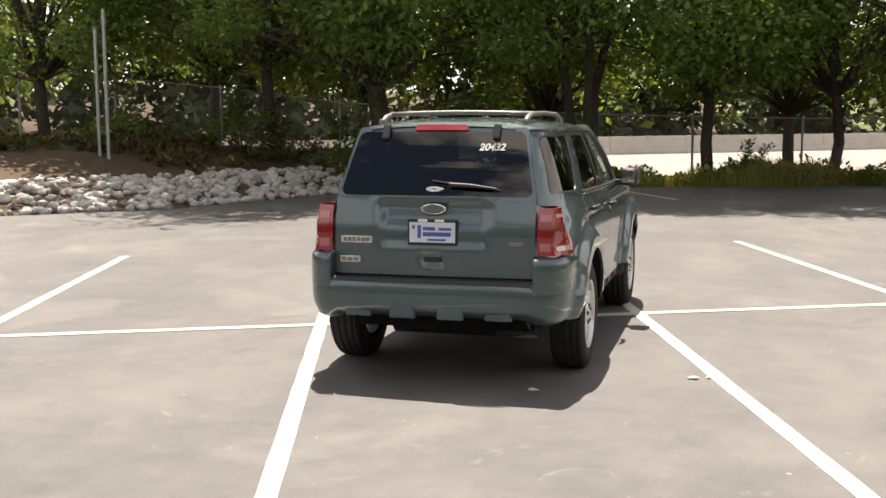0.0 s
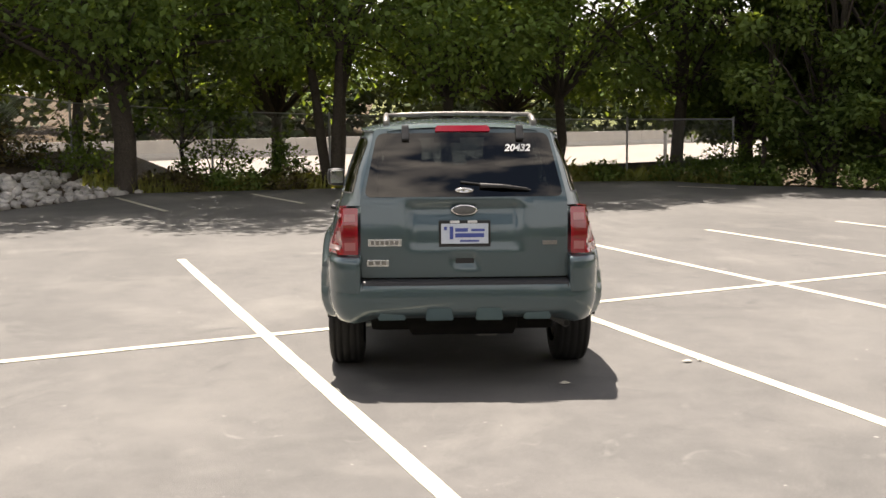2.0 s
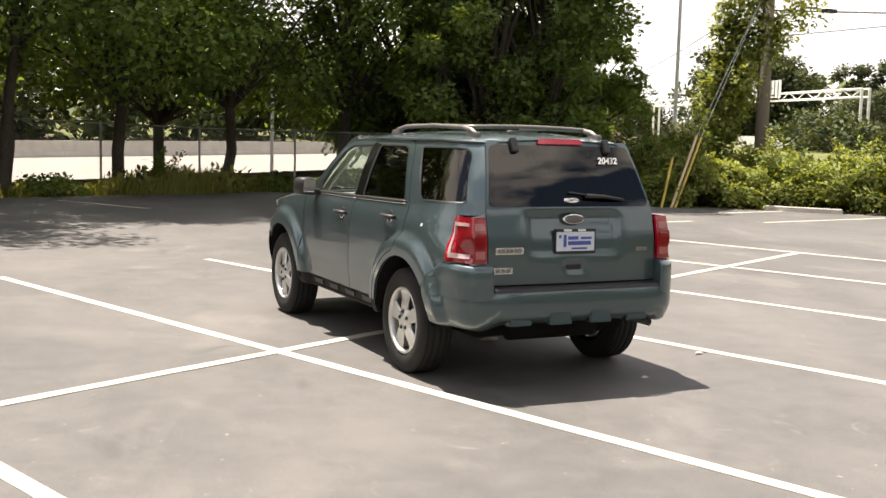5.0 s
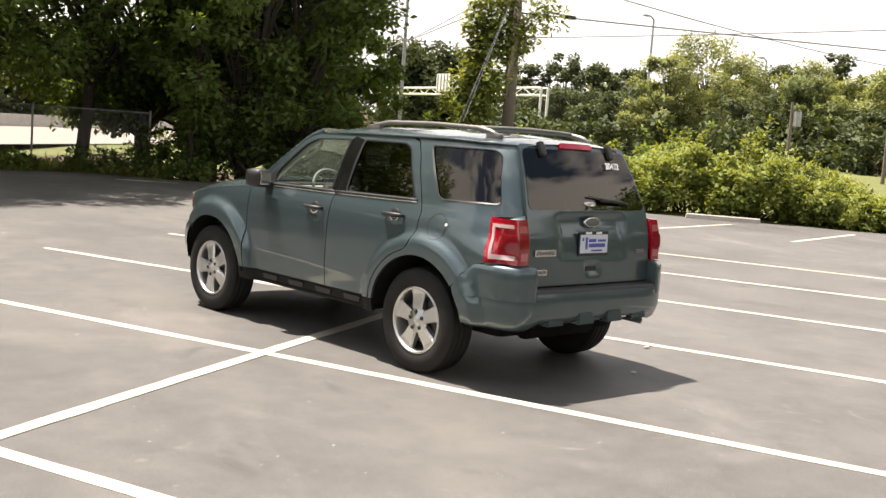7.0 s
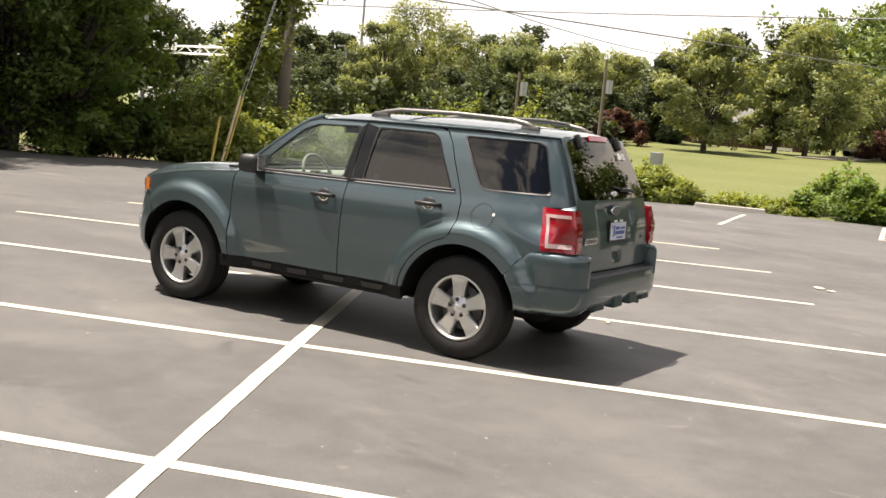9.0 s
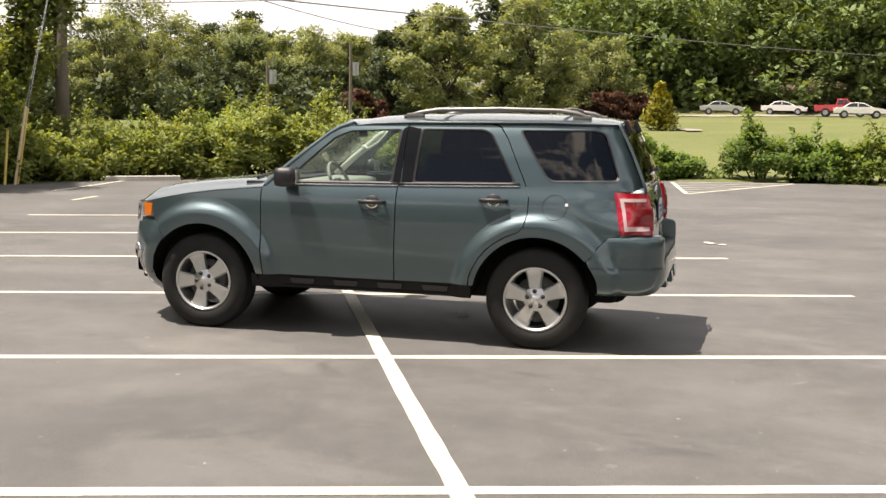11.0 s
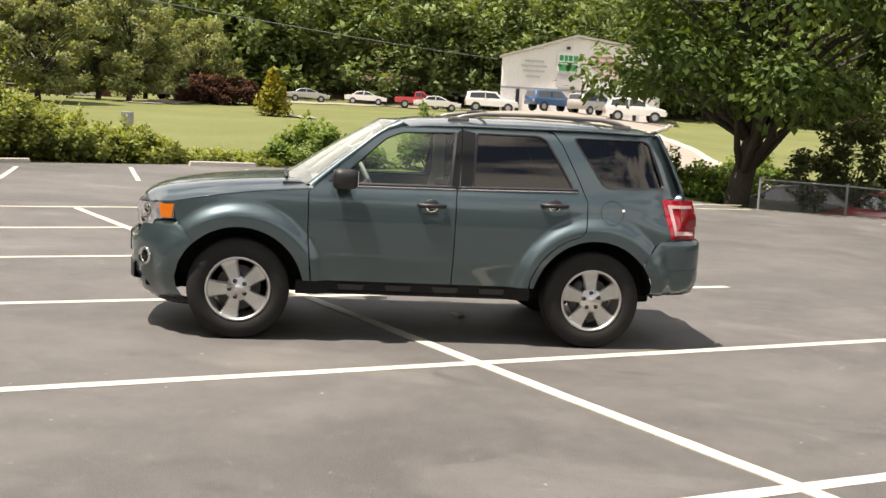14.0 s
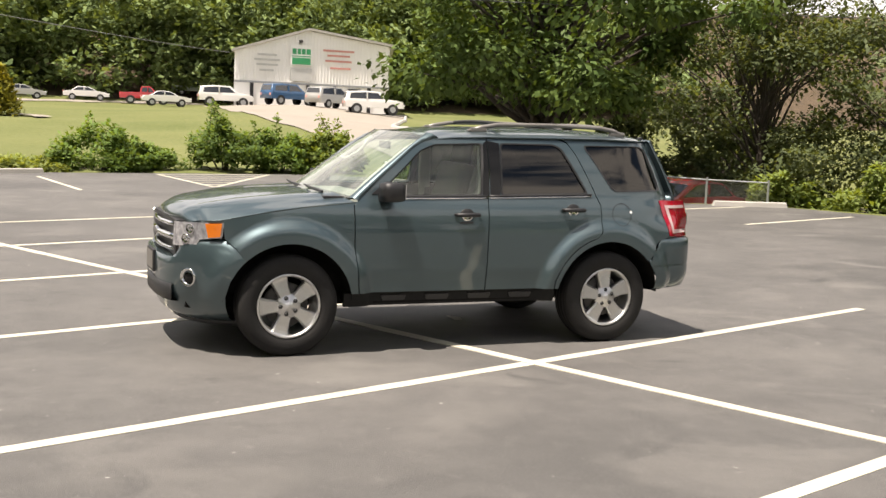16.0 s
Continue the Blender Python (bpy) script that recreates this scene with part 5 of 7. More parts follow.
def lathe_y(bm, pairs, x, y, z, n=18):
    rings = [[bm.verts.new((x + r * math.cos(k * math.tau / n), y + o * (1 if y > 0 else -1), z + r * math.sin(k * math.tau / n))) for k in range(n)] for o, r in pairs]
    for a, b in zip(rings, rings[1:]):
        for k in range(n):
            bm.faces.new((a[k], a[(k + 1) % n], b[(k + 1) % n], b[k]))


WHITE_C, SILVER_C, RED_C, BLUE_C, GREEN_C, GREY_C = (0.72, 0.71, 0.68), (0.42, 0.42, 0.40), (0.42, 0.02, 0.025), (0.03, 0.10, 0.22), (0.30, 0.36, 0.30), (0.20, 0.20, 0.20)
for kind, x, y, turn, col, lab in (
        ("sedan", 114.0, -0.52, -88, SILVER_C, "silver sedan parked on the drive"), ("sedan", 114.5, -6.92, -95, WHITE_C, "white sedan parked on the drive"),
        ("pickup", 108.0, -12.28, -96, RED_C, "bright red pickup truck parked on the drive"), ("sedan", 101.5, -13.24, -92, WHITE_C, "white coupe parked on the drive"),
        ("pickup", 126.0, -20.29, -95, GREEN_C, "pale green pickup truck at the wood's edge"), ("suv", 91.0, -16.9, -96, WHITE_C, "white sport utility vehicle before the workshop"),
        ("suv", 86.5, -21.54, -70, BLUE_C, "blue sport utility vehicle before the workshop"), ("van", 82.0, -24.12, -60, SILVER_C, "silver minivan before the workshop"),
        ("suv", 77.0, -26.09, -100, WHITE_C, "white four-door sport utility vehicle on the drive"), ("sedan", 88.0, 10.65, 150, GREY_C, "grey car beside the house"), ("sedan", 86.0, 8.66, 150, SILVER_C, "silver car beside the house"),
        ("sedan", 19.0, -12.28, 60, GREY_C, "dark grey car parked below the lot"), ("sedan", 16.6, -14.08, 108, RED_C, "bright red car parked below the lot")):
    far_car(kind, x, y, turn, col, lab, z=(-1.05 if x < 25 else None))

# ---- the parked sport utility vehicle ----
from mathutils.geometry import delaunay_2d_cdt


def paint_mat(name, col):
    """Metallic car paint: flake base under clear coat, faint dust."""
    m = mat(name, col, 0.42, tuple(c * 1.12 for c in col), 1.1, 700.0, 0.35, metal=0.65, spec=0.5, coat=1.0)
    m.node_tree.nodes["Principled BSDF"].inputs["Coat IOR"].default_value = 1.5
    m.node_tree.nodes["Principled BSDF"].inputs["Coat Roughness"].default_value = 0.05
    return m


PAINT = paint_mat("steel_blue_green_paint", (0.061, 0.091, 0.101))
CHROME = mat("chrome", (0.78, 0.78, 0.78), 0.10, (0.70, 0.70, 0.70), 2.0, 30.0, 0.3, metal=1.0)
ALLOY = mat("bright_alloy", (0.66, 0.66, 0.65), 0.36, (0.56, 0.56, 0.55), 4.0, 60.0, 0.3, metal=0.9)
SILVER = mat("silver_rail_paint", (0.24, 0.226, 0.208), 0.4, (0.20, 0.189, 0.175), 4.0, 60.0, 0.3, metal=0.5)
RUBBER = mat("tyre_rubber", (0.011, 0.011, 0.011), 0.75, (0.020, 0.019, 0.018), 6.0, 60.0, 0.4, 0.001, spec=0.3)
DARK = mat("dark_underbody", (0.008, 0.008, 0.008), 0.9, (0.014, 0.013, 0.012), 4.0, 30.0, 0.4, spec=0.1)
LENS_RED = mat("red_lens", (0.33, 0.005, 0.018), 0.12, (0.27, 0.004, 0.015), 8.0, 60.0, 0.3, coat=1.0)
LENS_RED2 = mat("deep_red_lens", (0.24, 0.004, 0.012), 0.15, (0.19, 0.003, 0.010), 8.0, 60.0, 0.3, coat=1.0)
# the headlamp's blotchy chrome reflections are painted in as pale and dark tone
HEAD_LENS = mat("headlamp_lens", (0.80, 0.80, 0.82), 0.08, (0.22, 0.22, 0.24), 26.0, 60.0, 0.3, 0.0, metal=0.55, coat=1.0)
SILL = mat("sill_plastic", (0.008, 0.008, 0.008), 0.65, (0.012, 0.012, 0.012), 3.0, 80.0, 0.5, spec=0.2)
SILL_PAD = mat("sill_pad_plastic", (0.015, 0.015, 0.016), 0.5, (0.021, 0.021, 0.021), 3.0, 80.0, 0.5)
LENS_WHITE = mat("clear_lens", (0.56, 0.42, 0.42), 0.10, (0.42, 0.28, 0.28), 12.0, 60.0, 0.3, coat=1.0)
LENS_AMBER = mat("amber_lens", (0.75, 0.20, 0.012), 0.12, (0.62, 0.15, 0.01), 8.0, 60.0, 0.3, coat=1.0)
WHITE_PAINT = mat("white_print", (0.78, 0.78, 0.77), 0.5, (0.70, 0.70, 0.69), 6.0, 60.0, 0.3)
BLUE_PRINT = mat("blue_print", (0.06, 0.09, 0.34), 0.5, (0.05, 0.075, 0.28), 6.0, 60.0, 0.3)
PLATE = mat("plate_print_field", (0.60, 0.64, 0.71), 0.4, (0.50, 0.55, 0.64), 24.0, 90.0, 0.4)
CLOTH = mat("grey_seat_cloth", (0.27, 0.265, 0.245), 0.9, (0.21, 0.205, 0.19), 3.0, 90.0, 0.5, 0.001)
TRIM_IN = mat("pale_cabin_trim", (0.33, 0.32, 0.295), 0.7, (0.28, 0.27, 0.25), 3.0, 90.0, 0.4, 0.0006)
PALE_TRIM = mat("pale_post_trim", (0.60, 0.59, 0.54), 0.6, (0.52, 0.51, 0.47), 3.0, 90.0, 0.4, 0.0006)
DASH = mat("grey_dashboard", (0.10, 0.098, 0.094), 0.7, (0.13, 0.127, 0.12), 3.0, 90.0, 0.4, 0.0006)


def glass_mat(name, tint, gloss, sky_veil=0.0, sheen=(0.95, 0.93, 0.88)):
    """Window glass: a glossy skin over a tinted, partly transparent pane, with a pale diffuse layer imitating sky
    sheen.
    """
    m = bpy.data.materials.new(name)
    m.use_nodes = True
    n, l = m.node_tree.nodes, m.node_tree.links
    n.remove(n["Principled BSDF"])
    g, t, f, mx = n.new("ShaderNodeBsdfGlossy"), n.new("ShaderNodeBsdfTransparent"), n.new("ShaderNodeLayerWeight"), n.new("ShaderNodeMixShader")
    g.inputs["Roughness"].default_value = 0.015
    g.inputs["Color"].default_value = (*sheen, 1)
    t.inputs["Color"].default_value = (*tint, 1)
    f.inputs["Blend"].default_value = 0.5
    p, r = n.new("ShaderNodeMath"), n.new("ShaderNodeMapRange")
    p.operation = "POWER"
    p.inputs[1].default_value = 4.5
    r.inputs["To Min"].default_value = gloss
    l.new(f.outputs["Facing"], p.inputs[0])
    l.new(p.outputs["Value"], r.inputs["Value"])
    l.new(r.outputs["Result"], mx.inputs["Fac"])
    l.new(t.outputs["BSDF"], mx.inputs[1])
    l.new(g.outputs["BSDF"], mx.inputs[2])
    out = mx.outputs["Shader"]
    # pale patchy diffuse layer stands in for bright sky reflected on the glass
    if sky_veil:
        d, dm, tc, no, mr = n.new("ShaderNodeBsdfDiffuse"), n.new("ShaderNodeMixShader"), n.new("ShaderNodeTexCoord"), n.new("ShaderNodeTexNoise"), n.new("ShaderNodeMapRange")
        d.inputs["Color"].default_value = (0.72, 0.78, 0.74, 1)
        no.inputs["Scale"].default_value = 5.0
        mr.inputs["From Min"].default_value, mr.inputs["From Max"].default_value = 0.3, 0.7
        mr.inputs["To Min"].default_value, mr.inputs["To Max"].default_value = sky_veil * 0.6, sky_veil * 1.4
        l.new(tc.outputs["Object"], no.inputs["Vector"])
        l.new(no.outputs["Fac"], mr.inputs["Value"])
        l.new(mr.outputs["Result"], dm.inputs["Fac"])
        l.new(out, dm.inputs[1])
        l.new(d.outputs["BSDF"], dm.inputs[2])
        out = dm.outputs["Shader"]
    l.new(out, n["Material Output"].inputs["Surface"])
    return m


LENS_PINK = mat("pink_lens", (0.42, 0.13, 0.13), 0.12, (0.34, 0.09, 0.09), 12.0, 60.0, 0.3, coat=1.0)
BADGE = mat("bright_badge", (0.60, 0.61, 0.61), 0.25, (0.45, 0.46, 0.46), 12.0, 60.0, 0.3, metal=0.8)
GLOSS_BLACK = mat("gloss_black", (0.006, 0.006, 0.006), 0.15, (0.009, 0.009, 0.009), 4.0, 60.0, 0.3, spec=0.3)
GLASS = glass_mat("clear_window_glass", (0.80, 0.90, 0.84), 0.065, 0.015)
SCREEN_GLASS = glass_mat("windscreen_glass", (0.78, 0.88, 0.82), 0.10, 0.10)
PRIVACY = glass_mat("privacy_glass", (0.045, 0.05, 0.052), 0.075, sheen=(0.95, 0.88, 0.78))

PROF = ((0.20, 0.80), (0.34, 0.836), (0.46, 0.851), (0.60, 0.867), (0.76, 0.870), (0.90, 0.868), (1.00, 0.861), (1.05, 0.853), (1.09, 0.842), (1.13, 0.826), (1.17, 0.806), (1.24, 0.789), (1.40, 0.746), (1.57, 0.677), (1.62, 0.648), (1.70, 0.60))


def lerp_tab(tab, v):
    if v <= tab[0][0]:
        return tab[0][1]
    for (a, p), (b, q) in zip(tab, tab[1:]):
        if v <= b:
            return p + (q - p) * (v - a) / (b - a)
    return tab[-1][1]


def prof(z):
    return (lerp_tab(PROF, z - 0.03) + 2 * lerp_tab(PROF, z) + lerp_tab(PROF, z + 0.03)) / 4


GATE = ((0.40, -2.13), (0.70, -2.105), (0.86, -2.10), (1.02, -2.095), (1.22, -2.045), (1.45, -1.945), (1.62, -1.855), (1.72, -1.80))


def gate_y(z):
    return (lerp_tab(GATE, z - 0.03) + lerp_tab(GATE, z) + lerp_tab(GATE, z + 0.03)) / 3


WF, WR, WZ = 1.31, -1.31, 0.365


def xs(y, z):
    """Half width of the body side at y and z."""
    w = prof(z)
    if y > 1.25:
        w *= max(0.0, 1 - min(1.0, (y - 1.25) / 0.915) ** 3.0) ** (1 / 3.1)
    elif y < -1.25:
        lo = smooth01(1.05, 0.86, z)
        e = (-1.25 - (gate_y(z) - 0.055)) * (1 - lo) + 0.965 * lo
        ex = 3.5 + 2.5 * lo
        w *= max(0.0, 1 - min(1.0, (-1.25 - y) / e) ** ex) ** (1 / ex)
    if z < 1.1:
        for c in (WF, WR):
            r = math.hypot(y - c, z - WZ)
            up = smooth01(0.20, 0.42, z)
            w += 0.054 * (1 - smooth01(0.550, 0.650, r)) * up
        if 0.46 < z < 0.62 and -0.85 < y < 0.80:
            w -= 0.003 * math.sin((z - 0.46) / 0.16 * math.pi) * smooth01(0.85, 0.70, abs(y))
    return w


def inside(p, poly):
    hit = False
    for i in range(len(poly)):
        (x0, y0), (x1, y1) = poly[i], poly[(i + 1) % len(poly)]
        if (y0 > p[1]) != (y1 > p[1]) and p[0] < (x1 - x0) * (p[1] - y0) / (y1 - y0) + x0:
            hit = not hit
    return hit


def dense(poly, step):
    out = []
    for i in range(len(poly)):
        a, b = Vector(poly[i]), Vector(poly[(i + 1) % len(poly)])
        n = max(1, int((b - a).length / step))
        out += [tuple(a.lerp(b, k / n)) for k in range(n)]
    return out


def rounded(poly, r, n=4):
    """The polygon with rounded corners."""
    out = []
    k = len(poly)
    for i in range(k):
        p, a, b = Vector(poly[i]), Vector(poly[i - 1]), Vector(poly[(i + 1) % k])
        d = min(r, (a - p).length * 0.45, (b - p).length * 0.45)
        s, e = p + (a - p).normalized() * d, p + (b - p).normalized() * d
        for j in range(n + 1):
            t = j / n
            out.append(tuple(s * (1 - t) ** 2 + p * 2 * t * (1 - t) + e * t * t))
    return out


def sheet(outline, to3d, step=0.04, depth=0.012, holes=(), inward=None, edge=0.02):
    """A curved panel over a flat outline, with holes, and a folded rim; to3d maps the flat point."""
    loops = [dense(outline, edge)] + [dense(h, edge) for h in holes]
    pts, cons = [], []
    for lp in loops:
        b = len(pts)
        pts += [Vector(p) for p in lp]
        cons += [(b + i, b + (i + 1) % len(lp)) for i in range(len(lp))]
    lo = [min(p[i] for p in outline) for i in (0, 1)]
    hi = [max(p[i] for p in outline) for i in (0, 1)]
    nx, ny = int((hi[0] - lo[0]) / step), int((hi[1] - lo[1]) / step)
    rim_pts = np.array([tuple(p) for p in pts])
    for i in range(1, nx + 1):
        for j in range(1, ny + 1):
            q = (lo[0] + i * (hi[0] - lo[0]) / (nx + 1), lo[1] + j * (hi[1] - lo[1]) / (ny + 1))
            if inside(q, outline) and not any(inside(q, h) for h in holes) and np.min(np.abs(rim_pts - q).sum(1)) > step * 0.45:
                pts.append(Vector(q))
    co, _, faces, orig, _, _ = delaunay_2d_cdt(pts, cons, [], 0, 1e-6)
    bm = bmesh.new()
    vs = [bm.verts.new(to3d(p[0], p[1])) for p in co]
    for f in faces:
        c = sum((co[i] for i in f), Vector((0, 0))) / len(f)
        p0, p1, p2 = (co[i] for i in f[:3])
        if abs((p1 - p0).cross(p2 - p0)) < 0.02 * max((p1 - p0).length, (p2 - p1).length, (p0 - p2).length) ** 2:
            continue
        if inside(c, outline) and not any(inside(c, h) for h in holes):
            try:
                bm.faces.new([vs[i] for i in f])
            except ValueError:
                pass
    for v in [v for v in bm.verts if not v.link_faces]:
        bm.verts.remove(v)
    bm.normal_update()
    if inward is not None:
        avg = sum((f.normal * f.calc_area() for f in bm.faces), Vector())
        if avg.dot(Vector(inward)) > 0:
            bmesh.ops.reverse_faces(bm, faces=bm.faces[:])
            bm.normal_update()
    for f in bm.faces:
        f.smooth = True
    if depth:
        rim = [e for e in bm.edges if len(e.link_faces) == 1]
        nor = {v: v.normal.copy() for e in rim for v in e.verts}
        low = {v: bm.verts.new(v.co - nor[v] * depth) for v in nor}
        top = {v: bm.verts.new(v.co) for v in nor}
        for e in rim:
            a, b = e.verts
            f = bm.faces.new((top[a], top[b], low[b], low[a]))
            f.smooth = False
    return bm


def lathe(bm, prof_pts, n=40, axis="x", centre=(0, 0, 0)):
    """Spins (offset, radius) pairs round the x axis."""
    rings = []
    for o, r in prof_pts:
        rings.append([bm.verts.new((centre[0] + o, centre[1] + r * math.cos(k * math.tau / n), centre[2] + r * math.sin(k * math.tau / n))) for k in range(n)])
    for a, b in zip(rings, rings[1:]):
        for k in range(n):
            f = bm.faces.new((a[k], a[(k + 1) % n], b[(k + 1) % n], b[k]))
            f.smooth = True
    return rings


car = thing("suv", pose(0, 0, -0.014), "steel blue-green compact sport utility vehicle parked across two stalls", "car")


def side(s, off=0.0):
    return lambda y, z: Vector((s * (xs(y, z) - off), y, z))


def pane(s, off=0.006):
    """The smoothly bowed surface of the side windows."""
    def to(y, z):
        t = (z - 1.17) / 0.43
        a, b = xs(y, 1.175) * 0.75 + xs(y, 1.20) * 0.25, xs(y, 1.60)
        return Vector((s * (a + (b - a) * t + 0.018 * (1 - (2 * t - 1) ** 2) * 0.6 - off), y, z))
    return to


def arc(c, r, a0, a1, n=22):
    return [(c + r * math.cos(radians(a0 + (a1 - a0) * i / n)), WZ + r * math.sin(radians(a0 + (a1 - a0) * i / n))) for i in range(n + 1)]


RA = 0.468
FENDER_TOP = ((0.80, 1.135), (1.00, 1.115), (1.20, 1.085), (1.45, 1.05), (1.65, 1.012), (1.80, 0.980), (1.95, 0.968), (2.10, 0.955))
fender = [(0.80, 0.462), (0.83, 0.80), (0.835, 1.10), (0.80, 1.13)] + [(y, z) for y, z in FENDER_TOP if 0.82 < y < 1.76] + [(1.775, 0.985), (1.765, 0.86), (1.70, 0.80), (1.655, 0.74)] + arc(WF, RA, 44, 168)
fdoor = [(-0.235, 0.462), (0.79, 0.462), (0.822, 0.80), (0.826, 1.10), (0.79, 1.145), (0.60, 1.315), (0.34, 1.53), (0.24, 1.585), (0.10, 1.605), (-0.285, 1.622), (-0.275, 1.35), (-0.245, 1.12)]
fwin = rounded([(-0.205, 1.185), (0.60, 1.175), (0.545, 1.27), (0.28, 1.51), (0.16, 1.560), (-0.245, 1.578)], 0.03)
rdoor = [(-0.243, 0.462), (-0.253, 1.12), (-0.283, 1.35), (-0.293, 1.622), (-0.90, 1.628), (-0.99, 1.60), (-1.05, 1.52), (-1.18, 1.25), (-1.235, 1.12), (-1.235, 1.00), (-1.215, 0.905)] + [(WR + 0.515 * math.cos(radians(a)), WZ + 0.515 * math.sin(radians(a))) for a in (76, 66, 56, 46, 36, 26, 18)] + [(-0.81, 0.462)]
rwin = rounded([(-0.365, 1.188), (-0.395, 1.582), (-0.87, 1.586), (-0.935, 1.555), (-1.135, 1.205)], 0.03)
quarter = [(-0.822, 0.462)] + [(WR + 0.508 * math.cos(radians(a)), WZ + 0.508 * math.sin(radians(a))) for a in (18, 26, 36, 46, 56, 66, 75)] + [(-1.222, 0.90), (-1.243, 1.00), (-1.243, 1.12), (-1.188, 1.25), (-1.058, 1.52), (-0.998, 1.605), (-0.93, 1.64), (-1.35, 1.645), (-1.70, 1.638), (-1.825, 1.62), (-1.915, 1.46), (-2.01, 1.25), (-2.045, 1.165), (-1.845, 1.155), (-1.90, 0.862), (-1.80, 0.83), (-1.74, 0.77), (-1.715, 0.72)] + arc(WR, RA, 139, 12)
qwin = rounded([(-1.135, 1.585), (-1.70, 1.590), (-1.76, 1.56), (-1.87, 1.235), (-1.40, 1.225), (-1.355, 1.25)], 0.035)
for s in (-1, 1):
    inw = (-s, 0, 0)
    part("front_wing", sheet(fender, side(s), 0.021, 0.015, inward=inw), PAINT, car)
    d = part("front_door", sheet(fdoor, side(s), 0.024, 0.02, (fwin,), inw), PAINT, car)
    part("window_glass", sheet(fwin, pane(s), 0.06, 0, inward=inw), GLASS, d, "lightly tinted glass")
    d2 = part("rear_door", sheet(rdoor, side(s), 0.024, 0.02, (rwin,), inw), PAINT, car)
    part("window_glass", sheet(rwin, pane(s), 0.06, 0, inward=inw), PRIVACY, d2, "dark privacy glass")
    q = part("quarter_panel", sheet(quarter, side(s), 0.022, 0.02, (qwin,), inw), PAINT, car)
    part("window_glass", sheet(qwin, pane(s), 0.06, 0, inward=inw), PRIVACY, q, "dark privacy glass")
    # black posts between the doors' windows and chrome belt strips
    post = [(-0.212, 1.185), (-0.250, 1.576), (-0.283, 1.600), (-0.268, 1.185)]
    post2 = [(-0.276, 1.185), (-0.291, 1.600), (-0.388, 1.582), (-0.360, 1.190)]
    part("window_post", sheet(post, side(s, -0.003), 0.05, 0.004, inward=inw), GLOSS_BLACK, d)
    part("window_post", sheet(post2, side(s, -0.003), 0.05, 0.004, inward=inw), GLOSS_BLACK, d2)
    for dd, y0, y1, z0, z1 in ((d, 0.62, -0.25, 1.158, 1.170), (d2, -0.262, -1.165, 1.170, 1.190)):
        n = 14
        line = [(y0 + (y1 - y0) * k / n, z0 + (z1 - z0) * k / n) for k in range(n + 1)]
        part("belt_strip", tube(bmesh.new(), [side(s, -0.004)(y, z + 0.008) for y, z in line], 0.010, 8), BLACK, dd, smooth=True)
        part("belt_trim", tube(bmesh.new(), [side(s, -0.003)(y, z - 0.005) for y, z in line], 0.0065, 6), CHROME, dd, "thin bright strip", True)
    # window surround
    bm = bmesh.new()
    for ring, o in ((dense(fwin, 0.03), 0), (dense(rwin, 0.03), 0), (dense(qwin, 0.03), 0)):
        ctr = Vector((sum(p[0] for p in ring) / len(ring), sum(p[1] for p in ring) / len(ring)))
        lp = [(side(s, -0.004)(*(ctr + (Vector(p) - ctr) * 1.012)), pane(s, -0.003)(*(ctr + (Vector(p) - ctr) * 0.962))) for p in ring]
        vv = [(bm.verts.new(a), bm.verts.new(b)) for a, b in lp]
        for i in range(len(vv)):
            j = (i + 1) % len(vv)
            bm.faces.new((vv[i][0], vv[j][0], vv[j][1], vv[i][1]))
    part("window_seal", bm, BLACK, car)
    # handles with their cups
    for dd, y, z in ((d, -0.065, 1.035), (d2, -0.985, 1.075)):
        bm = bmesh.new()
        lathe(bm, [(0.0, 0.052), (0.003, 0.050), (0.003, 0.001)], 20)
        cup = part("handle_cup", bm, BLACK, dd)
        cup.matrix_world = Matrix.Translation(side(s, 0.003)(y, z)) @ Matrix.Diagonal((s, 1.15, 1.0, 1))
        pts = [side(s, o)(y + a, z + 0.006) for a, o in ((0.10, -0.004), (0.085, -0.034), (0.0, -0.042), (-0.085, -0.034), (-0.10, -0.004))]
        part("door_handle", tube(bmesh.new(), pts, [0.012, 0.016, 0.017, 0.016, 0.012], 10), BLACK, dd, "black pull handle", True)
        bm = bmesh.new()
        lathe(bm, [(0.004, 0.046), (0.007, 0.043), (0.005, 0.034), (0.004, 0.018), (0.004, 0.001)], 24)
        bmesh.ops.bisect_plane(bm, geom=bm.verts[:] + bm.edges[:] + bm.faces[:], plane_co=(0, 0, 0.0), plane_no=(0, 0, 1), clear_outer=True)
        scoop = part("handle_scoop", bm, CHROME, dd, "bright scoop under the handle")
        scoop.matrix_world = Matrix.Translation(side(s, -0.002)(y, z)) @ Matrix.Diagonal((s, 1.05, 0.95, 1))
    keyhole = rounded([(-0.005, 0.972), (-0.115, 0.972), (-0.115, 0.988), (-0.005, 0.988)], 0.006)
    part("key_cover", sheet(keyhole, side(s, -0.003), 0.03, 0.004, inward=inw), BLACK, d)
    # fuel flap outline
    if s < 0:
        bm = bmesh.new()
        n = 36
        vv = []
        for k in range(n):
            a = k * math.tau / n
            vv.append([bm.verts.new(side(s, -0.002)(-1.43 + r * math.cos(a), 1.045 + r * math.sin(a))) for r in (0.090, 0.086)])
        for k in range(n):
            bm.faces.new((vv[k][0], vv[(k + 1) % n][0], vv[(k + 1) % n][1], vv[k][1]))
        flap = part("fuel_flap", bm, BLACK, q)
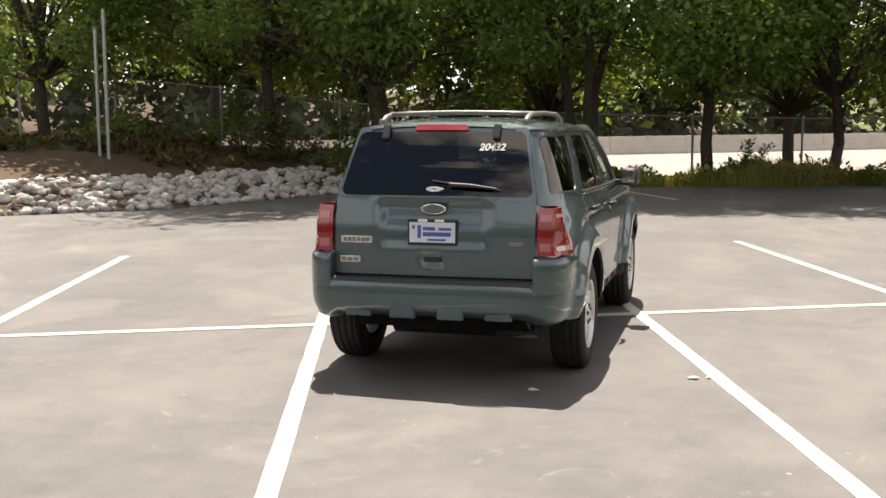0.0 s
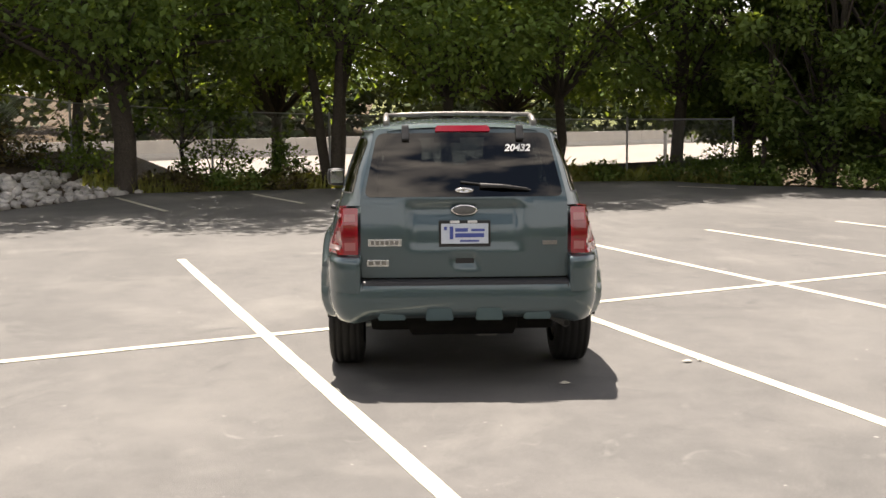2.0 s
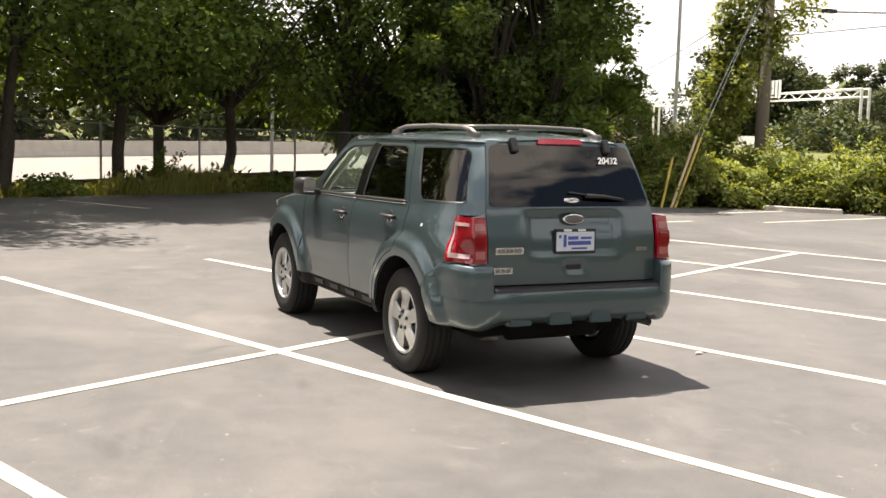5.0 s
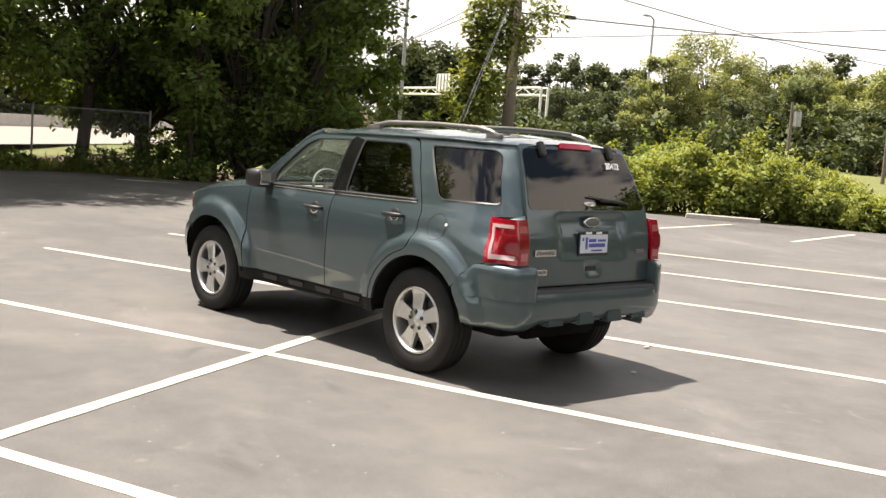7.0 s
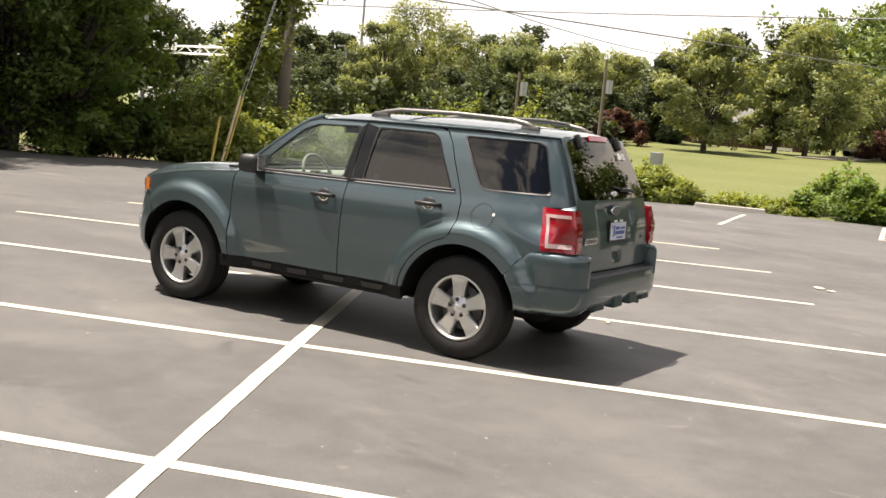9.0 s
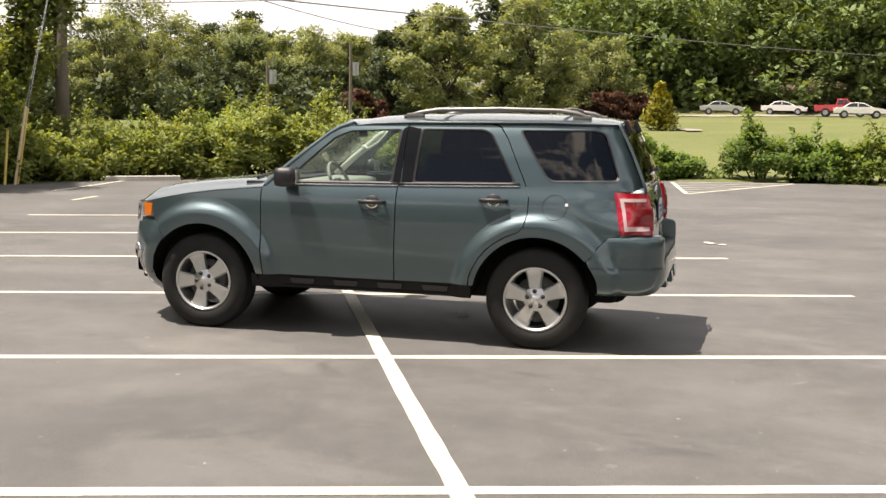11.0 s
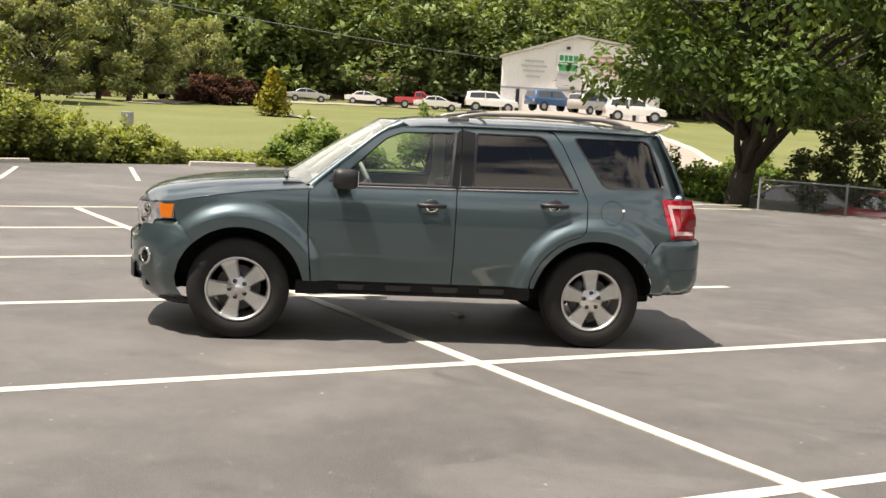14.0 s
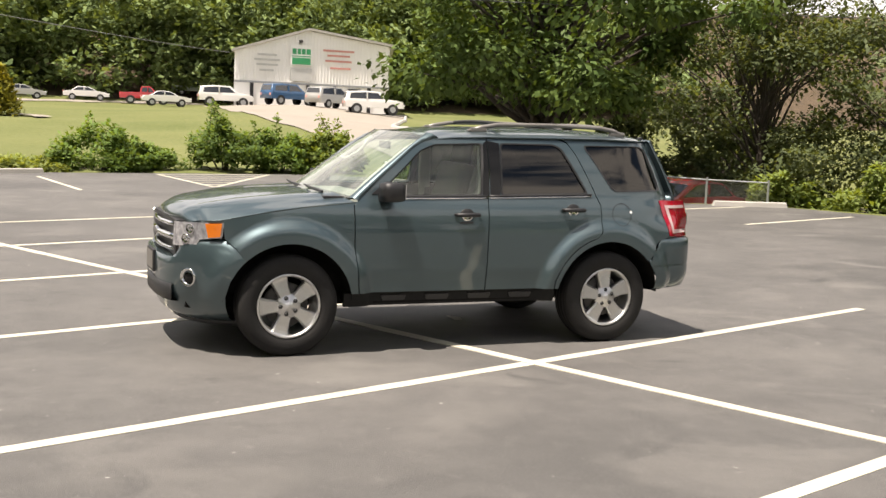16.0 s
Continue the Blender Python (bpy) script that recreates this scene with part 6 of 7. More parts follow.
        part("flap_latch", sheet(rounded([(-1.525, 1.055), (-1.505, 1.055), (-1.505, 1.075), (-1.525, 1.075)], 0.005), side(s, -0.004), 0.02, 0.003, inward=inw), WHITE_PAINT, q)
    # rocker cover with its pads
    rock = [(0.90, 0.458), (-0.83, 0.458), (-0.83, 0.36), (0.90, 0.36)]
    rk = part("sill_cover", sheet(rock, side(s, 0.022), 0.05, 0.03, inward=inw), SILL, car)
    for y in (0.60, 0.25, -0.10, -0.45):
        pad = rounded([(y, 0.435), (y - 0.20, 0.435), (y - 0.185, 0.395), (y - 0.015, 0.395)], 0.01)
        part("sill_pad", sheet(pad, side(s, 0.012), 0.04, 0.014, inward=inw), SILL_PAD, rk)
    # mirror on its stalk
    mir = part("door_mirror", box(bmesh.new(), (-0.072, -0.085, -0.070), (0.072, 0.085, 0.075), 0.05), BLACK, d, "black door mirror", True)
    mir.matrix_world = pose(s * 0.945, 0.58, 1.208, 0, 0, s * -8)
    part("mirror_foot", box(bmesh.new(), (min(s * 0.80, s * 0.93), 0.55, 1.135), (max(s * 0.80, s * 0.93), 0.64, 1.185), 0.012), BLACK, d)
    sail = [(0.53, 1.185), (0.69, 1.185), (0.56, 1.285)]
    part("mirror_base", sheet(sail, side(s, -0.004), 0.05, 0.006, inward=inw), BLACK, d)
    bm = box(bmesh.new(), (-0.052, -0.004, -0.050), (0.052, 0.004, 0.055), 0.003)
    mg = part("mirror_glass", bm, CHROME, mir)
    mg.matrix_world = mir.matrix_world @ pose(0, -0.087, 0.003)
    # tail lamp, wrapping round the corner
    def tail(o):
        def to(u, z):
            # u: 0 at the side's front edge, 1 at the gate
            a = u * 1.0
            y0 = -1.838 - 0.06 * (1.15 - z) / 0.285
            yy = y0 + (gate_y(z) - 0.012 - y0) * min(1.0, a / 0.55) if a < 0.55 else gate_y(z) - 0.012
            k = max(0.0, min(1.0, (a - 0.30) / 0.70))
            xk = smooth01(0.0, 0.5, a)
            xe = xs(y0, z) * (1 - xk) + (xs(y0, 1.0) - 0.02 * smooth01(1.0, 1.16, z)) * xk
            xx = xe + (0.665 - xe) * (k ** 1.15)
            if a < 0.55:
                xx = max(xx, min(xs(yy, z), xe))
                yy = yy + 0.02 * math.sin(a / 0.55 * math.pi)
            n = Vector((1, -0.15, 0)).lerp(Vector((0.4, -0.9, 0)), smooth01(0.30, 0.60, a))
            p = Vector((xx, yy, z)) + n.normalized() * o
            return Vector((s * p.x, p.y, p.z))
        return to
    lampbox = rounded([(0.0, 1.157), (1.0, 1.158), (1.0, 0.868), (0.0, 0.868)], 0.02)
    tl = part("tail_lamp", sheet(lampbox, tail(0.006), 0.025, 0.02, inward=(-s, 1, 0), edge=0.04), LENS_RED, car, "red wraparound tail lamp")
    cwhite = [(0.10, 1.118), (0.50, 1.122), (0.50, 1.100), (0.175, 1.096), (0.185, 0.925), (0.50, 0.925), (0.50, 0.898), (0.125, 0.892)]
    part("clear_band", sheet(cwhite, tail(0.013), 0.025, 0.006, inward=(-s, 1, 0), edge=0.03), LENS_WHITE, tl, "pale clear band")
    part("reverse_lens", sheet([(0.62, 0.945), (0.94, 0.945), (0.94, 0.895), (0.62, 0.895)], tail(0.013), 0.025, 0.006, inward=(-s, 1, 0), edge=0.03), LENS_PINK, tl, "pale reversing lens")
    part("upper_lens", sheet([(0.62, 1.12), (0.94, 1.12), (0.94, 1.075), (0.62, 1.075)], tail(0.013), 0.025, 0.006, inward=(-s, 1, 0), edge=0.03), LENS_PINK, tl)
    part("brake_lens", sheet([(0.30, 1.055), (0.94, 1.06), (0.94, 0.96), (0.30, 0.958)], tail(0.013), 0.025, 0.006, inward=(-s, 1, 0), edge=0.03), LENS_RED2, tl)

# body skin beside the tailgate, from the quarter panels round to the gate's edge


def gate_half(z):
    return lerp_tab(((0.70, 0.655), (1.15, 0.655), (1.22, 0.650), (1.62, 0.565), (1.70, 0.55)), z)


for s in (-1, 1):
    bm = bmesh.new()
    rows = []
    for i in range(24):
        z = 0.70 + (1.635 - 0.70) * i / 23
        gh, gy = gate_half(z), gate_y(z)
        yq = (-1.823 if z > 1.62 else lerp_tab(((0.70, -1.90), (1.15, -1.90), (1.165, -2.038), (1.25, -2.003), (1.46, -1.908), (1.62, -1.818)), z))
        x0 = xs(yq, z)
        row = []
        for k in range(7):
            t = k / 6
            x = x0 + (gh - x0) * t
            y = yq + (gy + 0.004 - yq) * math.sin(t * math.pi / 2) ** 0.8
            inset = 0.02 if (0.88 < z < 1.155) else 0.0
            row.append(bm.verts.new((s * (x - inset), y + inset, z)))
        rows.append(row)
    for a, b in zip(rows, rows[1:]):
        for k in range(6):
            f = bm.faces.new((a[k], a[k + 1], b[k + 1], b[k]) if s < 0 else (a[k], b[k], b[k + 1], a[k + 1]))
            f.smooth = True
    part("rear_post", bm, PAINT, car)


# tailgate
def gate(o=0.0):
    return lambda x, z: Vector((x, gate_y(z) - 0.016 * (1 - (x / 0.66) ** 2) - o, z))


def gate_rec(x, z):
    p = gate()(x, z)
    d = smooth01(0.365, 0.335, abs(x)) * smooth01(0.895, 0.93, z) * smooth01(1.190, 1.175, z)
    p.y += 0.030 * d * (0.5 + 0.5 * smooth01(0.95, 1.15, z))
    p.y -= 0.012 * smooth01(1.215, 1.195, z) * smooth01(1.165, 1.19, z) * smooth01(0.40, 0.36, abs(x))
    hdl = smooth01(0.075, 0.06, abs(x)) * smooth01(0.79, 0.80, z) * smooth01(0.85, 0.84, z)
    p.y += 0.02 * hdl
    return p


gpoly = rounded([(-0.648, 0.722), (0.648, 0.722), (0.650, 1.15), (0.646, 1.215), (0.556, 1.645), (-0.556, 1.645), (-0.646, 1.215), (-0.650, 1.15)], 0.02)
rglass = rounded([(-0.628, 1.222), (0.628, 1.222), (0.545, 1.618), (-0.545, 1.618)], 0.05)
tg = part("tailgate", sheet(gpoly, gate_rec, 0.03, 0.02, (rounded([(-0.600, 1.245), (0.600, 1.245), (0.520, 1.598), (-0.520, 1.598)], 0.05),), (0, 1, 0)), PAINT, car)
part("rear_window", sheet(rglass, gate(0.004), 0.08, 0, inward=(0, 1, 0)), PRIVACY, tg, "dark rear glass")
hole = rounded([(-0.590, 1.255), (0.590, 1.255), (0.512, 1.590), (-0.512, 1.590)], 0.05)
part("window_seal", sheet(rglass, gate(0.0005), 0.06, 0, (hole,), (0, 1, 0)), BLACK, tg)
for x in (-0.365, 0.365):
    h_ = part("window_hinge", box(bmesh.new(), (-0.024, -0.022, -0.052), (0.024, 0.016, 0.052), 0.012), BLACK, tg)
    h_.matrix_world = pose(x, gate_y(1.615) - 0.022, 1.615, -26)
# high brake lamp, wiper, badge, number plate, handle, badges
part("high_brake_lamp", sheet(rounded([(-0.18, 1.630), (0.18, 1.630), (0.165, 1.665), (-0.165, 1.665)], 0.012), gate(0.02), 0.04, 0.03, inward=(0, 1, 0)), LENS_RED, car, "red brake lamp over the rear window")
wp = part("rear_wiper", tube(bmesh.new(), [gate(0.03)(0.10, 1.292), gate(0.045)(0.24, 1.288), gate(0.03)(0.40, 1.270)], [0.015, 0.012, 0.006], 8), BLACK, tg)
part("wiper_blade", tube(bmesh.new(), [gate(0.022)(-0.02, 1.316), gate(0.02)(0.42, 1.262)], [0.006, 0.005], 6), BLACK, wp)
bm = bmesh.new()
lathe(bm, [(0, 0.001), (0.016, 0.02), (0.014, 0.034), (0.0, 0.040)], 20)
cap = part("wiper_cap", bm, CHROME, tg, "bright wiper pivot cap", True)
cap.matrix_world = Matrix.Translation(gate(0.0)(0.0, 1.262)) @ pose(0, 0, 0, 0, 0, -90) @ Matrix.Diagonal((1.2, 1.55, 0.5, 1))


def oval(name, r0, r1, depth, material, parent, place, turn=-90):
    bm = bmesh.new()
    lathe(bm, [(0, r1), (depth, r1 * 0.97), (depth * 1.15, r0), (depth * 1.15, 0.0005)], 32)
    ob = part(name, bm, material, parent, smooth=False)
    ob.matrix_world = Matrix.Translation(place) @ pose(0, 0, 0, 0, 0, turn) @ Matrix.Diagonal((1, 1, 0.42, 1))
    return ob


em = oval("oval_badge", 0.075, 0.085, 0.012, CHROME, tg, gate(0.0)(0, 1.140) + Vector((0, 0.012, 0)))
oval("badge_field", 0.066, 0.070, 0.004, DASH, em, gate(0.012)(0, 1.140) + Vector((0, 0.010, 0)))
bm = box(bmesh.new(), (-0.162, -0.010, -0.083), (0.162, 0.004, 0.083), 0.008)
pl = part("plate_frame", bm, BLACK, tg)
pl.matrix_world = pose(0, gate_y(1.0) - 0.004, 0.995, -2)
ins = part("dealer_plate", box(bmesh.new(), (-0.148, -0.013, -0.063), (0.148, -0.009, 0.063), 0.001), PLATE, pl, "pale blue dealer plate with blue lettering")
ins.matrix_world = pl.matrix_world
bm = bmesh.new()
for x0, x1, z0, z1 in ((-0.130, -0.112, 0.022, 0.044), (-0.095, -0.072, -0.035, 0.045), (-0.060, 0.020, 0.012, 0.034), (0.040, 0.125, 0.014, 0.030), (-0.060, 0.120, -0.024, 0.002), (-0.03, 0.09, -0.052, -0.040)):
    box(bm, (x0, -0.0145, z0), (x1, -0.0128, z1))
lt = part("plate_print", bm, BLUE_PRINT, pl)
lt.matrix_world = pl.matrix_world
for x in (-0.062, 0.048):
    b_ = part("plate_bolt", box(bmesh.new(), (x - 0.030, -0.016, 0.066), (x + 0.030, -0.008, 0.082), 0.006), WHITE_PAINT, pl)
    b_.matrix_world = pl.matrix_world
hl_ = part("gate_handle", box(bmesh.new(), (-0.058, -0.004, -0.018), (0.058, 0.02, 0.018), 0.006), BLACK, tg)
hl_.matrix_world = pose(0, gate_y(0.82) + 0.004, 0.822)
for nm, x, z, w, h in (("model_badge", -0.500, 0.942, 0.105, 0.023), ("trim_badge", -0.545, 0.815, 0.070, 0.022), ("engine_badge", 0.535, 0.935, 0.046, 0.013)):
    b_ = part(nm, box(bmesh.new(), (-w, -0.006, -h), (w, 0.004, h), 0.003 if nm != "trim_badge" else 0.006), BADGE if nm != "engine_badge" else SILVER, tg, "bright metal badge")
    b_.matrix_world = Matrix.Translation(gate(0.004)(x, z))
    n = 6 if w > 0.08 else 3
    for k in range(n):
        xx = -w * 0.86 + (k + 0.1) * w * 1.72 / n
        t_ = part("badge_bar", box(bmesh.new(), (xx, -0.0085, -h * 0.5), (xx + w * 1.72 / n * 0.72, -0.0055, h * 0.5)), SILVER, b_)
        t_.matrix_world = b_.matrix_world
# chalked stock figures on the glass
cu = bpy.data.curves.new("chalk", "FONT")
cu.body, cu.size, cu.shear, cu.offset = "20432", 0.066, 0.25, 0.0022
cu.extrude = 0.0006
tmp = bpy.data.objects.new("tmp", cu)
scene.collection.objects.link(tmp)
me = bpy.data.meshes.new_from_object(tmp.evaluated_get(bpy.context.evaluated_depsgraph_get()))
bpy.data.objects.remove(tmp)
me.materials.clear()
ck = part("chalk_writing", me, WHITE_PAINT, tg, "white hand-written stock figures")
ck.matrix_world = Matrix.Translation(gate(0.012)(0.262, 1.490)) @ pose(0, 0, 0, 90 - 27, 0, 3)


# bumpers
def ring_plan(z, front, o=0.0, n=40):
    """Points round the nose or tail at height z from one wheel opening to the other."""
    pts = []
    c = WF if front else WR
    sg = 1 if front else -1
    dz = abs(z - WZ)
    ya = c + sg * (math.sqrt(max(RA ** 2 - dz ** 2, 0.0)) if dz < RA else 0.10)
    if front and z > 0.70:
        ya = max(ya, 1.66 + (z - 0.74) * 0.9)
    if not front and z > 0.672:
        ya = lerp_tab(((0.672, -1.666), (0.72, -1.718), (0.77, -1.743), (0.83, -1.803), (0.862, -1.86)), z)
    yend = 2.145 if front else -2.215
    for i in range(n + 1):
        a = -1 + 2 * i / n
        t = 1 - abs(a)
        q = 1 - (1 - t) ** 1.6
        y = ya + (yend - ya) * q
        k = abs(y - (1.25 if front else -1.25)) / (abs(yend) - 1.25)
        p_ = 3.0 if front else 7.0
        w = (prof(min(z, 0.9)) + (0.012 if front else 0.002)) * max(0.0, 1 - min(1.0, k) ** p_) ** (1 / p_)
        if abs(a) < 1e-6:
            w = 0.0
        r = math.hypot(y - c, z - WZ)
        w += 0.054 * (1 - smooth01(0.550, 0.650, r)) * smooth01(0.2, 0.42, z) * (1 if w > 0.3 else 0)
        zz = z
        if front and z > 0.70:
            zz = z - (z - 0.70) * smooth01(0.64, 0.50, w)
        if not front and z < 0.5:
            zz = z + 0.045 * smooth01(0.76, 0.60, w)
        pts.append(Vector(((1 if a > 0 else -1) * max(0.0, w - o), y - sg * o, zz)))
    return pts


def loft(rows, close_top=False):
    bm = bmesh.new()
    vs = [[bm.verts.new(p) for p in r] for r in rows]
    for a, b in zip(vs, vs[1:]):
        for k in range(len(a) - 1):
            f = bm.faces.new((a[k], a[k + 1], b[k + 1], b[k]))
            f.smooth = True
    return bm


rows = [ring_plan(z, False, o, 180) for z, o in ((0.43, 0.12), (0.43, 0.040), (0.45, 0.016), (0.50, 0.004), (0.545, -0.004), (0.60, -0.004), (0.635, 0.0), (0.682, 0.005), (0.698, 0.014))]
bm = loft(rows)
bmesh.ops.recalc_face_normals(bm, faces=bm.faces[:])
rb = part("rear_bumper", bm, PAINT, car)
# raised bumper corners under the lamps
for s in (-1, 1):
    cr = []
    for z, o in ((0.635, -0.003), (0.70, -0.003), (0.76, -0.003), (0.815, -0.002), (0.842, 0.004), (0.856, 0.018), (0.862, 0.045), (0.862, 0.15)):
        r = [p for p in ring_plan(z, False, o, 240) if p.x * s > 0.652]
        r = r if s < 0 else r[::-1]
        r = [r[round(k * (len(r) - 1) / 30)] for k in range(31)]
        e = r[-1]
        cr.append(r + [Vector((s * 0.650, e.y + 0.010, e.z)), Vector((s * 0.650, max(e.y + 0.02, -2.04), e.z))])
    bm = loft(cr)
    bmesh.ops.recalc_face_normals(bm, faces=bm.faces[:])
    part("bumper_corner", bm, PAINT, rb)
wide = np.linspace(-0.645, 0.645, 23)
part("bumper_step", loft([[Vector((x, -1.25 - 0.965 * (1 - (abs(x) / 0.872) ** 7.0) ** (1 / 7.0) + o, z)) for x in wide] for z, o in ((0.666, 0.004), (0.700, 0.008), (0.711, 0.03), (0.713, 0.14))]), BLACK, rb, "ribbed black step pad")
part("inner_sill", box(bmesh.new(), (-0.66, -2.10, 0.60), (0.66, -2.02, 0.76), 0.01), DARK, rb)
for x in (-0.46, -0.165, 0.145, 0.445):
    yb = -2.218 + 0.05 * (abs(x) / 0.6) ** 3
    bm = bmesh.new()
    for yy in (yb - 0.022, yb + 0.05):
        for px, pz in ((-0.088, 0.468), (0.088, 0.468), (0.074, 0.552), (-0.074, 0.552)):
            bm.verts.new((x + px, yy + (0.016 if pz > 0.5 else 0.0), pz))
    v = list(bm.verts)
    for q in ((0, 1, 2, 3), (0, 4, 5, 1), (1, 5, 6, 2), (2, 6, 7, 3), (3, 7, 4, 0)):
        bm.faces.new([v[k] for k in q])
    bmesh.ops.bevel(bm, geom=bm.edges[:], offset=0.008, segments=2, affect="EDGES")
    bmesh.ops.recalc_face_normals(bm, faces=bm.faces[:])
    part("bumper_tab", bm, PAINT, rb)
part("exhaust_pipe", tube(bmesh.new(), [(0.54, -1.8, 0.43), (0.60, -1.98, 0.425), (0.645, -2.10, 0.415)], [0.022, 0.022, 0.024], 12, False), DASH, car, "dark steel exhaust tip")

rows = [ring_plan(z, True, o) for z, o in ((0.24, 0.20), (0.245, 0.10), (0.29, 0.06), (0.37, 0.028), (0.45, 0.008), (0.56, 0.0), (0.64, -0.002), (0.71, 0.0), (0.765, 0.006), (0.80, 0.012), (0.832, 0.018), (0.850, 0.034), (0.854, 0.06), (0.854, 0.13))]
bm = loft(rows)
bmesh.ops.recalc_face_normals(bm, faces=bm.faces[:])
fb = part("front_bumper", bm, PAINT, car)


def nose_y(x):
    return 1.25 + 0.895 * (1 - (abs(x) / 0.88) ** 3) ** (1 / 3)


wide = np.linspace(-0.52, 0.52, 21)
part("lower_intake", loft([[Vector((x, nose_y(x) + o, z)) for x in wide] for z, o in ((0.375, -0.06), (0.385, 0.004), (0.50, 0.006), (0.51, -0.04))]), BLACK, fb, "black lower intake")
fp = part("front_plate_frame", box(bmesh.new(), (-0.16, 2.135, 0.545), (0.16, 2.162, 0.705), 0.008), BLACK, fb)
part("front_plate", box(bmesh.new(), (-0.145, 2.160, 0.56), (0.145, 2.165, 0.69), 0.001), SILVER, fp)

part("chin_spoiler", loft([ring_plan(z, True, o) for z, o in ((0.19, 0.24), (0.20, 0.16), (0.245, 0.105), (0.25, 0.2))]), BLACK, fb)
for s in (-1, 1):
    c = Vector((s * 0.664, 1.984, 0.572))
    bm = bmesh.new()
    lathe(bm, [(-0.02, 0.060), (0.016, 0.066), (0.022, 0.058), (0.004, 0.046)], 28)
    fg = part("fog_lamp", bm, CHROME, fb, "bright fog lamp ring")
    fg.matrix_world = Matrix.Translation(c) @ pose(0, 0, 0, 0, 0, 90 - s * 42)
    bm = bmesh.new()
    lathe(bm, [(0.0, 0.048), (0.010, 0.03), (0.012, 0.001)], 24)
    fl_ = part("fog_lens", bm, GLOSS_BLACK, fg)
    fl_.matrix_world = fg.matrix_world


# headlamps, grille and bonnet
def nose(o=0.0):
    """u runs round the front corner: metres of y back from the nose, z up."""
    def to(u, z):
        p = 3.0
        y = u
        k = max(0.0, (y - 1.25) / 0.885)
        w = 0.872 * max(0.0, 1 - min(1.0, k) ** p) ** (1 / p)
        return Vector((w - o * 0.7, y - o * 0.7, z))
    return to


for s in (-1, 1):
    def hl_map(o):
        return lambda u, z: (lambda p: Vector((s * p.x, p.y, p.z)))(nose(o)(1.772 + 0.315 * (1 - (1 - u) ** 1.5), z))
    outline = rounded([(0.0, 0.972), (0.03, 0.862), (0.36, 0.846), (0.42, 0.800), (0.90, 0.782), (0.86, 0.955)], 0.015)
    hd = part("headlamp", sheet(outline, hl_map(0.008), 0.06, 0.03, inward=(-s, -1, 0), edge=0.04), HEAD_LENS, car, "clear faceted headlamp")
    part("turn_lamp", sheet([(0.02, 0.966), (0.045, 0.870), (0.22, 0.862), (0.27, 0.960)], hl_map(-0.001), 0.06, 0.004, inward=(-s, -1, 0), edge=0.04), LENS_AMBER, hd, "amber turn lamp")
    for u, z in ((0.52, 0.915), (0.60, 0.842)):
        bm = bmesh.new()
        lathe(bm, [(0.0, 0.036), (0.006, 0.033), (-0.002, 0.024), (-0.006, 0.012), (0.002, 0.008), (0.002, 0.001)], 20)
        rf = part("reflector", bm, CHROME, hd)
        rf.matrix_world = Matrix.Translation(hl_map(0.004)(u, z)) @ pose(0, 0, 0, 0, 0, 90 - s * 38)
gr = part("grille", box(bmesh.new(), (-0.53, 1.90, 0.70), (0.53, 2.060, 0.965), 0.02), BLACK, car, "black grille with bright bars")
for z in (0.745, 0.835, 0.925):
    pts = [(x, 2.098 - 0.070 * (x / 0.5) ** 2, z) for x in (-0.52, -0.35, -0.12, 0.12, 0.35, 0.52)]
    part("grille_bar", tube(bmesh.new(), pts, 0.017 if z != 0.835 else 0.026, 8), CHROME, gr, smooth=True)
for x in (-0.53, 0.53):
    part("grille_side", tube(bmesh.new(), [(x, 2.025, 0.72), (x, 2.025, 0.95)], 0.014, 8), CHROME, gr, smooth=True)
nb = oval("oval_badge", 0.085, 0.095, 0.014, CHROME, gr, Vector((0, 2.110, 0.835)), 90)
oval("badge_field", 0.076, 0.080, 0.004, DASH, nb, Vector((0, 2.124, 0.835)), 90)


def fender_z(y):
    return lerp_tab(FENDER_TOP, y)


HOOD = ((0.80, 1.190), (1.00, 1.178), (1.30, 1.160), (1.60, 1.132), (1.83, 1.096), (1.95, 1.064), (2.02, 1.034), (2.065, 0.992))


def bonnet(u, y):
    """u from -1 to 1 across, at y."""
    e = xs(min(y, 1.99), fender_z(y)) * (1.0 if y < 1.78 else 1 - 0.06 * smooth01(1.78, 2.1, y))
    zc, ze = lerp_tab(HOOD, y), fender_z(y) + 0.009
    z = ze + (zc - ze) * (1 - abs(u) ** 3.2)
    z += 0.010 * smooth01(0.50, 0.62, abs(u)) * smooth01(0.86, 0.72, abs(u))
    yy = y - 0.10 * u * u * smooth01(1.85, 2.065, y) - 0.15 * u * u * smooth01(1.25, 0.97, y)
    return Vector((u * e, yy, z))


bm = bmesh.new()
us, ys = np.sin(np.linspace(-math.pi / 2, math.pi / 2, 45)) * 1.002, np.linspace(0.97, 2.065, 34)
vv = [[bm.verts.new(bonnet(u, y)) for u in us] for y in ys]
for a, b in zip(vv, vv[1:]):
    for k in range(len(a) - 1):
        bm.faces.new((a[k], a[k + 1], b[k + 1], b[k])).smooth = True
lip = [bm.verts.new(v.co + Vector((0, -0.012, -0.03))) for v in vv[-1]]
for k in range(len(lip) - 1):
    bm.faces.new((vv[-1][k], vv[-1][k + 1], lip[k + 1], lip[k])).smooth = True
for k in (0, -1):
    low = [bm.verts.new(r[k].co + Vector((-0.02 if r[k].co.x > 0 else 0.02, 0, -0.05))) for r in vv]
    for i in range(len(low) - 1):
        bm.faces.new((vv[i][k], vv[i + 1][k], low[i + 1], low[i]))
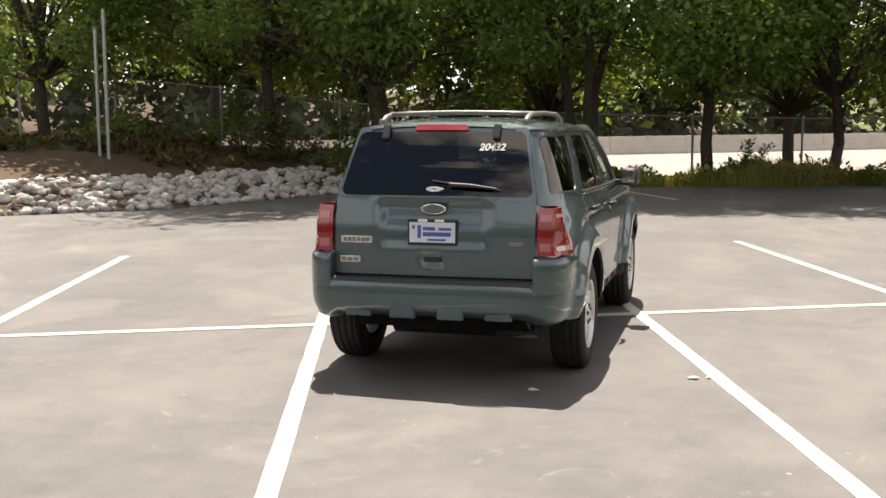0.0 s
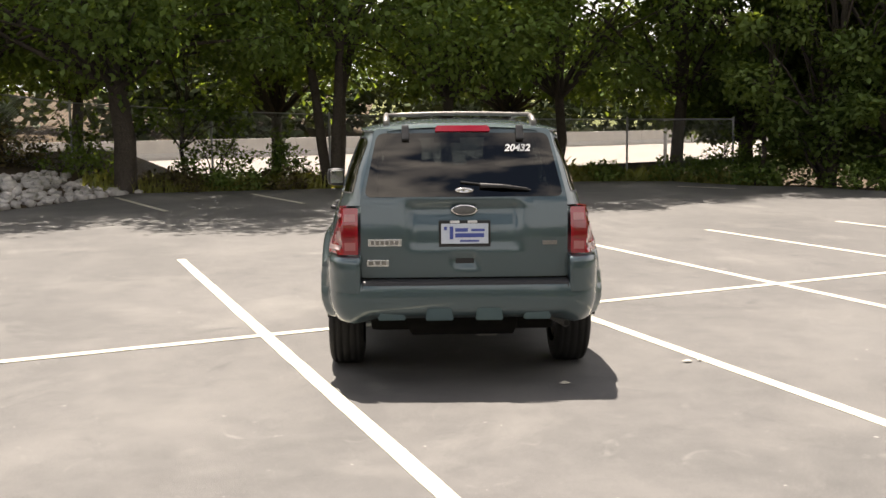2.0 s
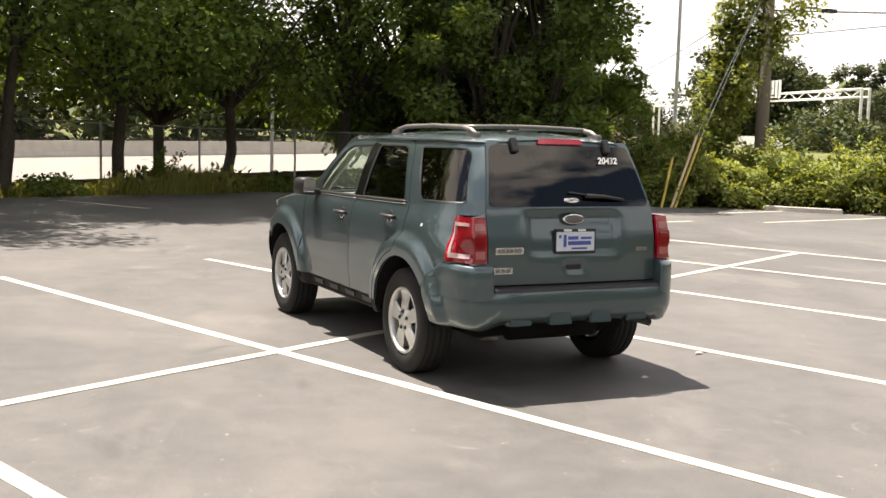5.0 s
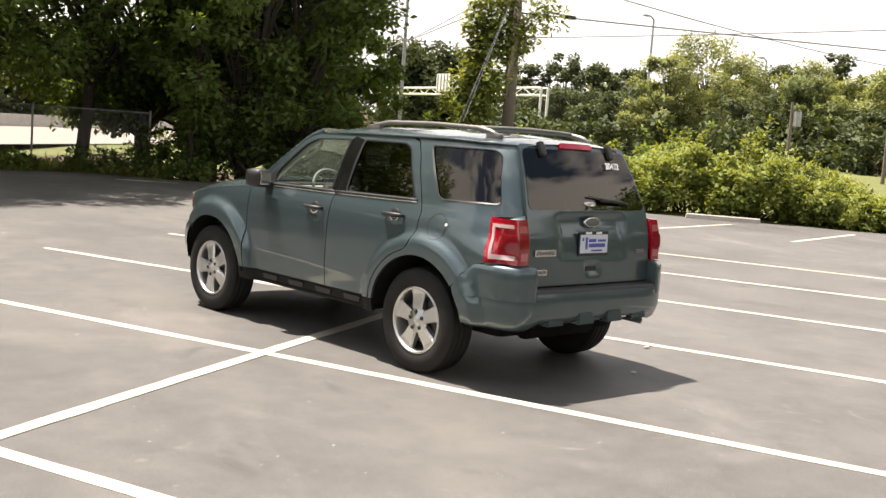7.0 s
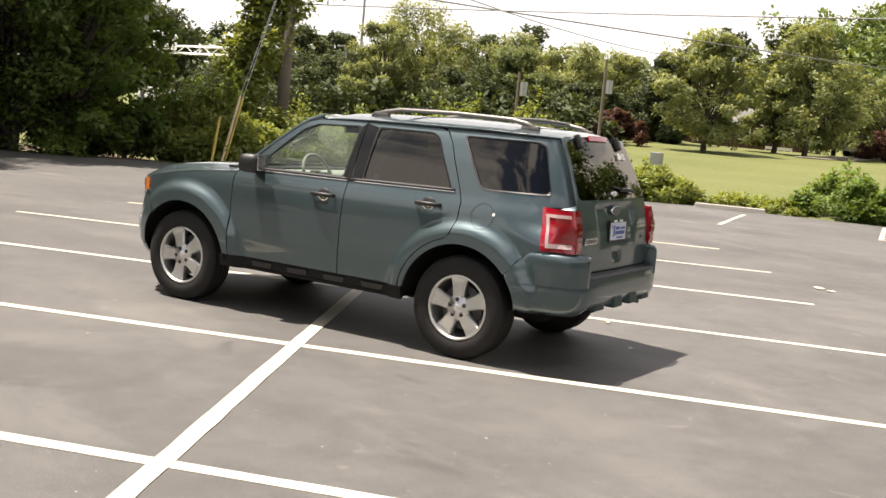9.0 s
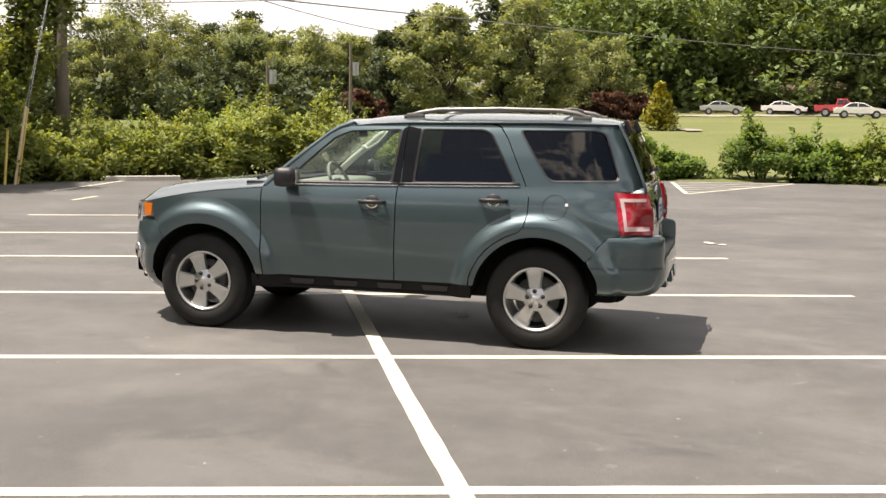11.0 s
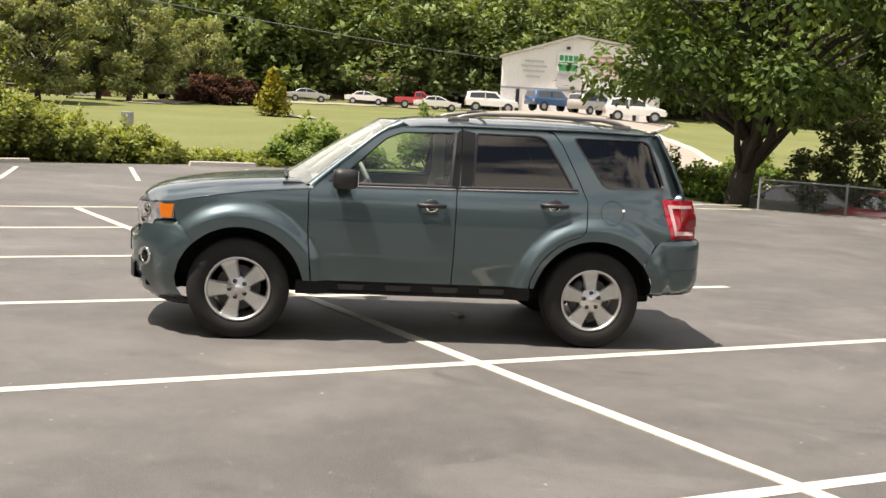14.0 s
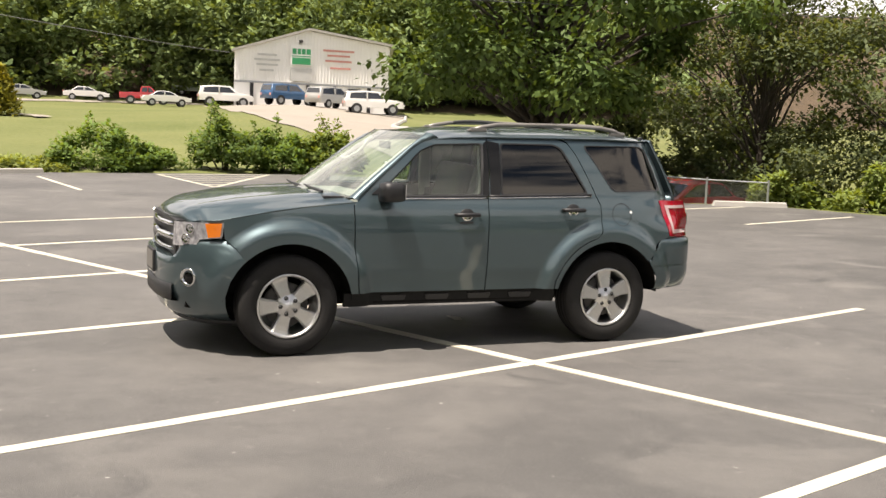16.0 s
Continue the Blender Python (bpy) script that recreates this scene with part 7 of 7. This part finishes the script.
bmesh.ops.recalc_face_normals(bm, faces=bm.faces[:])
part("bonnet", bm, PAINT, car)
part("cowl", box(bmesh.new(), (-0.70, 0.80, 1.10), (0.70, 1.02, 1.160), 0.01), BLACK, car)
for x, dx in ((-0.55, 0.52), (0.02, 0.50)):
    w_ = part("wiper", tube(bmesh.new(), [(x, 0.99, 1.18), (x + dx * 0.5, 1.01, 1.195), (x + dx, 0.98, 1.20)], [0.012, 0.010, 0.006], 6), BLACK, car)


# windscreen and roof
def screen(o=0.0):
    def to(u, t):
        hw = 0.765 + (0.605 - 0.765) * t
        yc = 1.055 + (0.290 - 1.055) * t
        z = 1.150 + (1.645 - 1.150) * t + 0.012 * math.sin(t * math.pi)
        return Vector((u * hw, yc - (0.215 - 0.11 * t) * u * u + o * 0.5, z + o))
    return to


part("windscreen", sheet([(-1, 0), (1, 0), (1, 1), (-1, 1)], screen(0.0), 0.12, 0, inward=(0, -1, -1), edge=0.1), SCREEN_GLASS, car, "clear windscreen")
for s in (-1, 1):
    bm = bmesh.new()
    rws = []
    for i in range(14):
        t = i / 13
        a = screen(0.004)(s * 0.985, t)
        zz = 1.135 + (1.612 - 1.135) * t
        yb = lerp_tab(((1.10, 0.84), (1.145, 0.795), (1.315, 0.605), (1.53, 0.345), (1.585, 0.245), (1.62, 0.09)), zz)
        b = Vector((s * (xs(yb, zz) + 0.004), yb - 0.008, zz))
        m_ = a.lerp(b, 0.55) + Vector((s * 0.012, 0.012, 0.012))
        rws.append([bm.verts.new(p) for p in (a, m_, b, b - Vector((s * 0.05, 0.02, 0.0)))])
    for a, b in zip(rws, rws[1:]):
        for k in range(3):
            bm.faces.new((a[k], a[k + 1], b[k + 1], b[k])).smooth = True
    bmesh.ops.recalc_face_normals(bm, faces=bm.faces[:])
    part("front_pillar", bm, PAINT, car)

ROOF = ((0.15, 1.655), (0.27, 1.650), (0.0, 1.678), (-0.3, 1.695), (-0.9, 1.708), (-1.4, 1.702), (-1.75, 1.680), (-1.86, 1.655))
ROOF = tuple(sorted(ROOF))


def roof(u, y):
    e = 0.664 if y > -1.2 else xs(max(y, -1.84), 1.63) + 0.022
    ze = lerp_tab(((-1.88, 1.632), (-1.3, 1.644), (-0.3, 1.630), (0.1, 1.614), (0.25, 1.600)), y)
    zc = lerp_tab(ROOF, y)
    z = ze + (zc - ze) * (1 - abs(u) ** 3.0)
    yy = y - 0.10 * u * u * smooth01(-0.1, 0.25, y)
    return Vector((u * e, yy, z))


bm = bmesh.new()
us, ys = np.sin(np.linspace(-math.pi / 2, math.pi / 2, 41)), np.linspace(-1.865, 0.285, 40)
vv = [[bm.verts.new(roof(u, y)) for u in us] for y in ys]
for a, b in zip(vv, vv[1:]):
    for k in range(len(a) - 1):
        bm.faces.new((a[k], a[k + 1], b[k + 1], b[k])).smooth = True
for k in (0, -1):
    sg = -1 if vv[0][k].co.x > 0 else 1
    top = [r[k] for r in vv]
    for dx, dz in ((0.004, -0.010), (0.032, -0.014), (0.040, -0.032)):
        low = [bm.verts.new(r[k].co + Vector((sg * dx, 0, dz))) for r in vv]
        for i in range(len(low) - 1):
            bm.faces.new((top[i], top[i + 1], low[i + 1], low[i])).smooth = dx < 0.01
        top = low
bmesh.ops.recalc_face_normals(bm, faces=bm.faces[:])
part("roof", bm, PAINT, car)
part("headliner", loft([[roof(u * 0.90, y) - Vector((0, 0, 0.030)) for u in np.linspace(-1, 1, 15)] for y in np.linspace(-1.82, 0.22, 9)]), TRIM_IN, car)
for s in (-1, 1):
    x = s * 0.49
    pts = [(x, -0.20, 1.668), (x, -0.32, 1.700), (x, -0.46, 1.724), (x, -0.95, 1.736), (x, -1.40, 1.728), (x, -1.52, 1.708), (x, -1.62, 1.670)]
    rl = part("roof_rail", tube(bmesh.new(), pts, [0.014, 0.018, 0.017, 0.016, 0.017, 0.020, 0.016], 10), SILVER, car, "silver roof rail", True)
    for y in (-0.29, -1.56):
        part("rail_foot", box(bmesh.new(), (x - 0.018, y - 0.07, 1.660), (x + 0.018, y + 0.07, 1.698), 0.014), SILVER, rl)
for y in (-0.50, -1.42):
    pts = [(x, y, 1.730 + 0.012 * (1 - (x / 0.49) ** 2)) for x in np.linspace(-0.49, 0.49, 9)]
    part("cross_bar", tube(bmesh.new(), pts, 0.014, 8), SILVER if y < -1 else BLACK, car, smooth=True)

# underbody, wheel housings and cabin
part("muffler", tube(bmesh.new(), [(-0.36, -1.82, 0.40), (-0.33, -1.82, 0.40), (0.33, -1.82, 0.40), (0.36, -1.82, 0.40)], [0.05, 0.10, 0.10, 0.05], 14), DARK, car, smooth=True)
part("rear_axle", tube(bmesh.new(), [(-0.66, WR, 0.35), (0.66, WR, 0.35)], 0.045, 10), DARK, car, smooth=True)
part("underbody", box(bmesh.new(), (-0.60, -1.85, 0.33), (0.60, 2.0, 0.60), 0.05), DARK, car)
part("front_bulkhead", box(bmesh.new(), (-0.66, 0.80, 0.45), (0.66, 1.80, 0.94), 0.04), DARK, car)
for s in (-1, 1):
    part("floor_side", box(bmesh.new(), (min(s * 0.60, s * 0.82), -0.80, 0.365), (max(s * 0.60, s * 0.82), 0.85, 0.50), 0.02), DARK, car)
    for c in (WF, WR):
        bm = bmesh.new()
        ang = [radians(a) for a in range(6, 176, 8)]
        a_ = [bm.verts.new((s * (xs(c + 0.47 * math.cos(a), WZ + 0.47 * math.sin(a)) - 0.012), c + 0.472 * math.cos(a), WZ + 0.472 * math.sin(a))) for a in ang]
        b_ = [bm.verts.new((s * 0.58, c + 0.475 * math.cos(a), WZ + 0.475 * math.sin(a))) for a in ang]
        for k in range(len(ang) - 1):
            bm.faces.new((a_[k], a_[k + 1], b_[k + 1], b_[k]))
        bm.faces.new(b_)
        part("wheel_housing", bm, DARK, car)
    part("door_card", sheet([(0.78, 0.50), (-0.76, 0.50), (-0.90, 0.86), (-1.80, 0.88), (-1.80, 1.185), (0.66, 1.150)], lambda y, z: Vector((s * (xs(y, z) - 0.032), y, z)), 0.06, 0, inward=(s, 0, 0), edge=0.05), DASH, car)
part("load_floor", box(bmesh.new(), (-0.56, -2.0, 0.66), (0.56, -1.25, 0.72), 0.01), DASH, car)
part("dashboard", box(bmesh.new(), (-0.74, 0.42, 0.80), (0.74, 0.86, 1.145), 0.07), TRIM_IN, car, smooth=True)
bm = bmesh.new()
n, R_, r_ = 36, 0.178, 0.014
for i in range(n):
    for j in range(8):
        a, b = i * math.tau / n, j * math.tau / 8
        bm.verts.new(((R_ + r_ * math.cos(b)) * math.cos(a), (R_ + r_ * math.cos(b)) * math.sin(a), r_ * math.sin(b)))
bm.verts.ensure_lookup_table()
for i in range(n):
    for j in range(8):
        bm.faces.new((bm.verts[i * 8 + j], bm.verts[((i + 1) % n) * 8 + j], bm.verts[((i + 1) % n) * 8 + (j + 1) % 8], bm.verts[i * 8 + (j + 1) % 8])).smooth = True
box(bm, (-0.17, -0.03, -0.025), (0.17, 0.03, -0.005), 0.006)
box(bm, (-0.055, -0.17, -0.03), (0.055, 0.05, 0.0), 0.01)
sw = part("steering_wheel", bm, TRIM_IN, car)
sw.matrix_world = pose(-0.37, 0.36, 1.125, 64)
part("steering_column", tube(bmesh.new(), [(-0.37, 0.36, 1.14), (-0.37, 0.6, 1.04)], 0.04, 8), DASH, car)


def seat(x, y, w, label, rest=1.52, bench=False):
    st = part("seat", box(bmesh.new(), (x - w / 2, y - 0.25, 0.70), (x + w / 2, y + 0.28, 0.86), 0.06), CLOTH, car, label, True)
    bk = part("seat_back", box(bmesh.new(), (-w / 2, -0.07, 0), (w / 2, 0.07, 0.60), 0.055), CLOTH, st, smooth=True)
    bk.matrix_world = pose(x, y - 0.24, 0.80, 14)
    for hx in ((0,) if not bench else (-0.38, 0.38)):
        hr = part("head_rest", box(bmesh.new(), (-0.13, -0.05, 0), (0.13, 0.05, 0.18), 0.045), CLOTH, st, smooth=True)
        hr.matrix_world = pose(x + hx, y - 0.40, 1.385, 10)
        for q in (-0.05, 0.05):
            p_ = part("head_rest_post", tube(bmesh.new(), [(q, 0, -0.05), (q, 0, 0.04)], 0.007, 6), CHROME, st)
            p_.matrix_world = hr.matrix_world


for s in (-1, 1):
    bm = bmesh.new()
    line = [(s * 0.60, -0.30, 1.50), (s * 0.56, -0.26, 1.30), (s * 0.47, -0.20, 1.05), (s * 0.40, -0.14, 0.90)]
    rows = [[bm.verts.new((x + s * 0.004 * q, y + 0.024 * q, z)) for q in (-1, 1)] for x, y, z in line]
    for p, q in zip(rows, rows[1:]):
        bm.faces.new((p[0], p[1], q[1], q[0]))
    part("seat_belt", bm, TRIM_IN, car, "pale grey seat belt")
    part("post_trim", tube(bmesh.new(), [(s * 0.690, 0.80, 1.15), (s * 0.655, 0.62, 1.30), (s * 0.605, 0.36, 1.50), (s * 0.575, 0.22, 1.58)], [0.030, 0.030, 0.028, 0.026], 8), PALE_TRIM, car, "pale moulded post trim", True)
    part("grab_handle", tube(bmesh.new(), [(s * 0.610, 0.52, 1.41), (s * 0.585, 0.46, 1.385), (s * 0.570, 0.36, 1.44), (s * 0.560, 0.29, 1.51), (s * 0.570, 0.27, 1.555)], 0.013, 8), PALE_TRIM, car, "pale grab handle", True)
    part("pillar_trim", box(bmesh.new(), (min(s * 0.60, s * 0.645), -0.34, 1.15), (max(s * 0.60, s * 0.645), -0.24, 1.60), 0.012), TRIM_IN, car)
seat(-0.37, -0.12, 0.52, "grey cloth driver's seat")
seat(0.37, -0.12, 0.52, "grey cloth front seat")
seat(0.0, -0.98, 1.10, "grey cloth rear bench", bench=True)
part("inner_mirror", box(bmesh.new(), (-0.11, 0.30, 1.50), (0.11, 0.325, 1.56), 0.01), DASH, car)


# wheels
def wheel():
    bm = bmesh.new()
    lathe(bm, [(-0.115, 0.235), (-0.118, 0.290), (-0.108, 0.345), (-0.090, 0.363), (-0.078, 0.365), (-0.070, 0.358), (-0.062, 0.366), (-0.032, 0.368), (-0.025, 0.360), (-0.018, 0.368), (0.018, 0.368), (0.025, 0.360), (0.032, 0.368), (0.062, 0.366), (0.070, 0.358), (0.078, 0.365), (0.090, 0.363), (0.106, 0.346), (0.117, 0.315), (0.118, 0.285), (0.112, 0.245), (0.098, 0.232)], 56)
    tyre = bm
    bm = bmesh.new()
    lathe(bm, [(0.105, 0.2345), (0.112, 0.228), (0.108, 0.219), (0.094, 0.213), (0.05, 0.205), (-0.10, 0.205)], 56)
    rim = bm
    bm = bmesh.new()
    n = 5
    for k in range(n):
        a = k * math.tau / n + math.pi / 2
        ca, sa = math.cos(a), math.sin(a)

        def pt(r, t, x):
            return bm.verts.new((x, ca * r - sa * t, sa * r + ca * t))
        ring = []
        for r, w, x in ((0.035, 0.030, 0.092), (0.075, 0.043, 0.098), (0.11, 0.048, 0.096), (0.15, 0.054, 0.090), (0.185, 0.062, 0.088), (0.205, 0.070, 0.092), (0.217, 0.084, 0.098)):
            ring.append((pt(r, -w, x - 0.014), pt(r, -w * 0.80, x), pt(r, w * 0.80, x), pt(r, w, x - 0.014), pt(r, w, x - 0.05), pt(r, -w, x - 0.05)))
        for p, q in zip(ring, ring[1:]):
            for i in range(5):
                bm.faces.new((p[i], p[i + 1], q[i + 1], q[i]))
    lathe(bm, [(0.110, 0.0005), (0.110, 0.028), (0.101, 0.034), (0.099, 0.080), (0.08, 0.092)], 30)
    spokes = bm
    nuts = bmesh.new()
    lathe(nuts, [(0.0985, 0.017), (0.1015, 0.0155), (0.1010, 0.0120), (0.109, 0.0110), (0.111, 0.007), (0.111, 0.0005)], 10)
    bm = bmesh.new()
    lathe(bm, [(-0.02, 0.16), (0.03, 0.16), (0.03, 0.001)], 30)
    for k in range(12):
        a = k * math.tau / 12
        box(bm, (0.03, 0.10 * math.cos(a) - 0.012, 0.10 * math.sin(a) - 0.012), (0.034, 0.10 * math.cos(a) + 0.012, 0.10 * math.sin(a) + 0.012))
    disc = bm
    meshes = []
    for nm, b, m in (("tyre", tyre, RUBBER), ("rim", rim, ALLOY), ("spokes", spokes, ALLOY), ("wheel_nut", nuts, BLACK), ("brake_disc", disc, mat("brake_iron", (0.10, 0.098, 0.095), 0.6, (0.16, 0.15, 0.14), 6.0, 60.0, 0.4, metal=0.6))):
        bmesh.ops.recalc_face_normals(b, faces=b.faces[:])
        me = bpy.data.meshes.new(nm)
        b.to_mesh(me)
        b.free()
        me.materials.append(m)
        meshes.append((nm, me))
    return meshes


WH = wheel()
for s in (-1, 1):
    for c, turn in ((WF, 20), (WR, 4)):
        m = Matrix.Translation((s * 0.772, c, 0.366)) @ pose(0, 0, 0, turn, 0, 0 if s > 0 else 180)
        w = part("wheel", WH[0][1], None, car, "black tyre on a five-spoke alloy wheel")
        w.name = "wheel"
        w.matrix_world = m
        for nm, me in WH[1:]:
            for k in range(5 if nm == "wheel_nut" else 1):
                o = part(nm, me, None, w)
                a = k * math.tau / 5 + math.pi / 2
                o.matrix_world = m @ (pose(0, 0.060 * math.cos(a), 0.060 * math.sin(a)) if nm == "wheel_nut" else Matrix())
